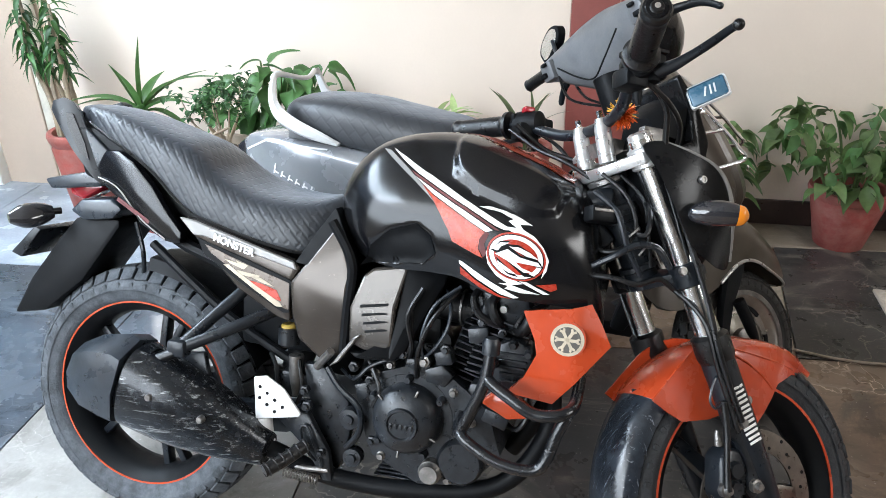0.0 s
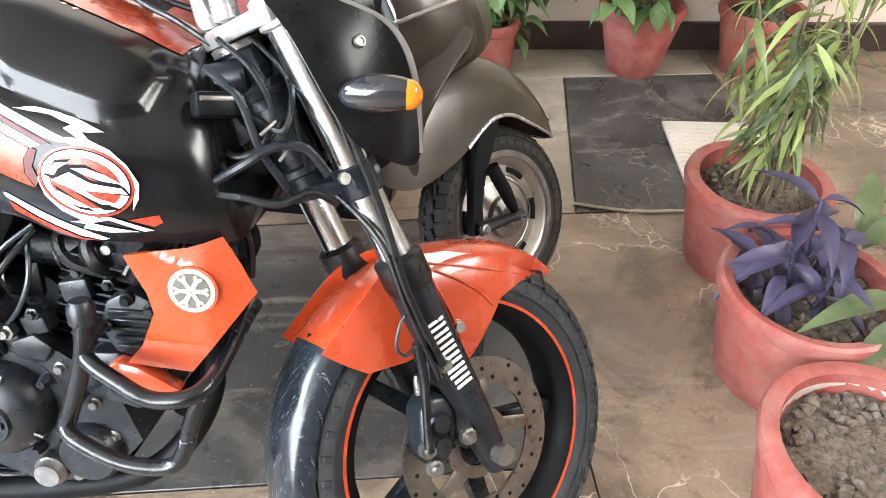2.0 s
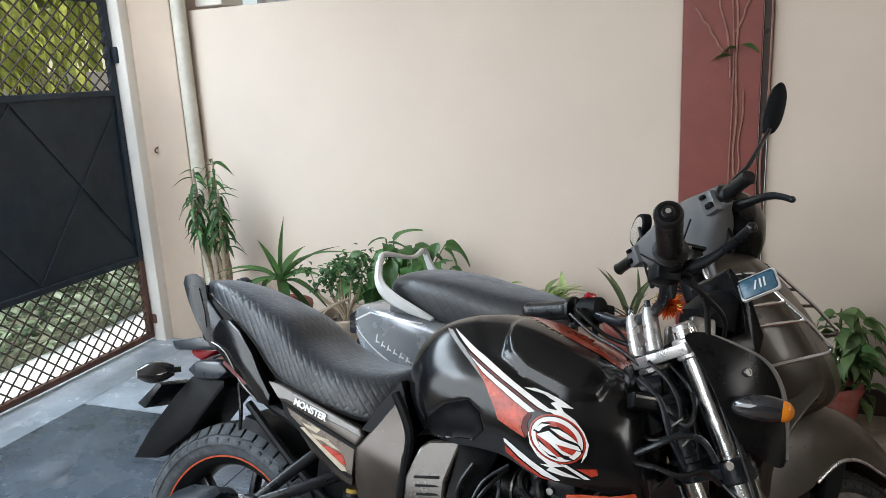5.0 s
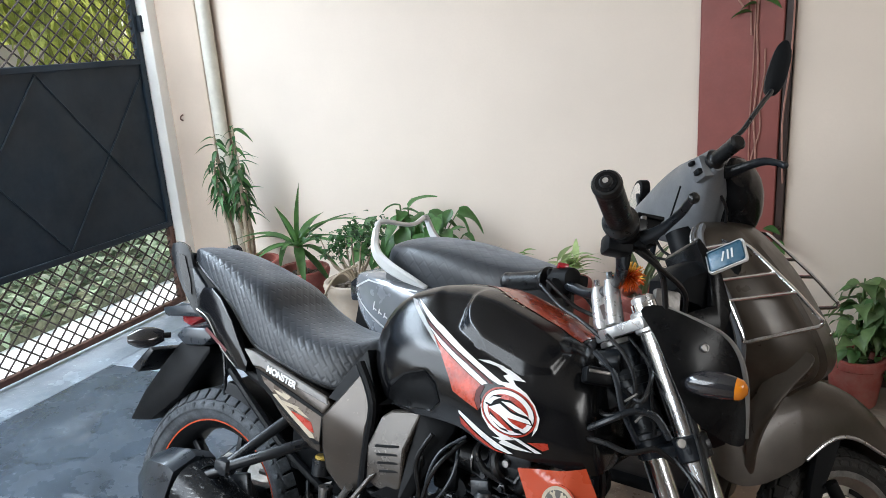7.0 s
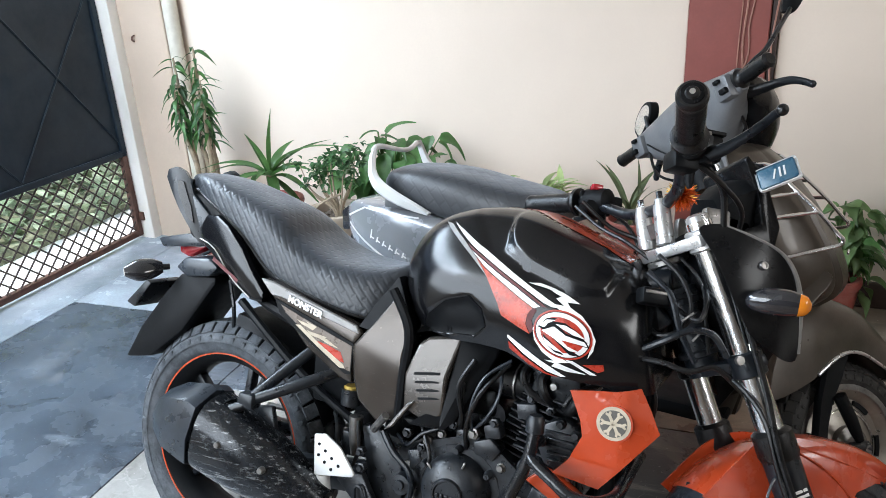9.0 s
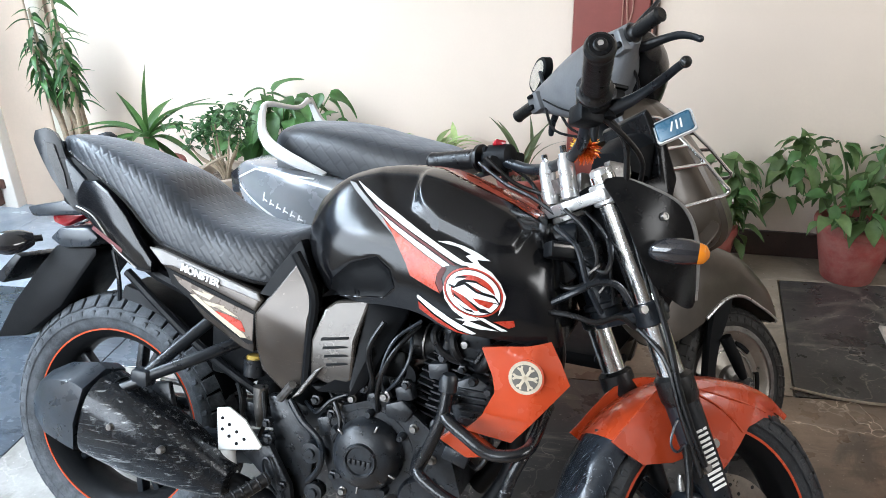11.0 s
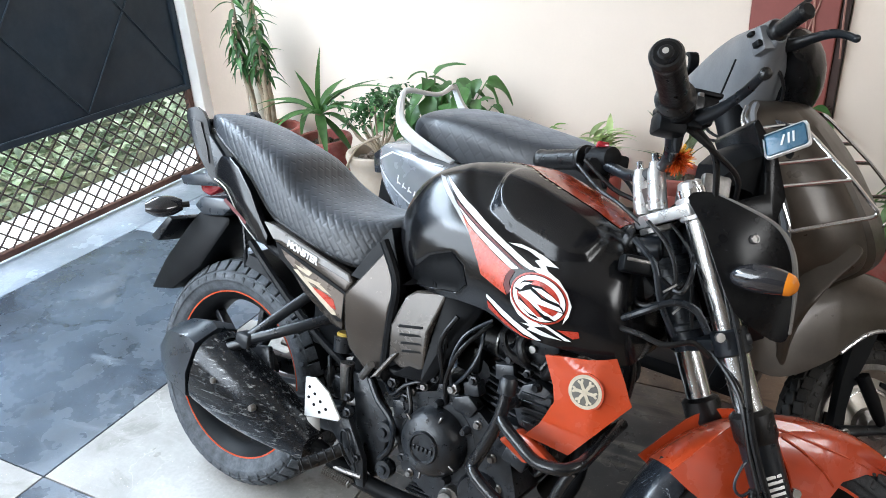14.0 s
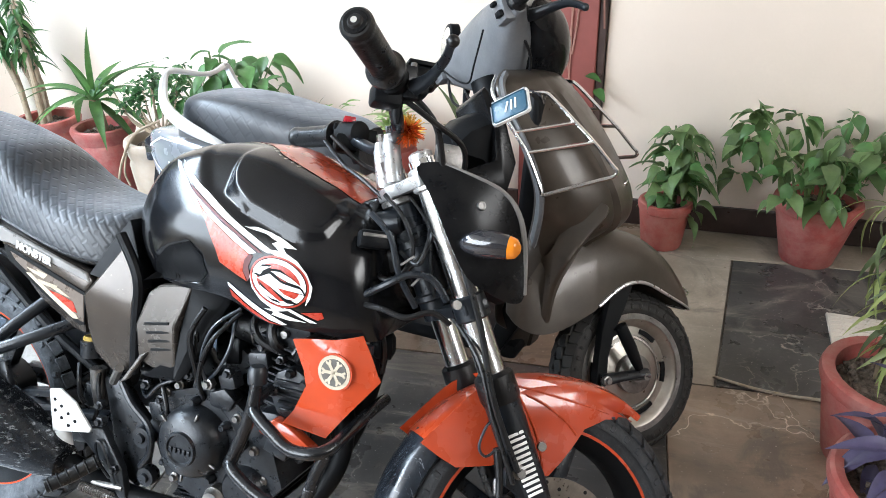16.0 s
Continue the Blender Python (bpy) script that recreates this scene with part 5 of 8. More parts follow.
def sheet(poly, yf, cell=0.012, thick=0.004):
    """A curved plate of outline (x, z) that follows y = yf(x, z)."""
    bm = B()
    dense = []
    for (x0, z0), (x1, z1) in zip(poly, poly[1:] + poly[:1]):
        k = max(1, int(math.hypot(x1 - x0, z1 - z0) / cell))
        dense += [(x0 + (x1 - x0) * i / k, z0 + (z1 - z0) * i / k) for i in range(k)]
    vs = [bm.verts.new((x, 0, z)) for x, z in dense]
    es = [bm.edges.new((vs[i - 1], vs[i])) for i in range(len(vs))]
    bmesh.ops.triangle_fill(bm, edges=es, use_beauty=True)
    for _ in range(4):
        long = [e for e in bm.edges if e.calc_length() > cell * 1.3]
        if not long:
            break
        bmesh.ops.subdivide_edges(bm, edges=long, cuts=1, use_grid_fill=False)
        bmesh.ops.triangulate(bm, faces=[f for f in bm.faces if len(f.verts) > 3])
    for v in bm.verts:
        v.co.y = yf(v.co.x, v.co.z)
    bmesh.ops.recalc_face_normals(bm, faces=bm.faces[:])
    bmesh.ops.solidify(bm, geom=bm.faces[:], thickness=thick)
    return bm


COWL = spline([(0.985, 0.914), (1.020, 0.926), (1.073, 0.910), (1.130, 0.892), (1.164, 0.860), (1.184, 0.808), (1.203, 0.728), (1.180, 0.712), (1.135, 0.722), (1.085, 0.745), (1.045, 0.800), (1.008, 0.872)], 3, True)
COWL = [(float(a), float(b)) for a, b in COWL]
for s in (-1, 1):
    def cowl_y(x, z, s=s):
        return s * (0.150 - 2.2 * (x - 1.085) ** 2 - 1.3 * (z - 0.855) ** 2)
    cw = bp("headlamp_cowl", sheet(COWL, cowl_y), P_COWL, "gloss black headlamp cowl", steer=True)
    bp("cowl_edge", tube([(x, cowl_y(x, z) - s * 0.001, z) for x, z in ((1.02, 0.926), (1.073, 0.911), (1.130, 0.892), (1.164, 0.860), (1.184, 0.808), (1.203, 0.730))], [0.002, 0.003, 0.004, 0.0055, 0.006, 0.004], 8, 5), P_LIP, "grey cowl rim", cw, steer=True)
    bp("cowl_bolt", lathe([(0, -0.002), (0.004, -0.002), (0.0045, -0.004), (0.0065, -0.004), (0.008, 0.0), (0.008, 0.004), (0, 0.004)], 18, Matrix.Translation((1.092, s * 0.1525, 0.862)) @ (AX_Y if s > 0 else AX_Y.inverted())), P_STEEL, "", cw, steer=True)
    bp("indicator_stalk", tube([(1.075, s * 0.105, 0.80), (1.088, s * 0.145, 0.798)], 0.009, 12, smooth=False), P_RUBBER, steer=True)
    ind = bp("indicator", tube([(1.064, s * 0.148, 0.796), (1.070, s * 0.153, 0.797), (1.087, s * 0.167, 0.799), (1.111, s * 0.185, 0.798), (1.131, s * 0.199, 0.795)], [0.006, 0.013, 0.020, 0.0205, 0.0160], 18, 4, flat=1.15), P_SMOKE, "smoked indicator with an amber tip", steer=True)
    bp("amber_tip", tube([(1.128, s * 0.197, 0.7954), (1.137, s * 0.2032, 0.794), (1.143, s * 0.2074, 0.793)], [0.0170, 0.0140, 0.005], 18, 4, flat=1.15), P_AMBER, "amber lens", ind, steer=True)
bm = loft([[(x, y * w, z + dz) for y, dz in ((-1, 0), (-0.7, 0.012), (0, 0.018), (0.7, 0.012), (1, 0), (0.75, -h * 0.6), (0, -h), (-0.75, -h * 0.6))] for x, z, w, h in ((1.03, 0.92, 0.078, 0.10), (1.10, 0.915, 0.082, 0.15), (1.16, 0.892, 0.078, 0.17), (1.195, 0.85, 0.066, 0.14), (1.215, 0.81, 0.05, 0.09))])
bp("headlamp_shell", bm, P_MATT, steer=True)
bp("headlamp_lens", loft([[(x, y * w, z - h * k) for y, k in ((-1, 0.1), (-0.6, -0.05), (0.6, -0.05), (1, 0.1), (0.7, 1), (-0.7, 1))] for x, z, w, h in ((1.19, 0.865, 0.062, 0.10), (1.215, 0.845, 0.058, 0.10), (1.226, 0.835, 0.046, 0.08))]), P_GLASS, "clear headlamp lens", steer=True)
# instrument pod and fly screen
bp("instrument_pod", loft([[(x + 0.02 * abs(y), y * w, z + dz) for y, dz in ((-1, -0.012), (-0.7, 0.014), (0, 0.02), (0.7, 0.014), (1, -0.012), (0.8, -h), (-0.8, -h))] for x, z, w, h in ((1.045, 0.985, 0.055, 0.03), (1.07, 1.015, 0.072, 0.05), (1.105, 1.035, 0.072, 0.075), (1.13, 1.02, 0.05, 0.075))]), P_MATT, "black instrument pod", steer=True)
bm = prism([(1.075, 0.93), (1.165, 0.905), (1.178, 0.96), (1.15, 1.035), (1.105, 1.088), (1.098, 1.075), (1.13, 1.01), (1.14, 0.96)], -0.075, 0.075, 0.006, 2)
bp("fly_screen", bm, P_COWL, "small dark fly screen", steer=True)
for s in (-1, 1):
    bp("pod_bracket", box((1.06, s * 0.05, 0.955), (0.05, 0.02, 0.045), 0.005), P_STEEL, steer=True)
# blue plate with a white device
_px = Vector((0.038, -0.052, 0.022)).normalized()
_pz = Vector((-0.004, 0.018, 0.046))
_pz = (_pz - _px * _pz.dot(_px)).normalized()
PL = STEER @ Matrix.Translation((1.143, -0.108, 1.046)) @ Matrix((_px, _pz.cross(_px), _pz)).transposed().to_4x4()
bp("plate_edge", box((0, 0, 0), (0.076, 0.005, 0.048), 0.006), P_WHITE, "white-edged blue plate").matrix_local = PL
pl = bp("blue_plate", box((0, -0.0025, 0), (0.069, 0.005, 0.041), 0.005), P_BLUE, "blue plate with white bars")
pl.matrix_local = PL
for x, a in ((-0.004, 0.35), (0.006, 0.1), (0.014, 0.1)):
    bp("plate_bar", box((0, 0, 0), (0.0035, 0.0015, 0.020), 0.0006), P_WHITE).matrix_local = PL @ Matrix.Translation((x, -0.006, 0)) @ Matrix.Rotation(a, 4, "Y")

# front mudguard, in the wheel's own polar terms
def guard(a0, a1, r, w0, w1, n, mat, name, label, tip=0.0, th=0.0035, drop=0.036):
    rings = []
    for i in range(n + 1):
        f = i / n
        a = radians(a0 + (a1 - a0) * f)
        w = w0 + (w1 - w0) * f
        if tip > 0:
            w = 0.0705 - 0.054 * min(1.0, max(0.0, (FA.x + r * math.cos(a) - 1.32) / 0.158)) ** 2.0
        rr = r + (0.010 * (1 - f / tip) if tip and f < tip else 0)
        prof = [(-1, -drop), (-0.97, -drop * 0.45), (-0.82, -drop * 0.12), (-0.45, 0.002), (0, 0.005), (0.45, 0.002), (0.82, -drop * 0.12), (0.97, -drop * 0.45), (1, -drop)]
        k = min(1.0, w / 0.05)
        out = [(w * y, rr + dz * k) for y, dz in prof]
        inn = [(w * y * 0.96, rr + dz * k - th) for y, dz in prof[::-1]]
        rings.append([(FA.x + q * math.cos(a), y, FA.z + q * math.sin(a)) for y, q in out + inn])
    return bp(name, loft(rings), mat, label, steer=True)


guard(51, 142, 0.304, 0.06, 0.066, 30, P_ORANGE, "front_mudguard", "orange front mudguard with a pointed nose", tip=0.36)
guard(140, 186, 0.304, 0.062, 0.056, 18, P_TAILG, "mudguard_tail", "dusty black rear part of the front mudguard")
for s in (-1, 1):
    sk = [(1.165, 0.577), (1.208, 0.586), (1.260, 0.586), (1.312, 0.576), (1.360, 0.561), (1.407, 0.541), (1.440, 0.532), (1.480, 0.518), (1.44, 0.522), (1.40, 0.524), (1.352, 0.506), (1.332, 0.478), (1.310, 0.450), (1.285, 0.424), (1.268, 0.425), (1.231, 0.455), (1.178, 0.438), (1.116, 0.433), (1.085, 0.449), (1.052, 0.470), (1.10, 0.520), (1.13, 0.55)]

    def side_y(x, z, s=s):
        f = min(1.0, max(0.0, (x - 1.32) / 0.155))
        return s * (0.0725 - 0.054 * f ** 2.0 + 0.06 * max(0.0, 0.50 - z) - 0.25 * max(0.0, z - 0.545))
    bm = sheet(sk, side_y, 0.016, 0.004)
    g = bp("mudguard_side", bm, P_ORANGE, "orange mudguard side plate", steer=True)
    for line in (((1.212, 0.574), (1.26, 0.566), (1.33, 0.552), (1.405, 0.534)), ((1.235, 0.560), (1.27, 0.545), (1.31, 0.520), (1.335, 0.496)), ((1.222, 0.555), (1.250, 0.510), (1.266, 0.470), (1.274, 0.435))):
        bp("side_crease", tube([(x, side_y(x, z) + s * 0.0008, z) for x, z in line], 0.0022, 6, 4), P_ORANGE, "", g, steer=True)
    bp("mudguard_bolt", lathe([(0, -0.004), (0.008, -0.004), (0.011, 0.0), (0.011, 0.006), (0, 0.006)], 14, Matrix.Translation((1.268, s * 0.0775, 0.474)) @ (AX_Y if s > 0 else AX_Y.inverted())), P_CHROME, "", g, steer=True)
# brake caliper
cal = bp("brake_caliper", prism([(1.178, 0.372), (1.196, 0.392), (1.222, 0.388), (1.236, 0.362), (1.238, 0.318), (1.222, 0.290), (1.196, 0.284), (1.178, 0.306)], -0.108, -0.058, 0.009, 3), P_SATIN, "black brake caliper", steer=True)
bp("caliper_bracket", prism([(1.190, 0.440), (1.212, 0.458), (1.238, 0.440), (1.248, 0.400), (1.262, 0.352), (1.268, 0.315), (1.250, 0.300), (1.236, 0.320), (1.232, 0.365), (1.214, 0.398), (1.192, 0.412)], -0.112, -0.096, 0.005, 2), P_ENGINE, "", cal, steer=True)
for z in (0.318, 0.352):
    bp("caliper_piston_boss", lathe([(0, -0.008), (0.013, -0.008), (0.016, -0.003), (0.017, 0.004), (0, 0.004)], 18, Matrix.Translation((1.206, -0.110, z)) @ AX_Y.inverted()), P_ENGINE, "", cal, steer=True)
bp("bleed_nipple", tube([(1.190, -0.085, 0.392), (1.186, -0.087, 0.412), (1.185, -0.088, 0.420)], [0.007, 0.006, 0.004], 10, smooth=False), P_STEEL, "", cal, steer=True)
bp("hose_banjo", lathe([(0, -0.010), (0.008, -0.010), (0.009, -0.004), (0.013, -0.003), (0.013, 0.008), (0, 0.008)], 12, Matrix.Translation((1.184, -0.112, 0.318)) @ AX_Y.inverted()), P_STEEL, "", cal, steer=True)
bp("caliper_hose", tube([(1.184, -0.116, 0.318), (1.180, -0.118, 0.36), (1.178, -0.120, 0.42), (1.168, -0.122, 0.475)], [0.008, 0.0055, 0.0065, 0.0075], 10, 6), P_RUBBER, "", cal, steer=True)
bp("speedo_wire", tube([(1.168, -0.122, 0.475), (1.148, -0.125, 0.462), (1.135, -0.125, 0.478), (1.150, -0.122, 0.515), (1.172, -0.120, 0.515), (1.188, -0.120, 0.470), (1.200, -0.118, 0.44)], 0.0024, 6, 6), P_GREY, "", cal, steer=True)
for x, z in ((1.212, 0.437), (1.248, 0.325), (1.190, 0.292)):
    bp("caliper_bolt", lathe([(0, -0.012), (0.007, -0.012), (0.008, -0.004), (0.0125, -0.003), (0.0125, 0.006), (0, 0.006)], 12, Matrix.Translation((x, -0.118, z)) @ AX_Y.inverted()), P_STEEL, "", cal, steer=True)
for k in range(5):
    bp("caliper_mark", box((1.226, -0.109, 0.312 + 0.010 * k), (0.010, 0.003, 0.006), 0.0008), P_MATT, "", cal, steer=True)
# white block marks down the fork slider
for k in range(6):
    z = 0.494 - 0.0172 * k
    x = fork_pt(0, z)[0]
    b = B()
    for dx in (-0.0050, 0.0040):
        merge(b, box((dx, 0, 0.0015 * (k % 2)), (0.0052, 0.0016, 0.031 - 0.003 * (k % 2)), 0.0008))
    b.transform(STEER @ Matrix.Translation((x - 0.006, -0.092 - 0.0297, z)) @ Matrix.Rotation(radians(-25), 4, "Y") @ Matrix.Rotation(radians(90), 4, "Y"))
    bp("slider_mark", b, P_WHITE)

# tank
STN = [(0.478, 0.835, 0.775, 0.060), (0.51, 0.882, 0.735, 0.112), (0.56, 0.922, 0.700, 0.150), (0.63, 0.944, 0.688, 0.172), (0.70, 0.949, 0.690, 0.183), (0.76, 0.945, 0.686, 0.190),
       (0.82, 0.926, 0.664, 0.192), (0.88, 0.905, 0.658, 0.188), (0.93, 0.884, 0.654, 0.172), (0.962, 0.872, 0.648, 0.156), (0.985, 0.858, 0.646, 0.138), (0.999, 0.842, 0.650, 0.112), (1.006, 0.80, 0.68, 0.06)]
SEC = [(0, 0), (0.28, 0.008), (0.52, 0.05), (0.66, 0.12), (0.82, 0.26), (0.95, 0.44), (1.0, 0.62), (0.985, 0.82), (0.88, 1.0)]
CREASE = [(0.722, 0.948), (0.728, 0.905), (0.745, 0.880), (0.784, 0.852), (0.84, 0.832), (0.901, 0.813), (0.931, 0.815), (0.950, 0.85), (0.93, 0.878), (0.861, 0.910), (0.79, 0.934)]
RECESS = [(0.566, 0.690), (0.579, 0.728), (0.622, 0.764), (0.676, 0.782), (0.706, 0.762), (0.716, 0.730), (0.690, 0.706), (0.640, 0.700)]


def depth_in(poly, x, z):
    """How far (x, z) lies inside an outline; negative outside."""
    d, inside = 9.0, False
    for (x0, z0), (x1, z1) in zip(poly, poly[1:] + poly[:1]):
        ex, ez = x1 - x0, z1 - z0
        k = max(0.0, min(1.0, ((x - x0) * ex + (z - z0) * ez) / (ex * ex + ez * ez)))
        d = min(d, math.hypot(x - x0 - k * ex, z - z0 - k * ez))
        if (z0 > z) != (z1 > z) and x < x0 + (z - z0) / (z1 - z0) * ex:
            inside = not inside
    return d if inside else -d


def step(d, a, b):
    f = max(0.0, min(1.0, (d - a) / (b - a)))
    return f * f * (3 - 2 * f)


rings = []
sec = spline(SEC, 8)
for x, zt, zb, w in spline(STN, 12):
    half = []
    for a, b in sec:
        y, z = w * a, zt - (zt - zb) * b
        out = 0.009 * step(depth_in(CREASE, x, z), -0.005, 0.015) - 0.009 * step(depth_in(RECESS, x, z), -0.002, 0.008)
        out -= 0.006 * step(depth_in([(0.62, 0.95), (0.735, 0.955), (0.74, 0.88), (0.80, 0.845), (0.90, 0.81), (0.90, 0.79), (0.80, 0.822), (0.69, 0.865)], x, z), 0.0, 0.016)
        out *= min(1.0, y / 0.05)
        half.append((y + out, z + 0.35 * out, x + 0.17 * max(0.0, (x - 0.90) / 0.09) * (0.77 - z)))
    rings.append([(q, -y, z) for y, z, q in half] + [(q, y, z) for y, z, q in half[:0:-1]])
tank_bm = loft(rings)
TANK = BVHTree.FromBMesh(tank_bm)
tank = bp("fuel_tank", tank_bm, P_BLACK, "gloss black fuel tank with white and red flame graphics")


def decal(poly, tree, lift, name, mat, parent, side=-1, cell=0.012, label="", thick=0.0):
    """A thin film of outline (x, z) laid on a surface from the side."""
    bm = B()
    dense = []
    for (x0, z0), (x1, z1) in zip(poly, poly[1:] + poly[:1]):
        k = max(1, int(math.hypot(x1 - x0, z1 - z0) / cell))
        dense += [(x0 + (x1 - x0) * i / k, z0 + (z1 - z0) * i / k) for i in range(k)]
    vs = [bm.verts.new((x, 0, z)) for x, z in dense]
    es = [bm.edges.new((vs[i - 1], vs[i])) for i in range(len(vs))]
    bmesh.ops.triangle_fill(bm, edges=es, use_beauty=True)
    for _ in range(3):
        long = [e for e in bm.edges if e.calc_length() > cell * 1.3]
        if not long:
            break
        bmesh.ops.subdivide_edges(bm, edges=long, cuts=1, use_grid_fill=False)
        bmesh.ops.triangulate(bm, faces=[f for f in bm.faces if len(f.verts) > 3])
    last = side * 0.17
    for v in bm.verts:
        hit, nrm, _, _ = tree.ray_cast(Vector((v.co.x, side * 1.0, v.co.z)), Vector((0, -side, 0)), 2.0)
        if hit is not None:
            v.co = hit + nrm * lift
            last = v.co.y
        else:
            v.co.y = last
    bmesh.ops.recalc_face_normals(bm, faces=bm.faces[:])
    if thick > 0:
        r = bmesh.ops.solidify(bm, geom=bm.faces[:], thickness=thick)
    return part(name, bm, mat, parent, label)


def ellipse(cx, cz, a, b, rot, n=28, a0=0.0, a1=2 * math.pi):
    c, s = math.cos(rot), math.sin(rot)
    return [(cx + a * math.cos(t) * c - b * math.sin(t) * s, cz + a * math.cos(t) * s + b * math.sin(t) * c) for t in (a0 + (a1 - a0) * i / n for i in range(n))]


# the flame: two white stripes with a dark red line between them, a red field, and white blades round a roundel
STRIPE = [(0.601, 0.912), (0.633, 0.8984), (0.6745, 0.878), (0.7367, 0.8481), (0.7938, 0.8184), (0.8317, 0.799), (0.8562, 0.7875), (0.8414, 0.7862), (0.8235, 0.7924), (0.7734, 0.8187), (0.7152, 0.8472), (0.6646, 0.872), (0.630, 0.8929)]
LINE = [(0.6493, 0.8769), (0.7156, 0.8452), (0.7736, 0.8167), (0.8239, 0.7895), (0.8326, 0.7844), (0.8245, 0.7846), (0.7721, 0.8126), (0.7142, 0.8411), (0.6638, 0.8658)]
STRIPE_LOW = [(0.6616, 0.8656), (0.7146, 0.8391), (0.7724, 0.8107), (0.8205, 0.7842), (0.8088, 0.7801), (0.7816, 0.7945), (0.7421, 0.8167), (0.7002, 0.8388), (0.6778, 0.8549)]
# outline of the highlight on the tank's edge, laid on as pale film
EDGE_HIGHLIGHT = [(0.578, 0.910), (0.596, 0.908), (0.6412, 0.8803), (0.6782, 0.8529), (0.7111, 0.8197), (0.6983, 0.8305), (0.6639, 0.8557), (0.6206, 0.8838)]
FIELD = [(0.6782, 0.8529), (0.7006, 0.8368), (0.7423, 0.8148), (0.7818, 0.7926), (0.8068, 0.780), (0.7987, 0.7681), (0.7971, 0.7495), (0.8065, 0.733), (0.7894, 0.7393), (0.7477, 0.7572), (0.7375, 0.7787), (0.7194, 0.8063), (0.7016, 0.8308)]
CRESCENT = [(0.8087, 0.7811), (0.7996, 0.7692), (0.7981, 0.7497), (0.8075, 0.7342), (0.8132, 0.7421), (0.8077, 0.7589), (0.8151, 0.7778)]
BLADE = [(0.791, 0.8231), (0.8125, 0.8237), (0.8402, 0.818), (0.8667, 0.8074), (0.8889, 0.7966), (0.8666, 0.798), (0.8735, 0.7898), (0.8943, 0.7786), (0.9116, 0.7599), (0.9223, 0.7385), (0.9202, 0.720), (0.9116, 0.7049), (0.9151, 0.7228), (0.9112, 0.7449), (0.897, 0.763), (0.8772, 0.7764), (0.8546, 0.7844), (0.8366, 0.7926), (0.8615, 0.7918), (0.8462, 0.8022), (0.8545, 0.8058), (0.8301, 0.8154)]
SICKLE = [(0.8177, 0.7619), (0.812, 0.744), (0.8164, 0.7248), (0.8317, 0.7054), (0.8525, 0.6927), (0.836, 0.6905), (0.8546, 0.6873), (0.8485, 0.6808), (0.8781, 0.6753), (0.9119, 0.675), (0.8841, 0.6828), (0.8618, 0.6893), (0.8818, 0.6938), (0.8636, 0.7006), (0.8449, 0.7092), (0.8297, 0.7254), (0.8222, 0.7451)]
SPIKE = [(0.8737, 0.6985), (0.8876, 0.6977), (0.9286, 0.6764), (0.9168, 0.6754), (0.8919, 0.6892)]
LOWW = [(0.7617, 0.7238), (0.7661, 0.7233), (0.8245, 0.6899), (0.8741, 0.6643), (0.8649, 0.662), (0.840, 0.6679), (0.792, 0.6949), (0.7627, 0.7173)]
LOWR = [(0.7636, 0.7118), (0.7919, 0.6903), (0.840, 0.6644), (0.8608, 0.6605), (0.836, 0.6612), (0.800, 0.676), (0.7641, 0.6969)]
SWEEP = [(0.9035, 0.6924), (0.9383, 0.6971), (0.9409, 0.6864), (0.9294, 0.681)]
for s in (-1, 1):
    decal(RECESS, TANK, 0.0012, "knee_pad", P_MATT, tank, s, label="matt black knee pad")
    decal(FIELD, TANK, 0.0010, "flame_fill", P_FLAME, tank, s, 0.009, label="mottled red flame graphic")
    decal(CRESCENT, TANK, 0.0014, "flame_shade", P_DULL, tank, s, 0.008)
    decal(EDGE_HIGHLIGHT, TANK, 0.0012, "flame_edge", P_LIP, tank, s, 0.008, label="light grey film painted in for the tank edge's highlight")
    decal(STRIPE, TANK, 0.0014, "flame_stripe", P_WHITE, tank, s, 0.008, label="white flame stripe")
    decal(STRIPE_LOW, TANK, 0.0014, "flame_stripe", P_WHITE, tank, s, 0.008)
    decal(LINE, TANK, 0.0018, "flame_line", P_DULL, tank, s, 0.008, label="thin dark red line in the flame")
    decal(LOWR, TANK, 0.0010, "lower_fill", P_RED, tank, s, 0.009)
    decal(LOWW, TANK, 0.0013, "lower_stripe", P_WHITE, tank, s, 0.008)
    decal(SWEEP, TANK, 0.0010, "lower_red_sweep", P_RED, tank, s, 0.009)
    decal(BLADE, TANK, 0.0020, "flame_blade", P_WHITE, tank, s, 0.006)
    decal(SICKLE, TANK, 0.0020, "flame_sickle", P_WHITE, tank, s, 0.006)
    decal(SPIKE, TANK, 0.0022, "flame_spike", P_WHITE, tank, s, 0.006)
    for k, (a, b, mt) in enumerate(((0.0535, 0.0410, P_RED), (0.0500, 0.0380, P_MATT), (0.0485, 0.0366, P_WHITE), (0.0400, 0.0292, P_RED))):
        decal(ellipse(0.8655, 0.7412, a, b, -0.35), TANK, 0.0024 + 0.0004 * k, "roundel", mt, tank, s, 0.009)
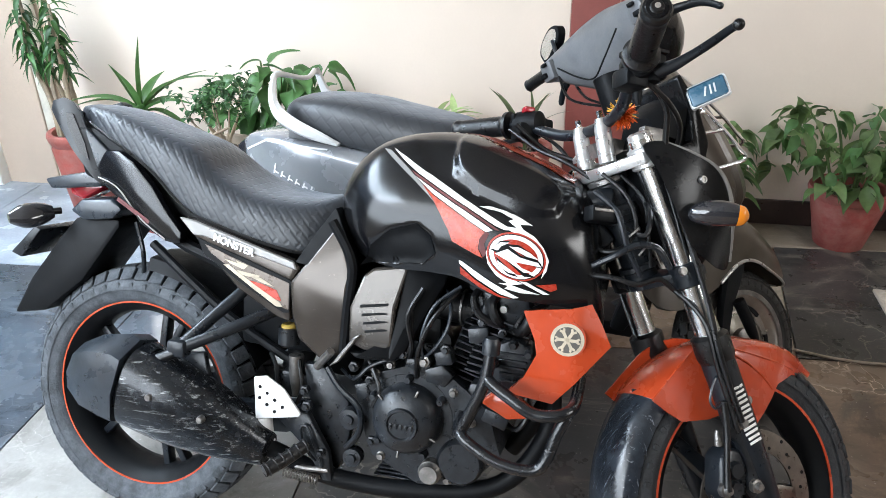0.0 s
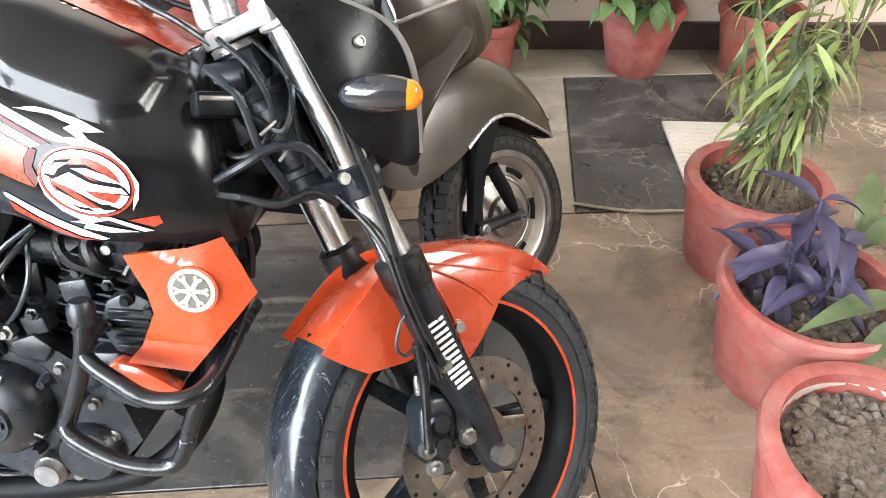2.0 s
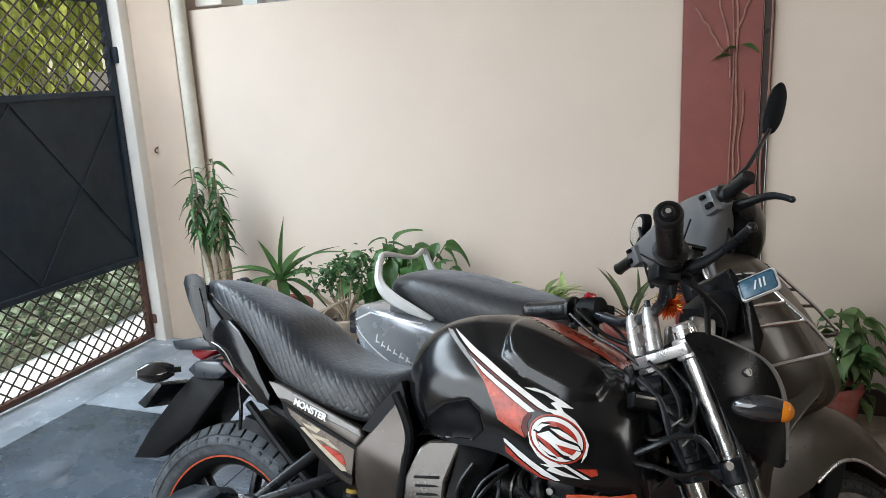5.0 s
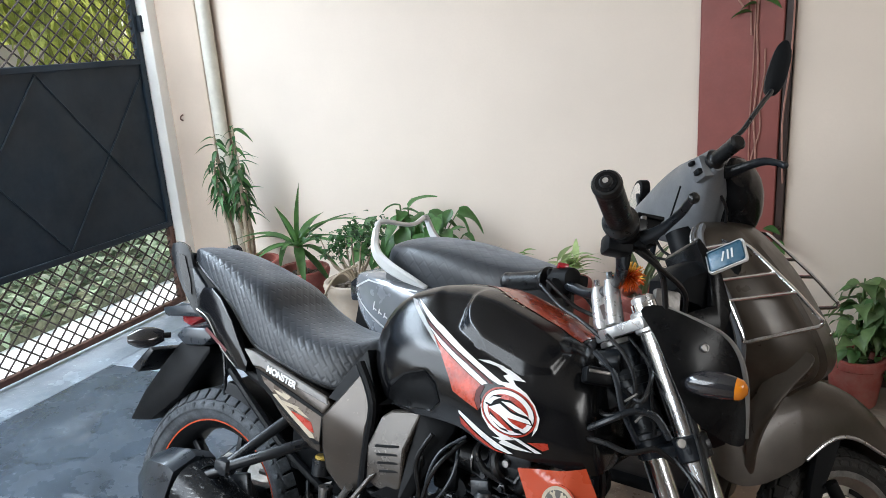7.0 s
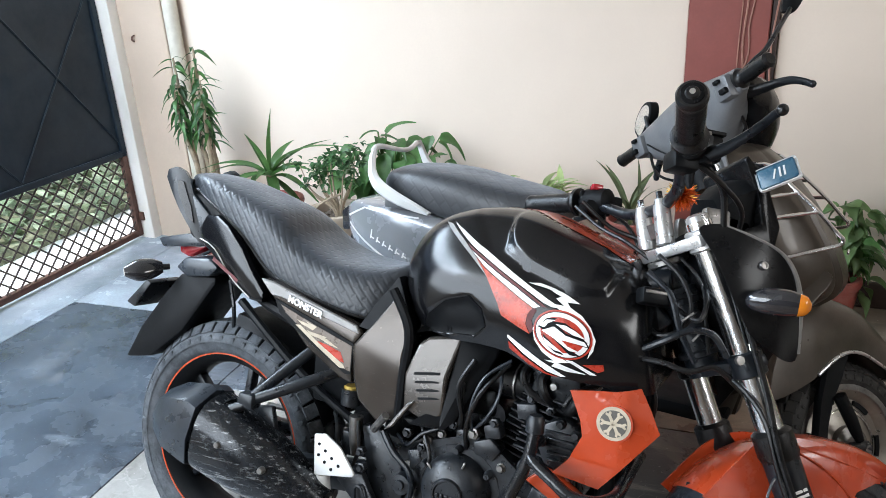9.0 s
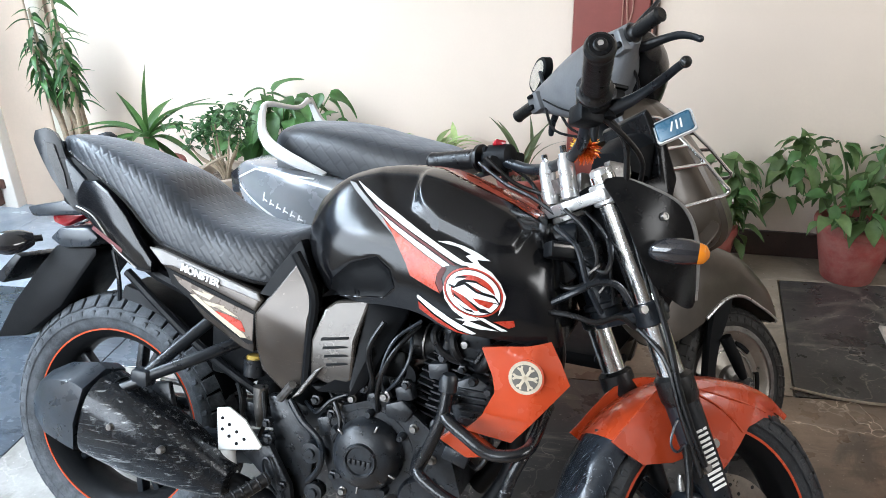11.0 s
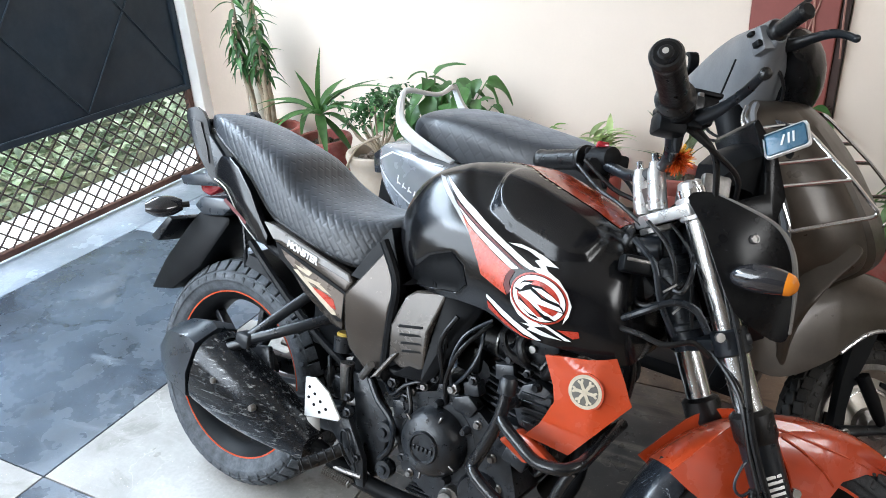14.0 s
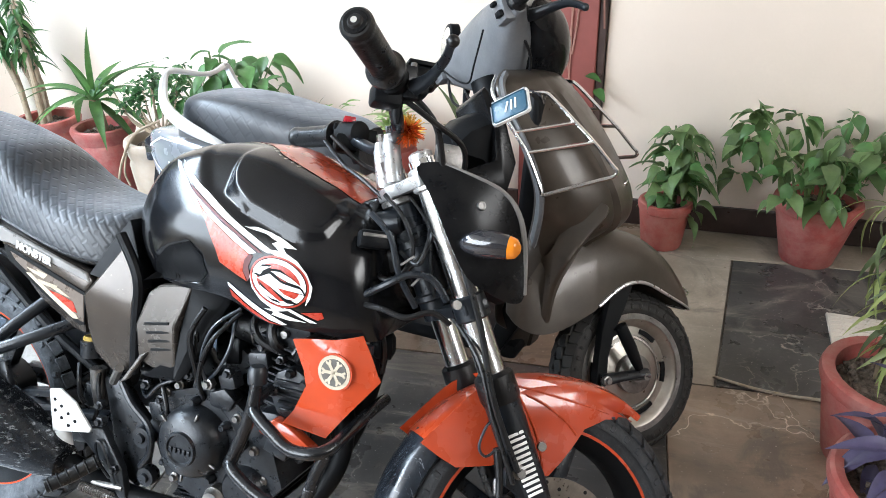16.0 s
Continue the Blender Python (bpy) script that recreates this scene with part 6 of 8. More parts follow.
    for pts in ([(0.8229, 0.7528), (0.8363, 0.7647), (0.8526, 0.7657), (0.8392, 0.7585), (0.8334, 0.7503)], [(0.8286, 0.7446), (0.8507, 0.7544), (0.8727, 0.7415), (0.9043, 0.7343), (0.9101, 0.7266), (0.8842, 0.7307), (0.8660, 0.7328), (0.8775, 0.7235), (0.9005, 0.7152), (0.8813, 0.7158), (0.8516, 0.7343)], [(0.8526, 0.7590), (0.8698, 0.7590), (0.8890, 0.7508), (0.9053, 0.7389), (0.8842, 0.7441), (0.8698, 0.7503)], [(0.8334, 0.7333), (0.8502, 0.7235), (0.8698, 0.7111), (0.8550, 0.7132), (0.8382, 0.7225)]):
        cx, cz = sum(p[0] for p in pts) / len(pts), sum(p[1] for p in pts) / len(pts)
        decal([(cx + (x - cx) * 1.10, cz + (z - cz) * 1.45) for x, z in pts], TANK, 0.0040, "roundel_shade", P_MATT, tank, s, 0.009)
        decal(pts, TANK, 0.0044, "roundel_stroke", P_WHITE, tank, s, 0.009)
bm = B()
for a, b in zip(range(24), range(1, 25)):
    row = []
    for i in (a, b):
        x = 0.60 + 0.345 * i / 24
        for k in range(9):
            y0 = float(np.interp(x, (0.60, 0.66, 0.722, 0.78, 0.87, 0.945), (0.05, 0.03, -0.010, -0.060, -0.072, -0.064)))
            y1 = 0.085 + 0.060 * min(1.0, i / 16)
            y = y0 + (y1 - y0) * k / 8
            hit, nrm, _, _ = TANK.ray_cast(Vector((x, y, 1.3)), Vector((0, 0, -1)), 1.0)
            row.append(bm.verts.new((hit if hit is not None else Vector((x, y, 0.85))) + Vector((0, 0, 0.0014))))
    for k in range(8):
        bm.faces.new((row[k], row[k + 9], row[k + 10], row[k + 1]))
bmesh.ops.remove_doubles(bm, verts=bm.verts[:], dist=0.0003)
bmesh.ops.recalc_face_normals(bm, faces=bm.faces[:])
bp("tank_band", bm, P_ORANGE, "orange band along the tank top", tank)
for k in range(14):
    x = 0.625 + 0.0145 * k + (0.008 if k > 5 else 0)
    y = float(np.interp(x, (0.60, 0.66, 0.722, 0.78, 0.87), (0.05, 0.03, -0.010, -0.060, -0.072))) - 0.006
    hit, nrm, _, _ = TANK.ray_cast(Vector((x, y, 1.3)), Vector((0, 0, -1)), 1.0)
    if hit is not None:
        bp("band_mark", box((0, 0, 0), (0.0050, 0.0045 + 0.0025 * (k % 2), 0.0008), 0.0002, m=Matrix.Translation(hit + nrm * 0.0006) @ nrm.to_track_quat("Z", "X").to_matrix().to_4x4()), P_CREAM, "", tank)
bp("tank_bolt", lathe([(0, -0.004), (0.006, -0.004), (0.009, 0.0), (0.009, 0.005), (0, 0.005)], 12, Matrix.Translation((0.925, -0.090, 0.862)) @ AX_Y.inverted()), P_STEEL, "", tank)
bp("steering_lock", tube([(0.925, -0.045, 0.822), (0.945, -0.045, 0.826), (1.015, -0.04, 0.846), (1.02, -0.04, 0.847)], [0.022, 0.024, 0.024, 0.020], 18, smooth=False), P_SATIN, "black steering lock barrel")
bp("headstock_bracket", prism([(0.93, 0.79), (1.00, 0.80), (1.03, 0.77), (1.00, 0.745), (0.93, 0.75)], -0.06, 0.02, 0.008, 2), P_ENGINE)
for pts, r in (([(0.985, -0.07, 0.775), (1.01, -0.10, 0.755), (1.045, -0.10, 0.765), (1.07, -0.07, 0.80)], 0.0045), ([(0.95, -0.09, 0.74), (0.97, -0.11, 0.70), (0.975, -0.11, 0.66)], 0.006), ([(0.99, -0.06, 0.71), (1.005, -0.085, 0.68), (1.02, -0.09, 0.63), (1.015, -0.08, 0.58)], 0.006), ([(0.965, -0.08, 0.73), (0.985, -0.10, 0.71), (1.0, -0.09, 0.735)], 0.0035)):
    bp("wiring_loom", tube(pts, r, 8, 6), P_RUBBER)
for k in range(6):
    bp("wire_connector", box((0.975 + 0.012 * (k % 3), -0.10 - 0.004 * (k % 2), 0.735 - 0.022 * k), (0.014, 0.016, 0.018), 0.003, m=Matrix.Translation((0, 0, 0))), P_GREY if k % 3 else P_STEEL)
bp("horn", lathe([(0, -0.02), (0.022, -0.02), (0.028, -0.012), (0.028, 0.012), (0.015, 0.02), (0, 0.02)], 24, Matrix.Translation((0.99, -0.02, 0.61)) @ Matrix.Rotation(0.5, 4, "Z") @ AX_X), P_MATT, "round horn")

# seat
SE = [(-0.165, 0.953, 0.925, 0.045), (-0.12, 0.957, 0.912, 0.075), (-0.05, 0.948, 0.882, 0.098), (0.02, 0.930, 0.850, 0.112), (0.08, 0.912, 0.815, 0.122), (0.135, 0.894, 0.770, 0.130), (0.175, 0.870, 0.745, 0.136), (0.22, 0.838, 0.732, 0.141),
      (0.29, 0.808, 0.715, 0.147), (0.36, 0.797, 0.700, 0.150), (0.42, 0.797, 0.690, 0.143), (0.465, 0.806, 0.695, 0.125), (0.50, 0.822, 0.72, 0.095)]
SS = spline([(0, 0.0), (0.45, 0.015), (0.78, 0.10), (0.93, 0.30), (0.985, 0.60), (1.0, 0.92), (0.96, 1.0)], 3)
rings = []
for x, zt, zb, w in spline(SE, 4):
    half = [(w * a, zt - (zt - zb) * b) for a, b in SS]
    rings.append([(x, -y, z) for y, z in half] + [(x, y, z) for y, z in half[:0:-1]])
plan_uv(bp("seat", loft(rings), P_SEAT, "quilted black vinyl seat with a sheen tinted blue for sky reflection"), len(rings[0]))
for s in (-1, 1):
    bp("seat_welt", tube([(x, s * (w * 0.995), zb + 0.004) for x, zt, zb, w in SE[1:]], 0.004, 6, 4), P_RUBBER)

# tail
for s in (-1, 1):
    bm = prism([(-0.02, 0.862), (0.02, 0.842), (0.073, 0.793), (0.110, 0.745), (0.150, 0.705), (0.150, 0.678), (0.108, 0.679), (0.038, 0.709), (-0.012, 0.770), (-0.062, 0.780), (-0.088, 0.820), (-0.06, 0.86)], s * 0.088, s * 0.116, 0.008, 2)
    for v in bm.verts:
        v.co.y += s * 0.14 * (v.co.x - 0.03)
    tp = bp("tail_panel", bm, P_BLACK, "gloss black tail side panel")
    bp("tail_script", prism([(-0.011, 0.764), (0.066, 0.720), (0.063, 0.712), (-0.016, 0.756)], s * 0.1195, s * 0.121, 0), P_DULL, "", tp).matrix_local = Matrix.Identity(4)
    bp("tail_edge", tube([(-0.075, s * 0.103, 0.80), (-0.02, s * 0.112, 0.782), (0.045, s * 0.121, 0.722), (0.11, s * 0.130, 0.686)], 0.0016, 6, 5), P_ALU, "", tp)
    bm = sheet([(-0.165, 0.966), (-0.143, 0.958), (-0.130, 0.940), (-0.113, 0.900), (-0.092, 0.862), (-0.080, 0.816), (-0.070, 0.782), (-0.086, 0.792), (-0.142, 0.857), (-0.178, 0.905), (-0.200, 0.938), (-0.192, 0.958)], lambda x, z, s=s: s * (0.104 + 0.02 * (0.90 - z) - 6.0 * (x + 0.15 - 0.35 * (0.88 - z)) ** 2), 0.012, 0.016)
    gr = bp("grab_rail", bm, P_SATIN, "black blade-like grab rail beside the tail")
    bp("rail_slot", sheet([(-0.155, 0.935), (-0.140, 0.932), (-0.112, 0.872), (-0.100, 0.835), (-0.120, 0.850), (-0.150, 0.905)], lambda x, z, s=s: s * (0.1085 + 0.02 * (0.90 - z) - 6.0 * (x + 0.15 - 0.35 * (0.88 - z)) ** 2), 0.014, 0.004), P_BLACK, "", gr)
    bp("tail_wedge", prism([(-0.155, 0.905), (-0.115, 0.905), (-0.055, 0.855), (-0.075, 0.80), (-0.105, 0.80), (-0.135, 0.85)], s * 0.070, s * 0.094, 0.006, 2), P_GREY)
bp("tail_bridge", tube([(-0.150, -0.095, 0.93), (-0.165, 0, 0.925), (-0.150, 0.095, 0.93)], 0.012, 12, 4), P_MATT)
bp("seat_pan", prism([(-0.16, 0.93), (-0.05, 0.885), (0.08, 0.81), (0.16, 0.74), (0.45, 0.69), (0.45, 0.64), (0.15, 0.67), (0.0, 0.75), (-0.13, 0.80)], -0.085, 0.085, 0.01, 2), P_MATT)
bp("tail_lamp", prism([(-0.215, 0.772), (-0.15, 0.785), (-0.12, 0.77), (-0.18, 0.735), (-0.215, 0.745)], -0.032, 0.032, 0.010, 2), P_TAIL, "red tail lamp lens")
bp("tail_lamp_hood", prism([(-0.245, 0.782), (-0.125, 0.808), (-0.085, 0.793), (-0.095, 0.776), (-0.228, 0.760)], -0.075, 0.075, 0.006, 2), P_GREY, "dusty grey-black tail lamp hood")
bp("plate_hanger_cap", prism([(-0.17, 0.717), (-0.139, 0.745), (-0.057, 0.753), (-0.031, 0.73), (-0.058, 0.707), (-0.132, 0.697)], -0.085, 0.085, 0.008, 2), P_GREY)
bm = prism([(-0.165, 0.700), (-0.051, 0.706), (-0.050, 0.688), (-0.151, 0.554), (-0.256, 0.469), (-0.346, 0.452), (-0.294, 0.544), (-0.212, 0.648)], -0.07, 0.07, 0.008, 2)
bp("rear_mudguard", bm, P_MATT, "long black rear mudguard")
bp("number_plate_holder", prism([(-0.330, 0.605), (-0.262, 0.672), (-0.245, 0.665), (-0.30, 0.595)], -0.09, 0.09, 0.004, 2), P_SATIN, "dark number plate holder")
for s in (-1, 1):
    bp("rear_indicator_stalk", tube([(-0.205, s * 0.07, 0.712), (-0.222, s * 0.10, 0.708)], 0.008, 10, smooth=False), P_RUBBER)
    ind = bp("rear_indicator", tube([(-0.212, s * 0.085, 0.710), (-0.228, s * 0.105, 0.706), (-0.246, s * 0.135, 0.700), (-0.262, s * 0.160, 0.697)], [0.010, 0.018, 0.019, 0.008], 14, 4, flat=1.5), P_SMOKE, "smoked rear indicator")

# side panels
SIDE = [(0.166, 0.742), (0.202, 0.738), (0.424, 0.678), (0.437, 0.663), (0.420, 0.64), (0.419, 0.555), (0.391, 0.560), (0.301, 0.608), (0.212, 0.693)]
for s in (-1, 1):
    bm = prism(SIDE, s * 0.130, s * 0.160, 0.006, 2)
    sp = bp("side_panel", bm, P_BRONZE, "grey-brown metallic side panel with a red and white graphic")
    bp("panel_lip", prism([(0.166, 0.742), (0.202, 0.738), (0.424, 0.678), (0.431, 0.661), (0.33, 0.685), (0.225, 0.708), (0.200, 0.708)], s * 0.155, s * 0.1625, 0.002, 1), P_LIP, "silver top band", sp)
    bp("graphic_edge", prism([(0.2096, 0.7036), (0.220, 0.7012), (0.3267, 0.6701), (0.4205, 0.640), (0.4185, 0.574), (0.405, 0.572), (0.3985, 0.575), (0.3091, 0.6215), (0.2244, 0.672)], s * 0.160, s * 0.1626, 0.0006, 1), P_MATT, "black graphic outline", sp)
    bp("graphic_field", prism([(0.2279, 0.6928), (0.3244, 0.6615), (0.4172, 0.6340), (0.4172, 0.5800), (0.4042, 0.5826), (0.3151, 0.6318), (0.2411, 0.6768)], s * 0.1622, s * 0.1634, 0.0004, 1), P_FIELD, "", sp)
    bp("graphic_red", prism([(0.329, 0.630), (0.3593, 0.6255), (0.3907, 0.6167), (0.4013, 0.5961), (0.3789, 0.599), (0.3535, 0.6121)], s * 0.1632, s * 0.1642, 0.0003, 1), P_RED, "red graphic", sp)
    for pts in ([(0.2712, 0.6557), (0.2827, 0.657), (0.3406, 0.6233), (0.399, 0.5924), (0.4042, 0.5846), (0.3906, 0.5842), (0.3345, 0.6167)], [(0.2735, 0.6676), (0.3042, 0.6618), (0.299, 0.667), (0.327, 0.6598), (0.3171, 0.6506), (0.2864, 0.6598)], [(0.302, 0.6477), (0.3525, 0.642), (0.3478, 0.6346), (0.3123, 0.6396)], [(0.325, 0.6399), (0.3552, 0.6378), (0.3855, 0.623), (0.363, 0.6272)]):
        bp("graphic_stroke", prism(pts, s * 0.1636, s * 0.1648, 0), P_CREAM, "", sp)
    cov = [(0.420, 0.637), (0.452, 0.683), (0.497, 0.752), (0.522, 0.722), (0.545, 0.668), (0.536, 0.583), (0.528, 0.500), (0.483, 0.484), (0.436, 0.523), (0.423, 0.568)]
    bm = prism(cov, s * 0.125, s * 0.168, 0.006, 2)
    bmesh.ops.bisect_plane(bm, geom=bm.verts[:] + bm.edges[:] + bm.faces[:], plane_co=(0, 0, 0.640), plane_no=(0, 0, 1))
    for v in bm.verts:
        if abs(v.co.y) > 0.15:
            v.co.y -= s * (0.30 * max(0.0, v.co.z - 0.640) + 0.10 * max(0.0, 0.640 - v.co.z))
    sc = bp("side_cover", bm, P_BRONZE, "grey-brown metallic side cover with a worn sheen", angle=12)
    bm = prism([(0.425, 0.676), (0.460, 0.738), (0.493, 0.788), (0.530, 0.725), (0.548, 0.664)], s * 0.125, s * 0.158, 0.001, 1)
    for v in bm.verts:
        v.co.y -= s * 0.30 * max(0.0, v.co.z - 0.672)
    bp("cover_cap", bm, P_MATT, "black upper corner of the side cover", sc)
    scoop = [(0.571, 0.668), (0.587, 0.682), (0.655, 0.693), (0.642, 0.615), (0.634, 0.535), (0.622, 0.522), (0.579, 0.517), (0.545, 0.530), (0.549, 0.603)]
    bm = prism(scoop, s * 0.130, s * 0.176, 0.005, 2)
    bmesh.ops.bisect_plane(bm, geom=bm.verts[:] + bm.edges[:] + bm.faces[:], plane_co=(0, 0, 0.632), plane_no=(0.15, 0, 1))
    for v in bm.verts:
        k = v.co.z - 0.632 + 0.15 * (v.co.x - 0.60)
        if abs(v.co.y) > 0.15:
            v.co.y -= s * (0.55 * max(0.0, k) + 0.16 * max(0.0, -k))
    sh = bp("air_scoop", bm, P_SILVER, "dull silver air scoop with four slots", angle=12)
    bm = prism([(0.652, 0.703), (0.728, 0.706), (0.724, 0.660), (0.690, 0.590), (0.662, 0.525), (0.640, 0.505), (0.565, 0.500), (0.545, 0.513), (0.628, 0.517), (0.642, 0.60)], s * 0.11, s * 0.164, 0.008, 2)
    for v in bm.verts:
        if abs(v.co.y) > 0.13:
            v.co.y -= s * (0.45 * max(0.0, v.co.x - 0.650) + 0.50 * max(0.0, v.co.z - 0.65))
    bp("scoop_back", bm, P_MATT, "black scoop surround", sh)
    for k in range(4):
        z = 0.612 - 0.017 * k
        bp("scoop_slot", prism([(0.572 + 0.003 * k, z), (0.628, z + 0.010), (0.628, z + 0.005), (0.572 + 0.003 * k, z - 0.005)], s * 0.160, s * (0.1778 - 0.16 * (0.632 - z)), 0.0006, 1), P_MATT, "", sh)
    bp("panel_gap", tube([(0.50, s * 0.155, 0.765), (0.545, s * 0.160, 0.69), (0.540, s * 0.158, 0.60), (0.535, s * 0.155, 0.50)], 0.010, 8, 5), P_MATT)

# block letters on the side panel
cu = bpy.data.curves.new("letters", "FONT")
cu.body, cu.size, cu.extrude, cu.offset = "MONSTER", 0.0205, 0.0006, 0.0009
tmp_ob = new("letters", cu)
bpy.context.view_layer.update()
me = bpy.data.meshes.new_from_object(tmp_ob.evaluated_get(bpy.context.evaluated_depsgraph_get()))
bpy.data.objects.remove(tmp_ob)
me.materials.append(P_WHITE)
ltr = new("sticker_letters", me)
ltr.parent = bike
ltr["label"] = "white block-letter sticker"
ltr.matrix_local = Matrix.Translation((0.247, -0.1662, 0.7035)) @ Matrix.Rotation(radians(14.5), 4, "Y") @ Matrix.Rotation(radians(90), 4, "X")

# frame, engine and lower parts
bp("main_frame", tube([(0.98, 0, 0.80), (0.90, 0, 0.70), (0.70, 0, 0.66), (0.52, 0, 0.60), (0.47, 0, 0.42)], 0.045, 12, 5), P_MATT)
bp("down_tube", tube([(0.985, 0, 0.72), (0.97, 0, 0.58), (0.93, 0, 0.42), (0.86, 0, 0.30)], 0.020, 12, 5), P_MATT)
for s in (-1, 1):
    bp("frame_plate", prism([(0.442, 0.467), (0.486, 0.470), (0.519, 0.425), (0.545, 0.40), (0.552, 0.344), (0.545, 0.291), (0.528, 0.249), (0.476, 0.276), (0.462, 0.373)], s * 0.115, s * 0.14, 0.006, 2), P_ENGINE, "black frame plate by the footrest")
    bp("seat_rail", tube([(-0.10, s * 0.06, 0.80), (0.15, s * 0.10, 0.67), (0.45, s * 0.11, 0.60)], 0.014, 8, 4), P_MATT)
    bp("rail_stay", tube([(0.05, s * 0.085, 0.665), (0.25, s * 0.10, 0.53), (0.46, s * 0.11, 0.43)], 0.010, 8, 4), P_MATT)
bp("gear_rod", tube([(0.500, -0.150, 0.470), (0.53, -0.156, 0.435), (0.575, -0.16, 0.40), (0.578, -0.16, 0.35), (0.55, -0.155, 0.31)], 0.0065, 8, 5), P_SATIN)
bp("frame_pin", tube([(0.478, -0.150, 0.468), (0.517, -0.175, 0.512)], 0.0085, 8, smooth=False), P_STEEL)
for x, z, r in ((0.555, 0.372, 0.022), (0.565, 0.292, 0.020)):
    bp("pivot_bolt", lathe([(0, -0.012), (r * 0.45, -0.012), (r * 0.5, -0.006), (r * 0.95, -0.005), (r, 0.0), (r, 0.016), (0, 0.016)], 20, Matrix.Translation((x, -0.155, z)) @ AX_Y.inverted()), P_ENGINE)
bp("crankcase", loft([[(x, y * w, z) for (x, z) in ((0.60, 0.30), (0.56, 0.40), (0.60, 0.47), (0.68, 0.50), (0.76, 0.48), (0.83, 0.43), (0.86, 0.34), (0.80, 0.27), (0.70, 0.255))] for y, w in ((-1, 0.140), (-0.9, 0.14), (0.9, 0.14), (1, 0.14))]), P_ENGINE, "dusty black engine case")
cc = bp("clutch_cover", lathe([(0, -0.030), (0.026, -0.030), (0.028, -0.034), (0.032, -0.034), (0.034, -0.028), (0.055, -0.022), (0.064, -0.012), (0.070, 0.004), (0.072, 0.030), (0, 0.030)], 48, Matrix.Translation((0.673, -0.160, 0.392)) @ AX_Y.inverted() @ Matrix.Identity(4)), P_ENGINE, "round dusty clutch cover")
for k in range(5):
    bp("cover_mark", box((0.653 + 0.010 * k, -0.1920, 0.389), (0.006, 0.003, 0.010), 0.0006), P_ENGINE, "", cc)
for a in (0.6, 1.6, 2.7, 3.9, 5.2):
    bp("cover_bolt", lathe([(0, -0.01), (0.006, -0.01), (0.007, -0.004), (0.009, 0), (0.009, 0.03), (0, 0.03)], 10, Matrix.Translation((0.673 + 0.079 * math.cos(a), -0.150, 0.392 + 0.079 * math.sin(a))) @ AX_Y.inverted()), P_ENGINE, "", cc)
for a in (1.2, 2.4, 4.6, 5.9):
    bp("cover_chip", box((0, 0, 0), (0.004, 0.006, 0.014), 0.001, m=Matrix.Translation((0.673 + 0.066 * math.cos(a), -0.1755, 0.392 + 0.066 * math.sin(a))) @ Matrix.Rotation(radians(90) - a, 4, "Y")), P_STEEL, "", cc)
for x, y, z in ((0.60, -0.142, 0.47), (0.63, -0.142, 0.492), (0.76, -0.142, 0.455), (0.80, -0.142, 0.40), (0.82, -0.142, 0.345), (0.76, -0.142, 0.275), (0.62, -0.142, 0.30)):
    bp("case_bolt", lathe([(0, -0.008), (0.006, -0.008), (0.007, -0.002), (0.0095, 0), (0.0095, 0.01), (0, 0.01)], 10, Matrix.Translation((x, y, z)) @ AX_Y.inverted()), P_STEEL)
bp("case_bracket", prism([(0.70, 0.495), (0.735, 0.51), (0.76, 0.49), (0.745, 0.465), (0.705, 0.47)], -0.15, -0.12, 0.005, 2), P_ENGINE)
bp("breather_hose", tube([(0.66, -0.13, 0.50), (0.675, -0.155, 0.54), (0.665, -0.16, 0.60), (0.69, -0.15, 0.655)], 0.0055, 8, 6), P_RUBBER)
bp("clutch_cable", tube([(0.70, -0.145, 0.50), (0.695, -0.165, 0.56), (0.715, -0.16, 0.625), (0.76, -0.14, 0.665)], 0.0035, 8, 6), P_GREY)
bp("small_lever", prism([(0.560, 0.545), (0.574, 0.552), (0.530, 0.490), (0.512, 0.480)], -0.172, -0.160, 0.002, 1), P_STEEL)
bp("cover_flange", lathe([(0, -0.004), (0.088, -0.004), (0.090, 0.0), (0.090, 0.022), (0, 0.022)], 40, Matrix.Translation((0.675, -0.137, 0.390)) @ AX_Y.inverted()), P_ENGINE)
bp("oil_filter_cover", lathe([(0, -0.014), (0.040, -0.014), (0.046, -0.006), (0.047, 0.02), (0, 0.02)], 32, Matrix.Translation((0.785, -0.145, 0.320)) @ AX_Y.inverted()), P_ENGINE, "round oil filter cover")
bp("oil_cap", lathe([(0, -0.012), (0.018, -0.012), (0.020, -0.004), (0.024, 0), (0.024, 0.02), (0, 0.02)], 18, Matrix.Translation((0.728, -0.16, 0.292)) @ AX_Y.inverted()), P_STEEL)
for k in range(5):
    bp("sump_fin", box((0.70, 0, 0.252 - 0.004 + 0.0085 * k), (0.20 - 0.01 * k, 0.24, 0.004), 0.001, seg=1), P_ENGINE)
# cylinder leans forward
CYL = Matrix.Translation((0.775, 0, 0.47)) @ Matrix.Rotation(radians(16), 4, "Y")
cyl = bp("cylinder", box((0, 0, 0.075), (0.105, 0.12, 0.17), 0.012), P_ENGINE, "finned engine cylinder")
cyl.matrix_local = CYL
for k in range(11):
    f = bp("cooling_fin", box((0.018, 0, 0.004 + 0.0135 * k), (0.125 - (0.018 if k > 8 else 0), 0.215, 0.0042), 0.0015, seg=1), P_ENGINE, "", cyl)
bp("cylinder_head", box((0.01, 0, 0.195), (0.15, 0.19, 0.055), 0.014), P_ENGINE, "cast cylinder head", cyl)
bp("cam_cover", box((0.02, -0.09, 0.165), (0.085, 0.055, 0.075), 0.014), P_ENGINE, "", cyl)
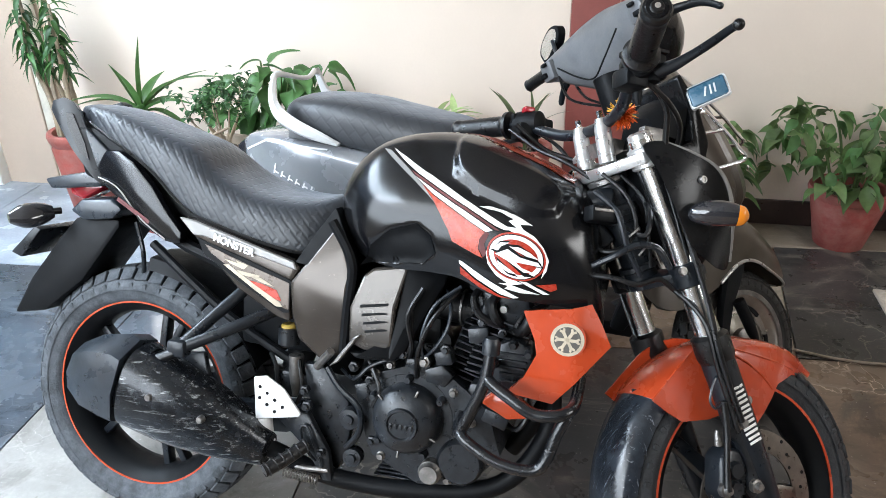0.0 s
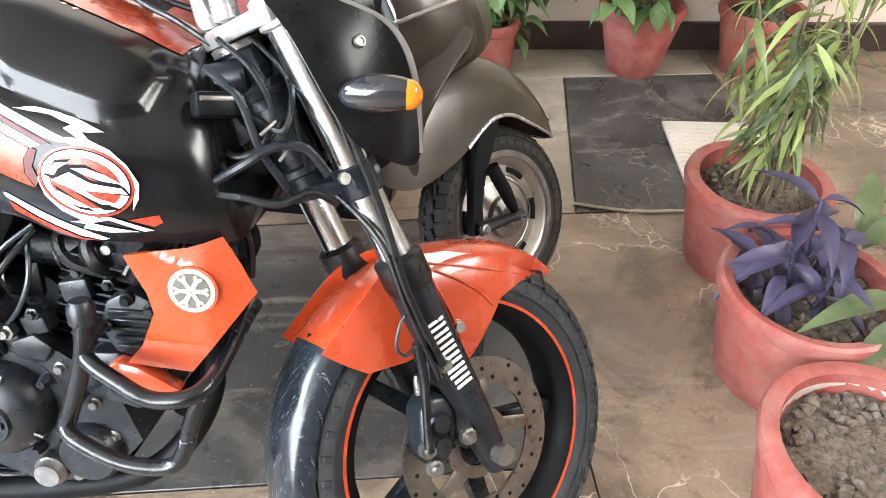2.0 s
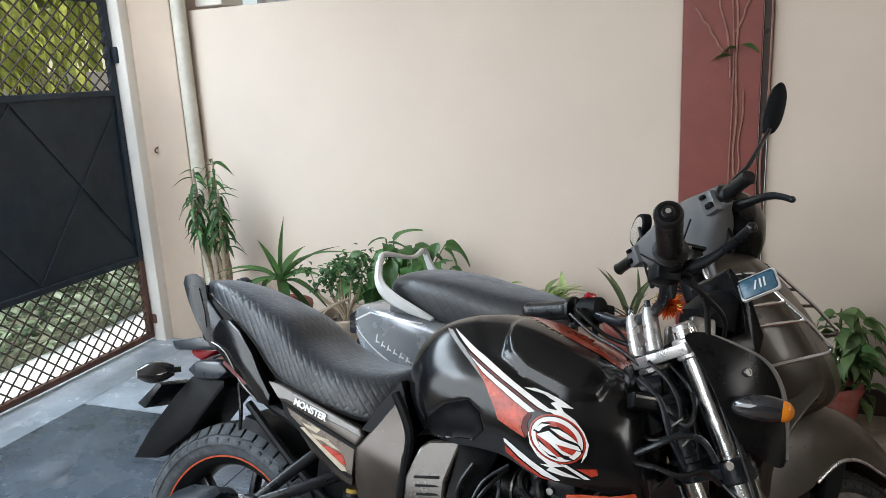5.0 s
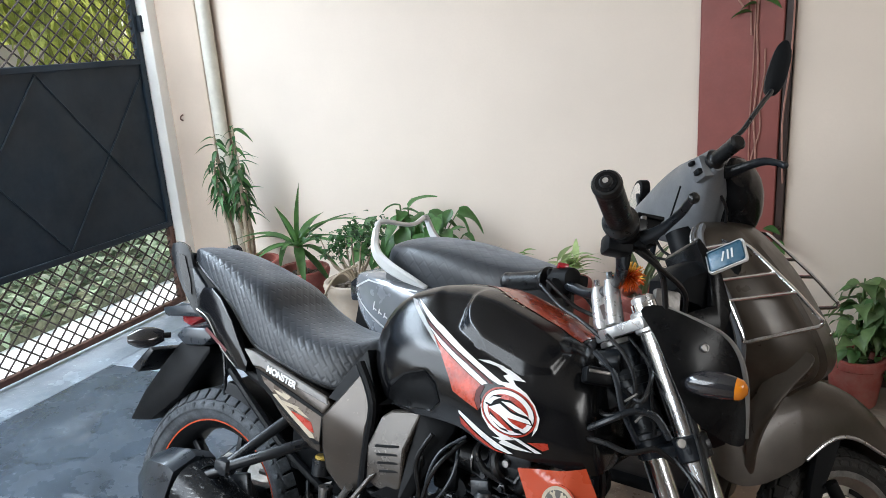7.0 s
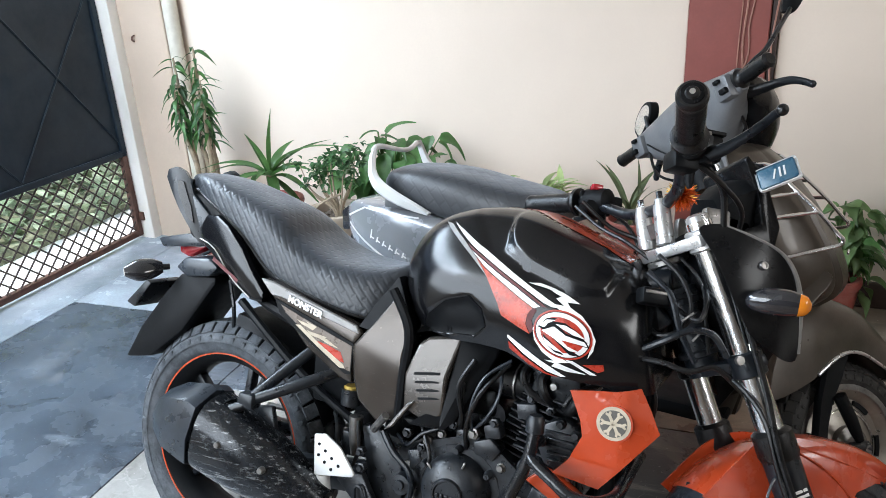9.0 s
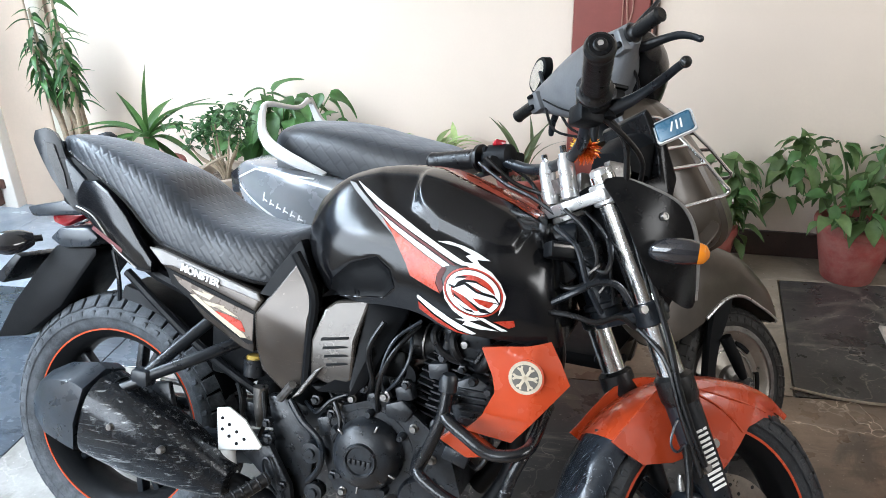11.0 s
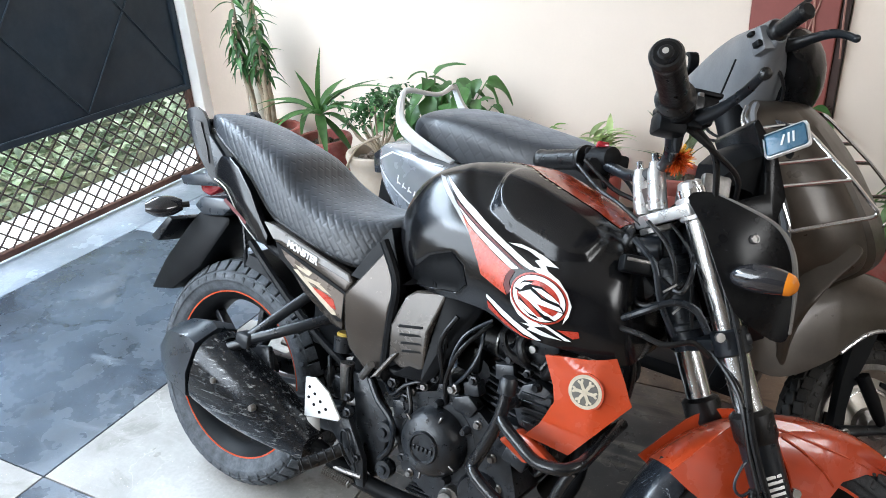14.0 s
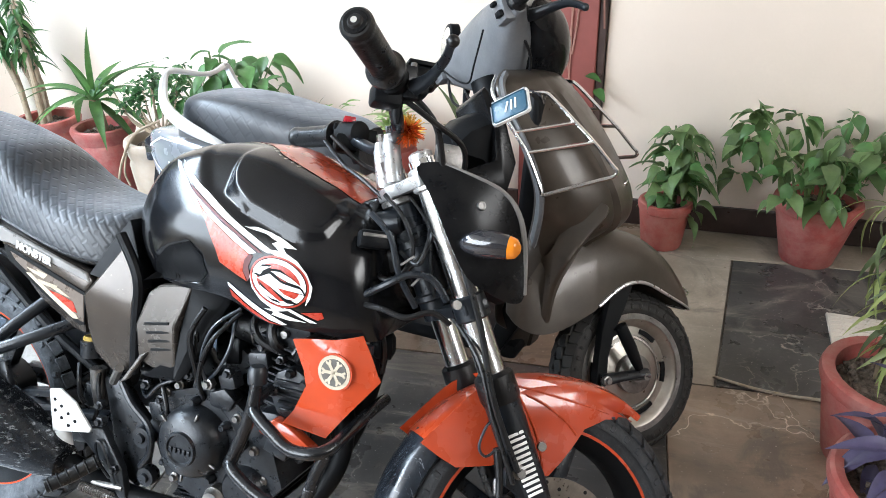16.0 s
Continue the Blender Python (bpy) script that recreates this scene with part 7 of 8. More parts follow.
bp("spark_plug_cap", tube([(0.05, -0.10, 0.13), (0.07, -0.135, 0.15), (0.075, -0.14, 0.18)], 0.011, 10, 4), P_RUBBER, "", cyl)
for z, y in ((0.17, -0.121), (0.14, -0.119)):
    bp("head_bolt", lathe([(0, -0.006), (0.007, -0.006), (0.008, 0), (0.008, 0.01), (0, 0.01)], 10, Matrix.Translation((0.02, y, z)) @ AX_Y.inverted()), P_STEEL, "", cyl)
hc = bp("head_casting", prism([(0.835, 0.560), (0.868, 0.578), (0.905, 0.560), (0.910, 0.510), (0.880, 0.470), (0.838, 0.482), (0.822, 0.52)], -0.138, -0.08, 0.008, 2), P_ENGINE, "cast engine side cover with bolts")
for x, z in ((0.868, 0.566), (0.898, 0.552), (0.880, 0.482), (0.834, 0.525)):
    bp("casting_bolt", lathe([(0, -0.008), (0.006, -0.008), (0.0075, -0.002), (0.0095, 0), (0.0095, 0.01), (0, 0.01)], 10, Matrix.Translation((x, -0.143, z)) @ AX_Y.inverted()), P_ENGINE, "", hc)
for k in range(5):
    bp("casting_rib", box((0.868, -0.1405, 0.548 - 0.013 * k), (0.058 - 0.004 * k, 0.008, 0.0045), 0.0012, seg=1), P_ENGINE, "", hc)
for k in range(9):
    bp("head_fin", prism([(0.775 + 0.004 * k, 0.500 + 0.0135 * k), (0.880 + 0.002 * k, 0.482 + 0.0135 * k), (0.880 + 0.002 * k, 0.4865 + 0.0135 * k), (0.775 + 0.004 * k, 0.5045 + 0.0135 * k)], -0.128, -0.07, 0.001, 1), P_ENGINE, "", hc)
bp("lower_casting", prism([(0.790, 0.478), (0.838, 0.480), (0.872, 0.462), (0.868, 0.430), (0.811, 0.419), (0.782, 0.450)], -0.136, -0.08, 0.008, 2), P_ENGINE, "", hc)
bp("carburettor", tube([(0.60, -0.02, 0.60), (0.66, -0.03, 0.60), (0.71, -0.02, 0.59), (0.755, 0, 0.585)], [0.034, 0.030, 0.036, 0.028], 16, 4), P_ENGINE)
bp("carb_bowl", box((0.68, -0.04, 0.55), (0.06, 0.06, 0.06), 0.012), P_ENGINE)
bp("starter_motor", tube([(0.70, -0.06, 0.525), (0.70, 0.06, 0.525)], 0.030, 18, smooth=False), P_ENGINE)
for pts, r in (([(0.755, -0.13, 0.655), (0.715, -0.165, 0.60), (0.690, -0.165, 0.53), (0.685, -0.14, 0.475)], 0.0045), ([(0.84, -0.10, 0.665), (0.82, -0.13, 0.64), (0.83, -0.135, 0.61), (0.845, -0.11, 0.59)], 0.009), ([(0.60, -0.10, 0.50), (0.62, -0.12, 0.47), (0.68, -0.13, 0.475)], 0.004)):
    bp("engine_hose", tube(pts, r, 8, 6), P_RUBBER)
bp("rear_brake_reservoir", tube([(0.405, -0.13, 0.50), (0.405, -0.13, 0.535)], 0.022, 16, smooth=False), P_ENGINE)
bp("yellow_reservoir_cap", lathe([(0, 0.005), (0.014, 0.005), (0.017, 0.002), (0.017, -0.004)], 16, Matrix.Translation((0.405, -0.13, 0.537))), surf("yellow_label", (0.38, 0.26, 0.05), 0.5))
bp("rear_master_cylinder", tube([(0.425, -0.135, 0.395), (0.425, -0.135, 0.44), (0.425, -0.135, 0.48)], [0.008, 0.014, 0.016], 12, smooth=False), P_STEEL)
# brackets, cables, clips and fasteners round the engine
for pts, r, mt in (
    ([(0.63, -0.09, 0.655), (0.66, -0.135, 0.62), (0.672, -0.15, 0.57), (0.665, -0.145, 0.52)], 0.0042, P_RUBBER),
    ([(0.70, -0.05, 0.655), (0.735, -0.12, 0.635), (0.742, -0.145, 0.59), (0.722, -0.150, 0.545), (0.69, -0.145, 0.51)], 0.0036, P_GREY),
    ([(0.80, -0.10, 0.668), (0.785, -0.135, 0.645), (0.80, -0.14, 0.615), (0.835, -0.13, 0.598)], 0.0075, P_RUBBER),
    ([(0.92, -0.08, 0.64), (0.885, -0.12, 0.625), (0.868, -0.135, 0.598)], 0.0058, P_RUBBER),
    ([(0.575, -0.13, 0.50), (0.60, -0.150, 0.475), (0.615, -0.158, 0.44), (0.60, -0.155, 0.405)], 0.0046, P_RUBBER),
    ([(0.52, -0.12, 0.46), (0.56, -0.150, 0.455), (0.59, -0.150, 0.485), (0.63, -0.145, 0.505)], 0.0040, P_SATIN),
    ([(0.43, -0.135, 0.48), (0.445, -0.155, 0.455), (0.452, -0.160, 0.42), (0.44, -0.160, 0.385)], 0.0045, P_RUBBER),
    ([(0.36, -0.12, 0.47), (0.385, -0.145, 0.455), (0.392, -0.15, 0.425), (0.405, -0.15, 0.405)], 0.0045, P_RUBBER),
    ([(0.85, -0.09, 0.40), (0.885, -0.125, 0.395), (0.905, -0.125, 0.43), (0.902, -0.11, 0.47)], 0.0050, P_RUBBER),
    ([(0.39, -0.165, 0.268), (0.28, -0.150, 0.262), (0.12, -0.140, 0.258), (0.035, -0.138, 0.262)], 0.0042, P_STEEL),
):
    bp("engine_cable", tube(pts, r, 8, 6), mt)
for x, y, z, r in ((0.70, -0.150, 0.512, 0.011), (0.655, -0.148, 0.520, 0.010), (0.740, -0.146, 0.540, 0.009), (0.805, -0.135, 0.600, 0.009), (0.845, -0.138, 0.585, 0.008), (0.590, -0.146, 0.455, 0.009), (0.555, -0.146, 0.478, 0.010), (0.845, -0.142, 0.452, 0.008), (0.815, -0.142, 0.300, 0.009), (0.600, -0.146, 0.330, 0.009), (0.460, -0.166, 0.420, 0.009), (0.470, -0.176, 0.392, 0.010), (0.505, -0.176, 0.300, 0.009), (0.430, -0.176, 0.365, 0.007)):
    bp("hex_bolt", lathe([(0, -0.010), (r * 0.62, -0.010), (r * 0.70, -0.004), (r * 1.1, -0.003), (r * 1.1, 0.010), (0, 0.010)], 6, Matrix.Translation((x, y, z)) @ AX_Y.inverted()), P_STEEL if r > 0.0105 else P_ENGINE)
for x, z, w, h, a in ((0.685, 0.498, 0.050, 0.022, 0.2), (0.735, 0.520, 0.034, 0.030, -0.3), (0.62, 0.515, 0.040, 0.026, 0.5), (0.845, 0.415, 0.050, 0.028, 0.3), (0.800, 0.575, 0.040, 0.030, -0.2), (0.41, 0.420, 0.032, 0.050, 0.1), (0.875, 0.445, 0.034, 0.044, 0.2), (0.575, 0.425, 0.030, 0.040, -0.3)):
    bp("engine_bracket", box((0, 0, 0), (w, 0.030, h), 0.004, m=Matrix.Translation((x, -0.128, z)) @ Matrix.Rotation(a, 4, "Y")), P_ENGINE)
bp("rocker_cover", prism([(0.79, 0.655), (0.83, 0.672), (0.885, 0.655), (0.895, 0.625), (0.86, 0.612), (0.80, 0.625)], -0.118, -0.05, 0.008, 2), P_ENGINE, "cast rocker cover under the tank")
bp("intake_boot", tube([(0.655, -0.02, 0.615), (0.70, -0.05, 0.612), (0.725, -0.06, 0.605), (0.77, -0.05, 0.60)], [0.030, 0.036, 0.030, 0.034], 16, 4), P_RUBBER, "ribbed rubber intake boot")
for k in range(4):
    bp("boot_clamp", lathe([(0.0345, -0.003), (0.0375, -0.002), (0.0375, 0.002), (0.0345, 0.003)], 18, Matrix.Translation((0.672 + 0.026 * k, -0.03 - 0.008 * k, 0.613 - 0.003 * k)) @ AX_X), P_STEEL if k % 2 else P_MATT)
# shroud
SHR = [(0.885, 0.640), (0.925, 0.648), (0.965, 0.652), (1.004, 0.662), (1.026, 0.626), (1.045, 0.590), (1.012, 0.548), (0.950, 0.468), (0.864, 0.478), (0.894, 0.514), (0.915, 0.562), (0.909, 0.590)]
for s in (-1, 1):
    if s > 0:
        continue

    def shroud_y(x, z, s=s):
        """A flat cheek, folded inwards above the ridge that runs to the nose and along the lower rear edge."""
        up = max(0.0, z - (0.622 - 0.42 * (x - 0.985)))
        return s * (0.168 - 0.35 * max(0.0, x - 0.985) - 0.42 * min(up, 0.05) - 0.30 * max(0.0, 0.520 - z))
    shd = bp("radiator_shroud", sheet(SHR, shroud_y, 0.010, 0.007), P_ORANGE, "orange side shroud with a round emblem", angle=22)
    for k, (r, mt) in enumerate(((0.0335, P_ORANGE), (0.0302, P_CREAM), (0.0240, P_EMBLEM))):
        e = bp("emblem_disc", lathe([(0, 0.0), (r, 0.0), (r, 0.003), (0, 0.003)], 36, Matrix.Translation((0.968, s * (0.1690 + 0.0009 * k), 0.598)) @ (AX_Y if s > 0 else AX_Y.inverted())), mt, "", shd)
    for k in range(6):
        bp("emblem_ray", prism([(-0.0028, 0.0), (0.0028, 0.0), (0.0028, 0.0155), (0.0060, 0.0205), (0.0035, 0.0235), (0.0, 0.0195), (-0.0035, 0.0235), (-0.0060, 0.0205), (-0.0028, 0.0155)], s * 0.1710, s * 0.1718, 0, m=Matrix.Translation((0.968, 0, 0.598)) @ Matrix.Rotation(radians(60 * k + 30), 4, "Y")), P_CREAM, "", shd)
    bp("belly_fin", prism([(0.815, 0.452), (0.848, 0.482), (0.878, 0.474), (0.935, 0.440), (0.870, 0.425)], s * 0.135, s * 0.160, 0.005, 2), P_ORANGE, "small orange lower fin")
    # crash guard
    bp("crash_bar", tube([(0.832, s * 0.15, 0.535), (0.833, s * 0.20, 0.516), (0.889, s * 0.222, 0.488), (0.926, s * 0.225, 0.471), (0.968, s * 0.222, 0.474), (0.990, s * 0.200, 0.482), (0.994, s * 0.150, 0.490), (0.992, s * 0.05, 0.495), (0.992, 0, 0.495)], 0.0112, 14, 6), P_BAR, "black tubular crash guard")
    bp("crash_bar_lower", tube([(0.775, s * 0.13, 0.412), (0.790, s * 0.20, 0.403), (0.828, s * 0.215, 0.382), (0.880, s * 0.220, 0.364), (0.934, s * 0.218, 0.363), (0.955, s * 0.215, 0.388), (0.968, s * 0.212, 0.434), (0.984, s * 0.208, 0.474)], 0.0112, 14, 6), P_BAR)
    bp("crash_strut", tube([(0.836, s * 0.195, 0.572), (0.832, s * 0.20, 0.516), (0.812, s * 0.20, 0.455), (0.786, s * 0.198, 0.395)], 0.0118, 14, 4), P_BAR)
    bp("strut_cap", lathe([(0, 0.018), (0.012, 0.018), (0.017, 0.010), (0.017, -0.012), (0, -0.012)], 14, Matrix.Translation((0.836, s * 0.195, 0.572))), P_ENGINE)

bp("exhaust_header", tube([(0.87, -0.02, 0.56), (0.93, -0.05, 0.50), (0.94, -0.08, 0.38), (0.86, -0.11, 0.27), (0.70, -0.13, 0.235), (0.52, -0.15, 0.24), (0.40, -0.18, 0.29), (0.32, -0.215, 0.335)], 0.0185, 16, 6), P_MATT, "scuffed steel exhaust pipe")
# silencer
d0, d1 = Vector((0.335, -0.225, 0.335)), Vector((-0.02, -0.235, 0.435))
ax = (d1 - d0)
SIL = [(0.40, -0.195, 0.295, 0.030, 0.030), (0.36, -0.205, 0.315, 0.042, 0.045), (0.30, -0.22, 0.345, 0.055, 0.064), (0.22, -0.237, 0.378, 0.063, 0.078), (0.134, -0.243, 0.410, 0.068, 0.084)]
rings = []
for x, yc, zc, ry, rz in spline(SIL, 4):
    rings.append([(x - 0.20 * (zc - z), y, z) for y, z in ((yc + ry * math.copysign(abs(math.cos(a)) ** 0.75, math.cos(a)), zc + rz * math.copysign(abs(math.sin(a)) ** 0.75, math.sin(a))) for a in (2 * math.pi * k / 28 for k in range(28)))])
ml = bp("silencer", loft(rings), P_SCUFF, "scratched black silencer")
for x, z in ((0.30, 0.375), (0.20, 0.41)):
    bp("silencer_bolt", lathe([(0, -0.006), (0.006, -0.006), (0.008, 0.0), (0.008, 0.006), (0, 0.006)], 10, Matrix.Translation((x, -0.283 if x > 0.25 else -0.302, z)) @ AX_Y.inverted()), P_STEEL, "", ml)
sil = loft([[(x + 0.022 + 0.20 * (z - 0.41), y, z) for y, z in ring] for x, ring in ((0.101, [(-0.315, 0.405), (-0.305, 0.475), (-0.25, 0.502), (-0.19, 0.485), (-0.17, 0.42), (-0.19, 0.35), (-0.25, 0.325), (-0.30, 0.345)]),
                                                        (0.08, [(-0.318, 0.42), (-0.308, 0.485), (-0.25, 0.512), (-0.19, 0.495), (-0.17, 0.43), (-0.19, 0.355), (-0.25, 0.328), (-0.30, 0.35)]),
                                                        (0.02, [(-0.310, 0.425), (-0.300, 0.480), (-0.25, 0.503), (-0.195, 0.488), (-0.18, 0.43), (-0.195, 0.37), (-0.25, 0.345), (-0.295, 0.365)]),
                                                        (-0.025, [(-0.29, 0.428), (-0.28, 0.462), (-0.25, 0.478), (-0.21, 0.466), (-0.20, 0.43), (-0.21, 0.392), (-0.25, 0.375), (-0.28, 0.39)]))])
gap = loft([[(x - 0.20 * (0.41 - z), y, z) for y, z in ((-0.243 + 0.060 * math.cos(a), 0.412 + 0.075 * math.sin(a)) for a in (2 * math.pi * k / 20 for k in range(20)))] for x in (0.16, 0.10)])
bp("cap_joint", gap, P_MATT, "dark joint before the end cap", ml)
bp("silencer_cap", sil, P_GREY, "dusty black silencer end cap", ml)
# rear footrest hanger
hang = bp("footrest_hanger", tube([(0.39, -0.13, 0.575), (0.31, -0.20, 0.535), (0.235, -0.235, 0.500)], 0.0125, 12, 4), P_SATIN, "black tubular passenger footrest hanger")
bp("hanger_upper", tube([(0.325, -0.12, 0.625), (0.275, -0.19, 0.56), (0.225, -0.235, 0.500)], 0.0125, 12, 4), P_SATIN, "", hang)
bp("hanger_joint", box((0.222, -0.238, 0.495), (0.04, 0.035, 0.035), 0.008), P_SATIN, "", hang)
peg = bp("passenger_footrest", tube([(0.222, -0.243, 0.488), (0.19, -0.252, 0.472), (0.152, -0.262, 0.455)], 0.0115, 12, smooth=False), P_RUBBER, "folded passenger footrest")
bp("peg_tip", tube([(0.156, -0.261, 0.457), (0.146, -0.264, 0.452)], 0.009, 10, smooth=False), P_ALU, "", peg)
bp("silencer_bracket", prism([(0.20, 0.47), (0.255, 0.48), (0.275, 0.40), (0.255, 0.385)], -0.205, -0.19, 0.004, 2), P_ENGINE)
for x, z in ((0.229, 0.425), (0.264, 0.363)):
    bp("bracket_bolt", lathe([(0, -0.009), (0.008, -0.009), (0.009, -0.003), (0.013, -0.002), (0.013, 0.01), (0, 0.01)], 12, Matrix.Translation((x, -0.212, z)) @ AX_Y.inverted()), P_STEEL)
# heel guard, footrest, swingarm
hg = bp("heel_guard", prism([(0.363, 0.443), (0.391, 0.449), (0.429, 0.428), (0.467, 0.382), (0.462, 0.374), (0.369, 0.356)], -0.196, -0.190, 0.002, 2), P_GUARD, "perforated aluminium heel guard")
for x, z in ((0.378, 0.425), (0.378, 0.402), (0.394, 0.414), (0.394, 0.390), (0.411, 0.402), (0.411, 0.378), (0.428, 0.390)):
    bp("guard_hole", lathe([(0, -0.0008), (0.0035, -0.0008), (0.0035, 0.001), (0, 0.001)], 10, Matrix.Translation((x, -0.1965, z)) @ AX_Y.inverted()), P_MATT, "", hg)
bp("guard_stem", tube([(0.385, -0.185, 0.358), (0.392, -0.182, 0.32), (0.402, -0.178, 0.285)], [0.015, 0.012, 0.010], 10, 4, flat=0.6), P_GUARD)
bp("footrest_bracket", prism([(0.40, 0.375), (0.47, 0.378), (0.52, 0.30), (0.53, 0.24), (0.51, 0.238), (0.47, 0.30), (0.41, 0.35)], -0.172, -0.155, 0.004, 2), P_ENGINE)
fr = bp("rider_footrest", tube([(0.480, -0.19, 0.318), (0.452, -0.235, 0.298), (0.428, -0.265, 0.286)], 0.0135, 12, smooth=False), P_RUBBER, "ribbed rubber rider footrest")
for k in range(6):
    bp("footrest_rib", lathe([(0.0135, -0.002), (0.0158, 0), (0.0135, 0.002)], 14, Matrix.Translation(Vector((0.478, -0.195, 0.317)).lerp(Vector((0.432, -0.26, 0.288)), k / 5)) @ Vector((-0.5, -0.75, -0.32)).to_track_quat("Z", "Y").to_matrix().to_4x4()), P_RUBBER, "", fr)
bp("brake_pedal", tube([(0.52, -0.17, 0.262), (0.46, -0.178, 0.262), (0.40, -0.17, 0.268)], 0.006, 8, 4), P_STEEL)
spr = [(0.505 - 0.075 * i / 130, -0.185 + 0.009 * math.cos(i * 0.62), 0.245 + 0.004 * i / 130 + 0.009 * math.sin(i * 0.62)) for i in range(131)]
bp("return_spring", tube(spr, 0.0017, 5, 1, smooth=False), P_STEEL, "coil return spring")
bp("wire_loop", tube([(0.495, -0.178, 0.28), (0.470, -0.18, 0.31), (0.462, -0.18, 0.345), (0.475, -0.18, 0.352), (0.49, -0.18, 0.32), (0.51, -0.178, 0.27)], 0.003, 6, 5), P_SATIN)
for s in (-1, 1):
    bp("swingarm", prism([(-0.05, 0.318), (-0.05, 0.278), (0.18, 0.275), (0.40, 0.30), (0.52, 0.34), (0.52, 0.385), (0.40, 0.37), (0.18, 0.335)], s * 0.088, s * 0.122, 0.008, 2), P_SATIN, "black box-section swingarm")
    bp("chain_adjuster", box((-0.03, s * 0.126, 0.298), (0.06, 0.010, 0.035), 0.004), P_STEEL)
    bp("rear_axle_nut", lathe([(0, -0.016), (0.011, -0.016), (0.013, -0.008), (0.018, -0.006), (0.018, 0.01), (0, 0.01)], 6, Matrix.Translation((0, s * 0.135, 0.30)) @ (AX_Y if s > 0 else AX_Y.inverted())), P_STEEL)
hug = []
for i in range(15):
    a = radians(22 + 62 * i / 14)
    hug.append([(0.335 * math.cos(a) + 0.0, y, 0.30 + (0.335 + dz) * math.sin(a)) for y, dz in ((-0.085, -0.03), (-0.075, -0.004), (0, 0.006), (0.075, -0.004), (0.085, -0.03), (0.07, -0.012), (0, 0.0), (-0.07, -0.012))])
bp("tyre_hugger", loft(hug), P_MATT, "black rear tyre hugger")
bp("rear_shock", tube([(0.36, 0, 0.40), (0.43, 0, 0.60)], 0.032, 16, smooth=False), P_MATT)
bp("battery_box", box((0.36, 0, 0.55), (0.18, 0.18, 0.16), 0.015), P_MATT)
bp("chain", tube([(0.0, 0.105, 0.355), (0.30, 0.105, 0.36), (0.56, 0.105, 0.395)], 0.008, 6, 4), P_STEEL)
bp("side_stand", tube([(0.50, 0.13, 0.28), (0.525, 0.22, 0.18), (0.545, 0.300, 0.106)], 0.012, 10, 4), P_SATIN, "black side stand holding the motorcycle")
bp("stand_foot", box((0, 0, 0.004), (0.06, 0.04, 0.008), 0.002, m=Matrix.Translation((0.548, 0.300, 0.0975)) @ Matrix.Rotation(LEAN, 4, "X")), P_SATIN)
# left mirrorless bar, rear hidden tubes
bp("plate_stay", tube([(-0.02, -0.05, 0.70), (0.005, -0.06, 0.64), (0.0, -0.05, 0.585)], 0.005, 8, 4), P_SATIN)

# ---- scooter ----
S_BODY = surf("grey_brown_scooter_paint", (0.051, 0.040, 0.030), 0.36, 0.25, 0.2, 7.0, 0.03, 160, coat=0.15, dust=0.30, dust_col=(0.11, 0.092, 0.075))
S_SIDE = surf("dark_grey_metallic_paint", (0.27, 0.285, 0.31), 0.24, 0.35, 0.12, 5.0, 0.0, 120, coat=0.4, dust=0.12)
S_GREY = surf("dusty_grey_plastic", (0.115, 0.119, 0.127), 0.42, 0, 0.22, 9.0, 0.05, 180, dust=0.3, dust_col=(0.17, 0.165, 0.16))
S_GRAB = surf("silver_grab_rail_paint", (0.72, 0.72, 0.71), 0.36, 0.3, 0.06, 9.0, 0.02, 120)
S_SEAT = seat_vinyl("dusty_scooter_seat_vinyl", (0.028, 0.029, 0.032), 0.05, 0.03, 0.0003)
S_WHEEL = surf("dusty_silver_wheel_steel", (0.40, 0.37, 0.33), 0.36, 0.8, 0.15, 20.0, 0.04, 120, dust=0.3, dust_col=(0.25, 0.21, 0.17))
S_TYRE = surf("worn_scooter_tyre_rubber", (0.020, 0.019, 0.018), 0.6, 0, 0.35, 20.0, 0.15, 170, dust=0.35, dust_col=(0.065, 0.06, 0.054), spec=0.3)
SCOOT = Matrix.Translation((-0.34, 2.19, 0)) @ Matrix.Rotation(radians(-12), 4, "Z") @ Matrix.Rotation(radians(-8), 4, "X")
sco = thing("scooter", "dusty grey-brown scooter with a silver grab rail parked behind", "scooter", SCOOT)
S_AX = Vector((-math.sin(radians(26)), 0, math.cos(radians(26))))
S_STEER = Matrix.Translation((1.335, 0, 0)) @ Matrix.Rotation(radians(52), 4, S_AX) @ Matrix.Translation((-1.335, 0, 0))
S_STEER = Matrix.Translation((0.029, 0.006, 0)) @ S_STEER @ Matrix.Translation((-0.059, 0.05, -0.014))


def sp_(name, bm, mat, label="", parent=None, steer=False, **kw):
    if steer:
        bm.transform(S_STEER)
    return part(name, bm, mat, parent or sco, label, **kw)


def small_wheel(M, label, name):
    wh = new(name)
    wh.parent = sco
    wh["label"] = label

    def add(n, bm, mat, lab=""):
        bm.transform(M)
        return part(n, bm, mat, wh, lab)

    add("tyre", tyre_bm(0.212, 0.092, 0.140), S_TYRE, "worn black scooter tyre")
    add("tyre_crown", carcass_bm(0.212, 0.092), P_CARCASS)
    add("tread", tread_bm(0.210, 0.092, 40, 1.13), S_TYRE)
    add("rim", lathe([(0.150, -0.036), (0.152, -0.040), (0.143, -0.040), (0.130, -0.030), (0.118, -0.018), (0.100, -0.020), (0.070, -0.030), (0.045, -0.034), (0.045, -0.05), (0, -0.05)], 48, AX_Y.inverted()), S_WHEEL, "dusty silver pressed-steel rim")
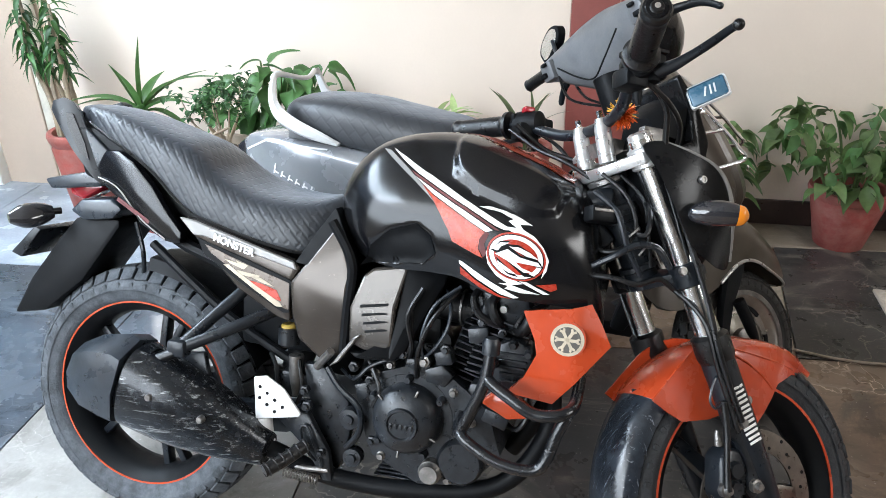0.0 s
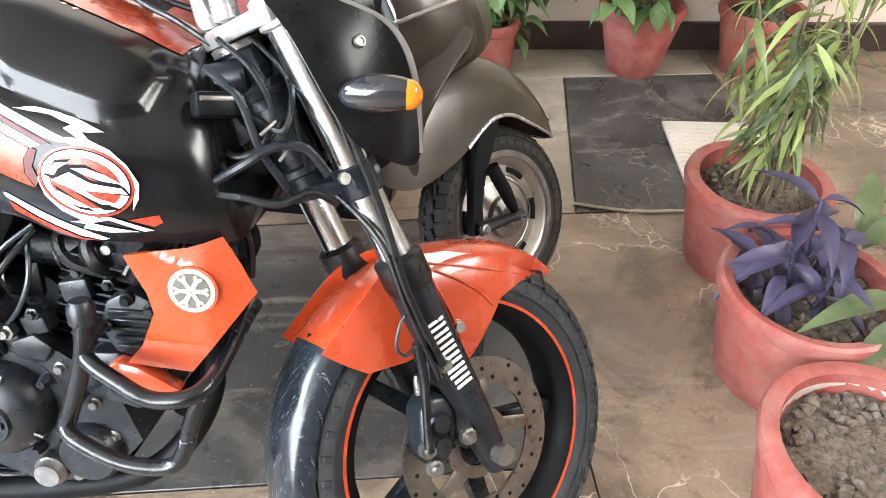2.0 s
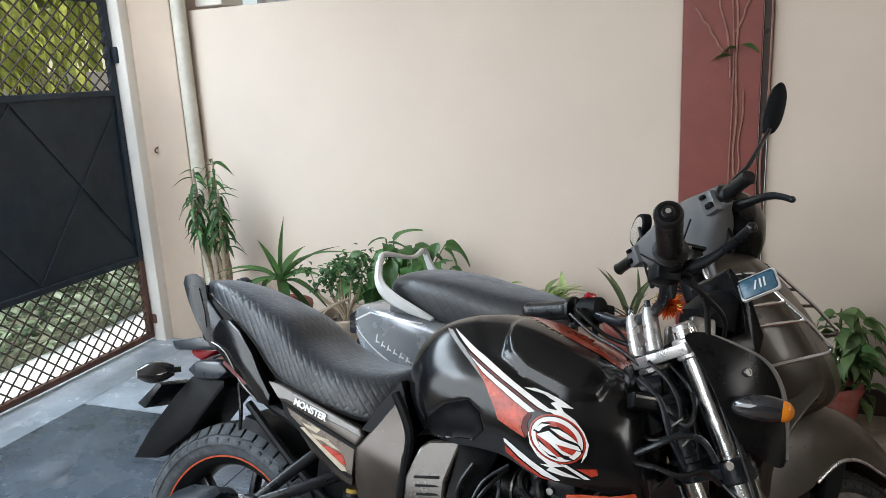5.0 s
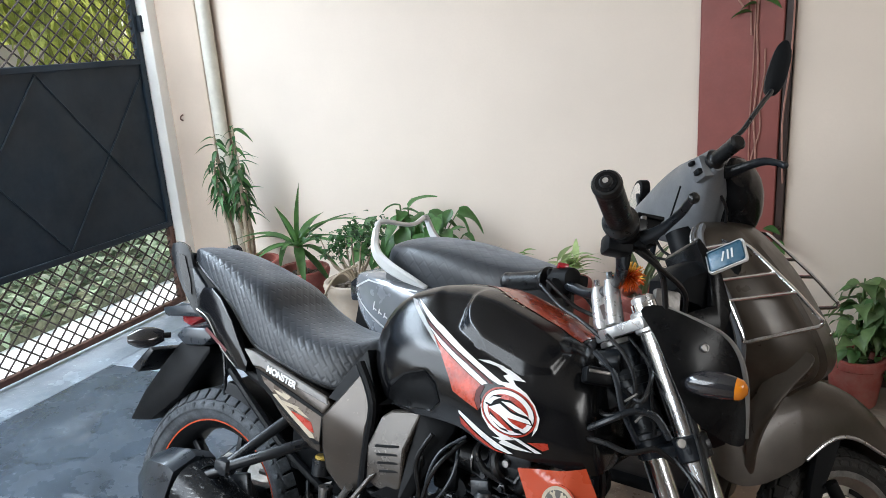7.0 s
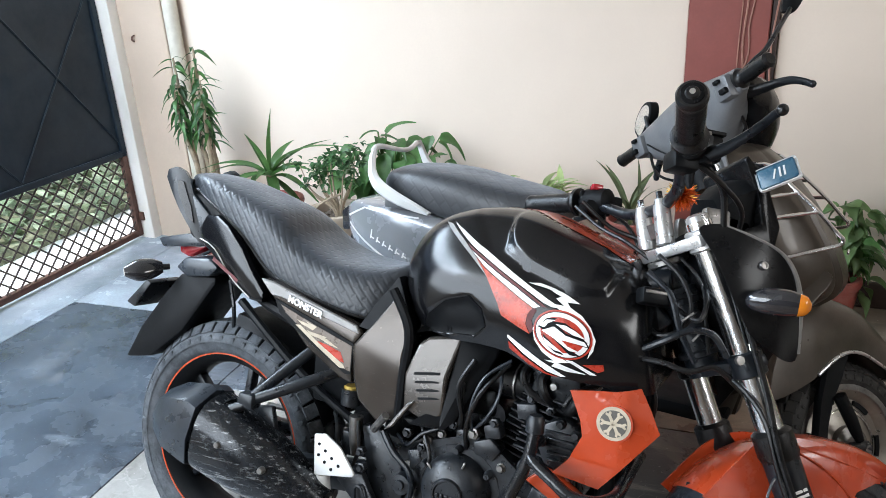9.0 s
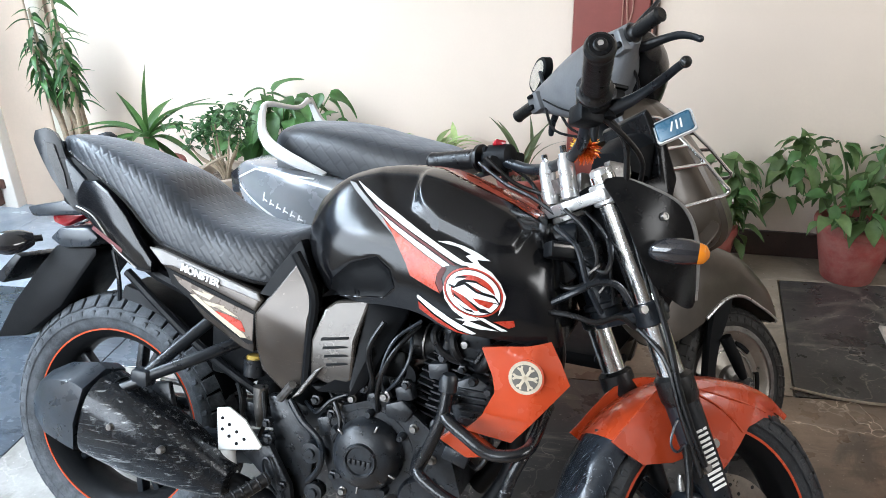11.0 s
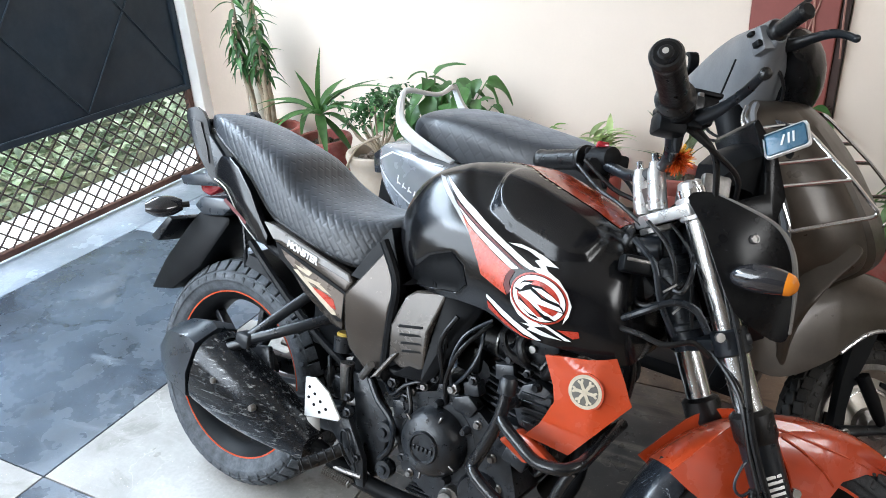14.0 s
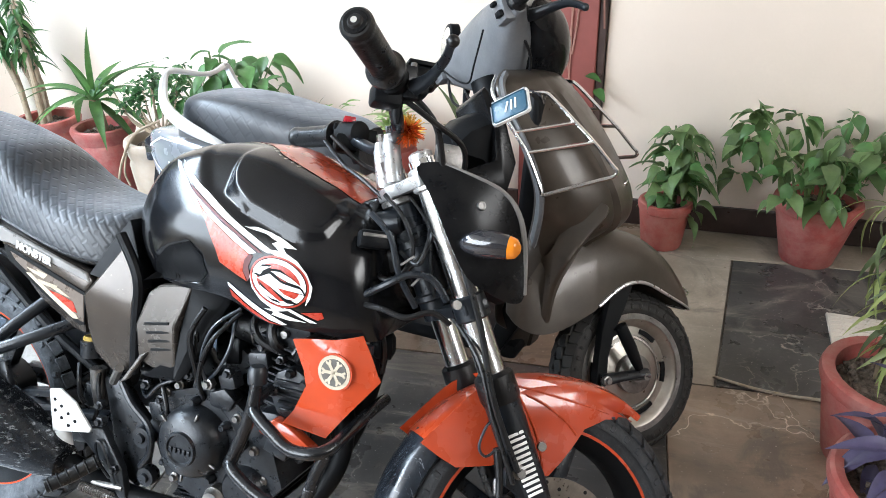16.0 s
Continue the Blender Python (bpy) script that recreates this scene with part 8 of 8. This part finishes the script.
    add("rim", lathe([(0.150, -0.036), (0.152, -0.040), (0.143, -0.040), (0.130, -0.030), (0.118, -0.018), (0.100, -0.020), (0.070, -0.030), (0.045, -0.034), (0, -0.034)], 48, AX_Y), S_WHEEL)
    for k in range(6):
        arc = [(r * math.cos(a), r * math.sin(a)) for r, s in ((0.104, 1), (0.115, -1)) for a in [2 * math.pi * (k + 0.5 * 0.45 * s * q) / 6 for q in (-1, -0.6, -0.2, 0.2, 0.6, 1)]]
        add("rim_slot", prism(arc, -0.0245, -0.0185, 0), P_MATT)
    add("rim_lip", lathe([(0.139, -0.041), (0.153, -0.042), (0.155, -0.039), (0.150, -0.035)], 56, AX_Y.inverted()), P_STEEL, "scuffed rim lip")
    add("rim_step", lathe([(0.086, -0.0275), (0.094, -0.0245), (0.096, -0.0225), (0.090, -0.022)], 48, AX_Y.inverted()), P_CHROME)
    add("hub", lathe([(0, -0.065), (0.020, -0.065), (0.026, -0.055), (0.05, -0.05), (0.05, 0.05), (0, 0.05)], 24, AX_Y.inverted()), P_STEEL)
    return wh


SF = Vector((1.24, 0, 0.212))
small_wheel(S_STEER @ Matrix.Translation(SF), "small front wheel with a dusty silver rim", "front_wheel")
small_wheel(Matrix.Translation((0, 0, 0.212)), "small rear wheel half hidden under the body", "rear_wheel")
for s in (-1, 1):
    sp_("fork_leg", loft([[(SF.x + x + dx, s * (0.066 + dy), SF.z + z) for dx, dy in ((-w, -0.008), (w, -0.008), (w * 1.05, 0.002), (w * 0.8, 0.012), (-w * 0.8, 0.012), (-w * 1.05, 0.002))] for x, z, w in ((-0.121, -0.022, 0.014), (-0.120, 0.0, 0.018), (-0.117, 0.045, 0.0165), (-0.105, 0.11, 0.022), (-0.085, 0.165, 0.030), (-0.065, 0.23, 0.034))]), P_MATT, "black pressed-steel fork leg", steer=True)
    sp_("fork_link", tube([(SF.x - 0.125, s * 0.086, SF.z - 0.008), (SF.x - 0.07, s * 0.088, SF.z + 0.0), (SF.x - 0.02, s * 0.088, SF.z + 0.006), (SF.x + 0.008, s * 0.088, SF.z + 0.006)], [0.017, 0.014, 0.013, 0.016], 12, 4, flat=0.7), P_ENGINE, "", steer=True)
    sp_("fork_shock", tube([(SF.x - 0.018, s * 0.090, SF.z + 0.018), (SF.x - 0.03, s * 0.089, SF.z + 0.04), (SF.x - 0.045, s * 0.088, SF.z + 0.07), (SF.x - 0.078, s * 0.086, SF.z + 0.125)], [0.010, 0.014, 0.016, 0.016], 12, smooth=False), P_MATT, "", steer=True)
    sp_("link_bolt", lathe([(0, -0.010), (0.007, -0.010), (0.008, -0.004), (0.012, -0.003), (0.012, 0.008), (0, 0.008)], 10, Matrix.Translation((SF.x - 0.118, s * 0.098, SF.z - 0.008)) @ (AX_Y if s > 0 else AX_Y.inverted())), P_STEEL, "", steer=True)
    sp_("axle_nut", lathe([(0, -0.012), (0.010, -0.012), (0.012, 0), (0.012, 0.02), (0, 0.02)], 6, Matrix.Translation((1.24, s * 0.088, 0.212)) @ (AX_Y if s > 0 else AX_Y.inverted())), P_STEEL, "", steer=True)
# front mudguard: a rounded hood over the wheel, with a long skirt behind
MG = [(-0.365, 0.240, 0.150, 0.030), (-0.345, 0.290, 0.118, 0.055), (-0.30, 0.330, 0.100, 0.070), (-0.24, 0.352, 0.112, 0.080), (-0.16, 0.368, 0.154, 0.084), (-0.14, 0.370, 0.169, 0.084), (-0.085, 0.371, 0.211, 0.082), (-0.04, 0.366, 0.229, 0.080), (0.01, 0.353, 0.227, 0.077), (0.073, 0.318, 0.203, 0.069), (0.126, 0.272, 0.184, 0.056), (0.170, 0.219, 0.170, 0.036), (0.190, 0.185, 0.164, 0.020), (0.199, 0.168, 0.161, 0.008)]
rings = []
for x, zt, zb, w in spline(MG, 3):
    hgt = zt - zb
    pr = [(-1.0, 0.0), (-1.02, 0.25), (-0.99, 0.48), (-0.88, 0.72), (-0.62, 0.90), (-0.30, 0.98), (0, 1.0)]
    pr += [(-y, k) for y, k in pr[-2::-1]]
    out = [(w * y, zb + hgt * k) for y, k in pr]
    inn = [(w * y * 0.94, zb + max(0.0, hgt * k - 0.005)) for y, k in pr[::-1]]
    rings.append([(SF.x + x, y, SF.z + z) for y, z in out + inn])
sp_("front_mudguard", loft(rings), S_BODY, "dusty grey-brown front mudguard", steer=True)
for s in (-1, 1):
    sp_("mudguard_trim", tube([(SF.x + x, s * (w * 1.0 + 0.001), SF.z + zb + 0.002) for x, zt, zb, w in MG[5:]], [0.005, 0.005, 0.0048, 0.0044, 0.004, 0.0035, 0.003, 0.003, 0.002], 8, 4), P_ALU, "silver trim along the mudguard edge", steer=True)
sp_("mudguard_guard_wire", tube([(SF.x + 0.136, -0.012, SF.z + 0.205), (SF.x + 0.143, -0.012, SF.z + 0.236), (SF.x + 0.160, -0.012, SF.z + 0.232), (SF.x + 0.190, -0.012, SF.z + 0.212), (SF.x + 0.190, -0.012, SF.z + 0.204), (SF.x + 0.172, -0.012, SF.z + 0.196)], 0.0024, 6, 4), P_CHROME, steer=True)

# leg shield
SH = [(0.22, 0.955, 0.86, 0.125), (0.30, 0.968, 0.90, 0.135), (0.376, 0.985, 0.925, 0.145), (0.45, 1.022, 0.945, 0.155), (0.50, 1.055, 0.958, 0.162), (0.545, 1.095, 0.968, 0.168), (0.572, 1.130, 0.974, 0.171), (0.595, 1.152, 0.978, 0.173), (0.63, 1.158, 0.982, 0.175), (0.68, 1.140, 0.980, 0.176),
      (0.736, 1.106, 0.960, 0.174), (0.80, 1.062, 0.925, 0.170), (0.865, 1.006, 0.880, 0.160), (0.905, 0.962, 0.858, 0.140), (0.925, 0.930, 0.852, 0.105), (0.932, 0.895, 0.85, 0.06)]
rings = []
for z, xf, xr, w in spline(SH, 3):
    d = xf - xr
    # a flat raised middle panel, a groove beside it, and cheeks running back to the edge
    pr = [(xr, -1), (xr + 0.20 * d, -0.97), (xr + 0.52 * d, -0.80), (xr + 0.76 * d, -0.56), (xr + 0.85 * d, -0.44), (xr + 0.86 * d, -0.40), (xr + 0.95 * d, -0.36), (xf - 0.01 * d, -0.14), (xf, 0)]
    pr += [(x, -y) for x, y in pr[-2::-1]]
    rings.append([(x, w * y, z) for x, y in pr] + [(x - 0.016, w * y * 0.94, z) for x, y in pr[::-1]])
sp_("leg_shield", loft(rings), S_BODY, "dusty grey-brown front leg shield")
for s in (-1, 1):
    bm = prism(spline([(1.130, 0.650), (1.103, 0.598), (1.073, 0.542), (1.046, 0.474), (1.038, 0.420), (1.036, 0.352), (1.000, 0.338), (0.962, 0.36), (0.960, 0.50), (0.975, 0.640), (1.05, 0.668)], 2, True), s * 0.100, s * 0.206, 0.014, 3)
    for v in bm.verts:
        v.co.y -= s * 0.85 * max(0.0, v.co.z - 0.535) * max(0.0, abs(v.co.y) - 0.10) / 0.106
    sp_("shield_foot", bm, S_BODY, "lower edge of the leg shield")
sp_("inner_shield", prism([(0.93, 0.90), (0.955, 0.88), (0.985, 0.60), (0.97, 0.36), (0.90, 0.23), (0.86, 0.24), (0.91, 0.40), (0.92, 0.62)], -0.15, 0.15, 0.012, 2), P_MATT, "black inner leg shield")
for s in (-1, 1):
    # beading drawn as a broad grey band that includes its blue-grey reflection
    sp_("shield_edge", tube([(xr + 0.002, s * w, z) for z, xf, xr, w in SH[4:-1]], 0.0085, 8, 3, flat=1.6), S_GREY, "grey beading of the leg shield, widened to stand for its reflection")
    y = lambda q: s * q
    sp_("side_rack_frame", tube([(0.842, y(0.130), 0.925), (0.846, y(0.160), 0.905), (0.862, y(0.178), 0.879), (0.914, y(0.182), 0.813), (0.947, y(0.184), 0.771), (0.985, y(0.190), 0.700), (0.993, y(0.190), 0.682), (1.02, y(0.178), 0.690), (1.10, y(0.132), 0.716), (1.132, y(0.114), 0.727), (1.136, y(0.110), 0.740), (1.123, y(0.110), 0.752), (1.078, y(0.110), 0.797), (1.030, y(0.110), 0.838), (0.972, y(0.110), 0.886), (0.950, y(0.112), 0.896), (0.92, y(0.125), 0.893), (0.862, y(0.170), 0.879)], 0.0048, 8, 5), P_CHROME, "chrome side rack on the leg shield")
    for a, b in (((0.914, y(0.182), 0.813), (1.030, y(0.110), 0.836)), ((0.947, y(0.184), 0.771), (1.078, y(0.110), 0.797))):
        sp_("rack_bar", tube([a, b], 0.0045, 8, smooth=False), P_CHROME)
    sp_("front_indicator", loft([[(0.905 + dx, y(q), 0.888 + dz) for dx, dz in ((0, 0.016), (0.045, 0.006), (0.052, -0.016), (0.02, -0.022))] for q in (0.070, 0.105, 0.125)]), P_SMOKE, "dark front indicator lens")
sp_("shield_badge", box((1.150, -0.055, 0.70), (0.005, 0.03, 0.008), 0.002), P_CHROME)
# floor, body, seat
sp_("floorboard", box((0.66, 0, 0.235), (0.56, 0.27, 0.045), 0.015), P_MATT, "black rubber floorboard")
sp_("underframe", tube([(0.95, 0, 0.60), (0.90, 0, 0.26), (0.55, 0, 0.20), (0.20, 0, 0.30)], 0.028, 10, 5), P_MATT)
BD = [(-0.34, 0.63, 0.56, 0.045), (-0.28, 0.665, 0.50, 0.10), (-0.18, 0.675, 0.44, 0.150), (-0.05, 0.672, 0.39, 0.172), (0.10, 0.655, 0.34, 0.172), (0.24, 0.63, 0.30, 0.155), (0.36, 0.60, 0.27, 0.13), (0.44, 0.57, 0.26, 0.10)]
rings = []
bs_ = spline([(0.80, 0), (0.95, 0.06), (1.0, 0.22), (0.99, 0.5), (0.90, 0.8), (0.72, 1.0)], 3)
for x, zt, zb, w in spline(BD, 4):
    half = [(w * a, zt - (zt - zb) * b) for a, b in bs_]
    rings.append([(x, -q, z) for q, z in half] + [(x, q, z) for q, z in half[::-1]])
body_bm = loft(rings)
SBODY = BVHTree.FromBMesh(body_bm)
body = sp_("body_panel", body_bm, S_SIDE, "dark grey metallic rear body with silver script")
for s in (-1, 1):
    # the upper line also draws the white reflection along the top edge
    decal([(-0.30, 0.615), (-0.20, 0.660), (0.02, 0.655), (0.02, 0.651), (-0.195, 0.655), (-0.293, 0.611)], SBODY, 0.002, "silver_line", S_GRAB, body, s, 0.02, "thin silver body line with the top edge's white reflection put in")
    decal([(-0.29, 0.595), (-0.10, 0.515), (0.05, 0.452), (0.05, 0.444), (-0.10, 0.507), (-0.295, 0.587)], SBODY, 0.002, "lower_line", S_GRAB, body, s, 0.02)
    for k in range(6):
        x = -0.165 + 0.026 * k
        z = 0.566 - 0.31 * (x + 0.165)
        h = 0.030 if k == 0 else 0.018
        decal([(x, z), (x + 0.006, z), (x + 0.014, z + h), (x + 0.008, z + h)], SBODY, 0.0025, "script_stroke", P_WHITE, body, s, 0.02)
        decal([(x + 0.006, z + 0.004), (x + 0.020, z - 0.001), (x + 0.021, z + 0.004), (x + 0.008, z + 0.009)], SBODY, 0.0025, "script_stroke", P_WHITE, body, s, 0.02)
SSE = [(-0.16, 0.760, 0.70, 0.080), (-0.12, 0.785, 0.69, 0.115), (-0.02, 0.795, 0.675, 0.135), (0.10, 0.790, 0.660, 0.142), (0.20, 0.775, 0.645, 0.140), (0.30, 0.762, 0.635, 0.128), (0.38, 0.752, 0.62, 0.105), (0.44, 0.735, 0.61, 0.07)]
rings = []
for x, zt, zb, w in spline(SSE, 4):
    half = [(w * a, zt - (zt - zb) * b) for a, b in SS]
    rings.append([(x, -q, z) for q, z in half] + [(x, q, z) for q, z in half[:0:-1]])
plan_uv(sp_("seat", loft(rings), S_SEAT, "dusty black scooter seat with faint scale print"), len(rings[0]))
gb = []
for s in (-1, 1):
    sp_("grab_side", loft([[(x + a * dx, s * (yy + b), z + a * dz) for a, b in ((-1, 0.0), (-0.6, 0.010), (0.5, 0.011), (1, 0.002), (0.8, -0.008), (-0.7, -0.009))] for x, yy, z, dx, dz in spline([(0.062, 0.172, 0.674, 0.003, 0.005), (0.0, 0.174, 0.692, 0.008, 0.014), (-0.07, 0.173, 0.715, 0.011, 0.018), (-0.125, 0.168, 0.742, 0.014, 0.016), (-0.152, 0.160, 0.772, 0.014, 0.009), (-0.162, 0.148, 0.805, 0.012, 0.004), (-0.166, 0.136, 0.832, 0.010, 0.004), (-0.166, 0.124, 0.845, 0.008, 0.008)], 4)]), S_GRAB, "silver painted grab rail")
    sp_("grab_foot", box((-0.06, s * 0.155, 0.69), (0.09, 0.02, 0.03), 0.006), S_GREY)
sp_("grab_loop", tube([(-0.168, -0.132, 0.838), (-0.168, -0.116, 0.849), (-0.160, -0.09, 0.849), (-0.145, -0.04, 0.838), (-0.140, 0.0, 0.832), (-0.145, 0.04, 0.832), (-0.160, 0.09, 0.838), (-0.168, 0.116, 0.842), (-0.168, 0.132, 0.836)], [0.010, 0.0095, 0.0085, 0.0075, 0.007, 0.0075, 0.0085, 0.0095, 0.010], 12, 5), S_GRAB)
sp_("engine_block", box((0.10, 0.0, 0.26), (0.42, 0.16, 0.16), 0.03), P_ENGINE)
sp_("exhaust", tube([(0.25, -0.09, 0.20), (0.05, -0.13, 0.20), (-0.22, -0.15, 0.25)], [0.02, 0.05, 0.055], 16, 5), P_MATT)
sp_("rear_mudguard", prism([(-0.30, 0.56), (-0.24, 0.56), (-0.30, 0.30), (-0.36, 0.28)], -0.08, 0.08, 0.01, 2), P_MATT)
sp_("tail_lamp", prism([(-0.35, 0.62), (-0.30, 0.655), (-0.29, 0.56), (-0.345, 0.55)], -0.07, 0.07, 0.012, 2), P_SMOKE, "dark tail lamp")
sp_("side_stand", tube([(0.45, 0.11, 0.22), (0.47, 0.20, 0.11), (0.48, 0.262, 0.037)], 0.010, 8, 4), P_MATT, "side stand holding the scooter")

# handlebar with its cover, turned to the left
e1, up_, e2 = Vector((0.675, -0.556, 0.486)), Vector((-0.437, 0.230, 0.869)), Vector((0.592, 0.795, 0.087))
HB = Matrix(((e1.x, e2.x, up_.x, 0.731), (e1.y, e2.y, up_.y, 0.002), (e1.z, e2.z, up_.z, 0.985), (0, 0, 0, 1)))


def hb(name, bm, mat, label="", parent=None):
    bm.transform(HB)
    return part(name, bm, mat, parent or sco, label)


hb("handlebar", tube([(-0.30, 0, 0), (0.30, 0, 0)], 0.011, 12, smooth=False), P_SATIN)
CV = [(-0.215, 0.022, 0.028, 0.0, 0.0), (-0.17, 0.040, 0.042, 0.01, -0.006), (-0.11, 0.075, 0.070, 0.035, -0.018), (-0.04, 0.095, 0.098, 0.055, -0.030), (0.04, 0.095, 0.098, 0.055, -0.030), (0.11, 0.075, 0.070, 0.035, -0.018), (0.17, 0.040, 0.042, 0.01, -0.006), (0.215, 0.022, 0.028, 0, 0)]
rings = []
for x, d, h, cy, cz in spline(CV, 4):
    rings.append([(x, cy - d * (0.75 if abs(math.sin(a)) < 0.99 else 0.4) * max(0, math.cos(a)) ** 0.6 if math.cos(a) >= 0 else cy + d * abs(math.cos(a)) ** 0.7, cz + h * math.sin(a)) for a in (2 * math.pi * k / 20 for k in range(20))])
cover = hb("handlebar_cover", loft(rings), S_GREY, "dusty grey handlebar cover")
rings = []
for x, d, h, cy, cz in spline([(-0.17, 0.03, 0.04, 0.09, -0.02), (-0.13, 0.065, 0.072, 0.12, -0.03), (-0.05, 0.092, 0.105, 0.135, -0.045), (0.05, 0.092, 0.105, 0.135, -0.045), (0.13, 0.065, 0.072, 0.12, -0.03), (0.17, 0.03, 0.04, 0.09, -0.02)], 4):
    rings.append([(x, cy + d * math.cos(a), cz + h * math.sin(a)) for a in (2 * math.pi * k / 18 for k in range(18))])
hb("headlamp_front", loft(rings), P_COWL, "gloss black headlamp front", cover)
hb("headlamp_lens", lathe([(0, 0.016), (0.04, 0.012), (0.062, 0.0), (0.064, -0.02)], 28, Matrix.Translation((0, 0.20, -0.05)) @ AX_Y.inverted()), P_GLASS, "round headlamp lens", cover)
hb("cover_seam", tube([(-0.12, -0.045, -0.02), (-0.05, -0.052, -0.075), (0.0, -0.05, -0.10), (0.05, -0.052, -0.075), (0.12, -0.045, -0.02)], 0.0025, 6, 5), P_MATT, "", cover)
hb("steering_neck", tube([(0, 0.0, -0.10), (0, 0.0, -0.20)], 0.04, 16, smooth=False), P_MATT)
for s in (-1, 1):
    ys = [0.205, 0.208, 0.216, 0.220] + [0.226 + 0.006 * i for i in range(13)] + [0.306, 0.312]
    rs = [0.016, 0.024, 0.024, 0.019] + [0.0175 if i % 2 else 0.0165 for i in range(13)] + [0.019, 0.013]
    hb("grip", tube([(s * q, 0, 0) for q in ys], rs, 18, smooth=False), P_RUBBER, "black rubber grip")
    sw = hb("switch_box", box((s * 0.180, -0.008, -0.006), (0.05, 0.052, 0.058), 0.01), S_GREY, "grey switch box")
    hb("switch_knob", box((s * 0.178, -0.038, 0.012), (0.018, 0.012, 0.010), 0.003), P_MATT, "", sw)
    hb("switch_knob", box((s * 0.190, -0.038, -0.016), (0.022, 0.012, 0.014), 0.003), P_MATT, "", sw)
    hb("lever_perch", box((s * 0.165, 0.030, -0.010), (0.04, 0.04, 0.028), 0.006), P_MATT)
    hb("brake_lever", tube([(s * 0.165, 0.045, -0.016), (s * 0.19, 0.062, -0.022), (s * 0.225, 0.082, -0.026), (s * 0.262, 0.092, -0.036), (s * 0.290, 0.096, -0.054), (s * 0.305, 0.098, -0.068)], [0.013, 0.011, 0.0085, 0.0080, 0.0072, 0.0070], 10, 4, flat=1.3), P_SATIN, "black brake lever")
    b = B()
    bmesh.ops.create_uvsphere(b, u_segments=12, v_segments=8, radius=0.0085)
    b.transform(Matrix.Translation((s * 0.307, 0.099, -0.069)))
    hb("lever_ball", b, P_SATIN)
    mir = hb("mirror_stalk", tube([(0.185, 0.012, 0.01), (0.215, 0.06, 0.045), (0.219, 0.10, 0.067), (0.212, 0.17, 0.122), (0.192, 0.245, 0.175), (0.186, 0.262, 0.188)] if s > 0 else [(-0.168, 0.012, 0.02), (-0.175, 0.02, 0.05), (-0.19, 0.035, 0.085)], 0.006, 8, 4), P_SATIN, "black mirror stalk")
    head = [(0.0, -0.055), (0.024, -0.052), (0.034, -0.02), (0.030, 0.035), (0.014, 0.058), (-0.008, 0.058), (-0.030, 0.03), (-0.034, -0.02), (-0.02, -0.05)]
    cx, cy, cz = (0.193, 0.300, 0.244) if s > 0 else (-0.2125, 0.05, 0.084)
    hz = Vector((0.50, 0.30, 0.80)).normalized() if s > 0 else Vector((0.87, 0.0, 0.5)).normalized()
    hy = Vector((0.82, -0.45, -0.10)) if s > 0 else Vector((0.10, 0.98, -0.17))
    hy = (hy - hz * hy.dot(hz)).normalized()
    hm = Matrix.Translation((cx, cy, cz)) @ Matrix((hy.cross(hz), hy, hz)).transposed().to_4x4()
    hb("mirror_head", prism([(x * (0.72 if s > 0 else 1.0), z * (1.22 if s > 0 else 1.0)) for x, z in spline(head, 3, True)], -0.011, 0.016, 0.006, 2, m=hm), P_MATT, "black mirror head", mir)
    hb("mirror_glass", prism([(x * (0.56 if s > 0 else 0.78), z * 0.82) for x, z in spline(head, 3, True)], -0.0125, -0.010, 0, m=hm), P_CHROME, "mirror glass", mir)
for pts in ([(0.15, 0.02, -0.03), (0.12, 0.06, -0.10), (0.03, 0.06, -0.18)], [(-0.15, 0.02, -0.03), (-0.10, 0.0, -0.12), (-0.02, 0.02, -0.18)], [(-0.16, -0.01, -0.02), (-0.12, -0.04, -0.11), (-0.03, -0.02, -0.17)]):
    hb("control_cable", tube(pts, 0.004, 6, 5), P_RUBBER)
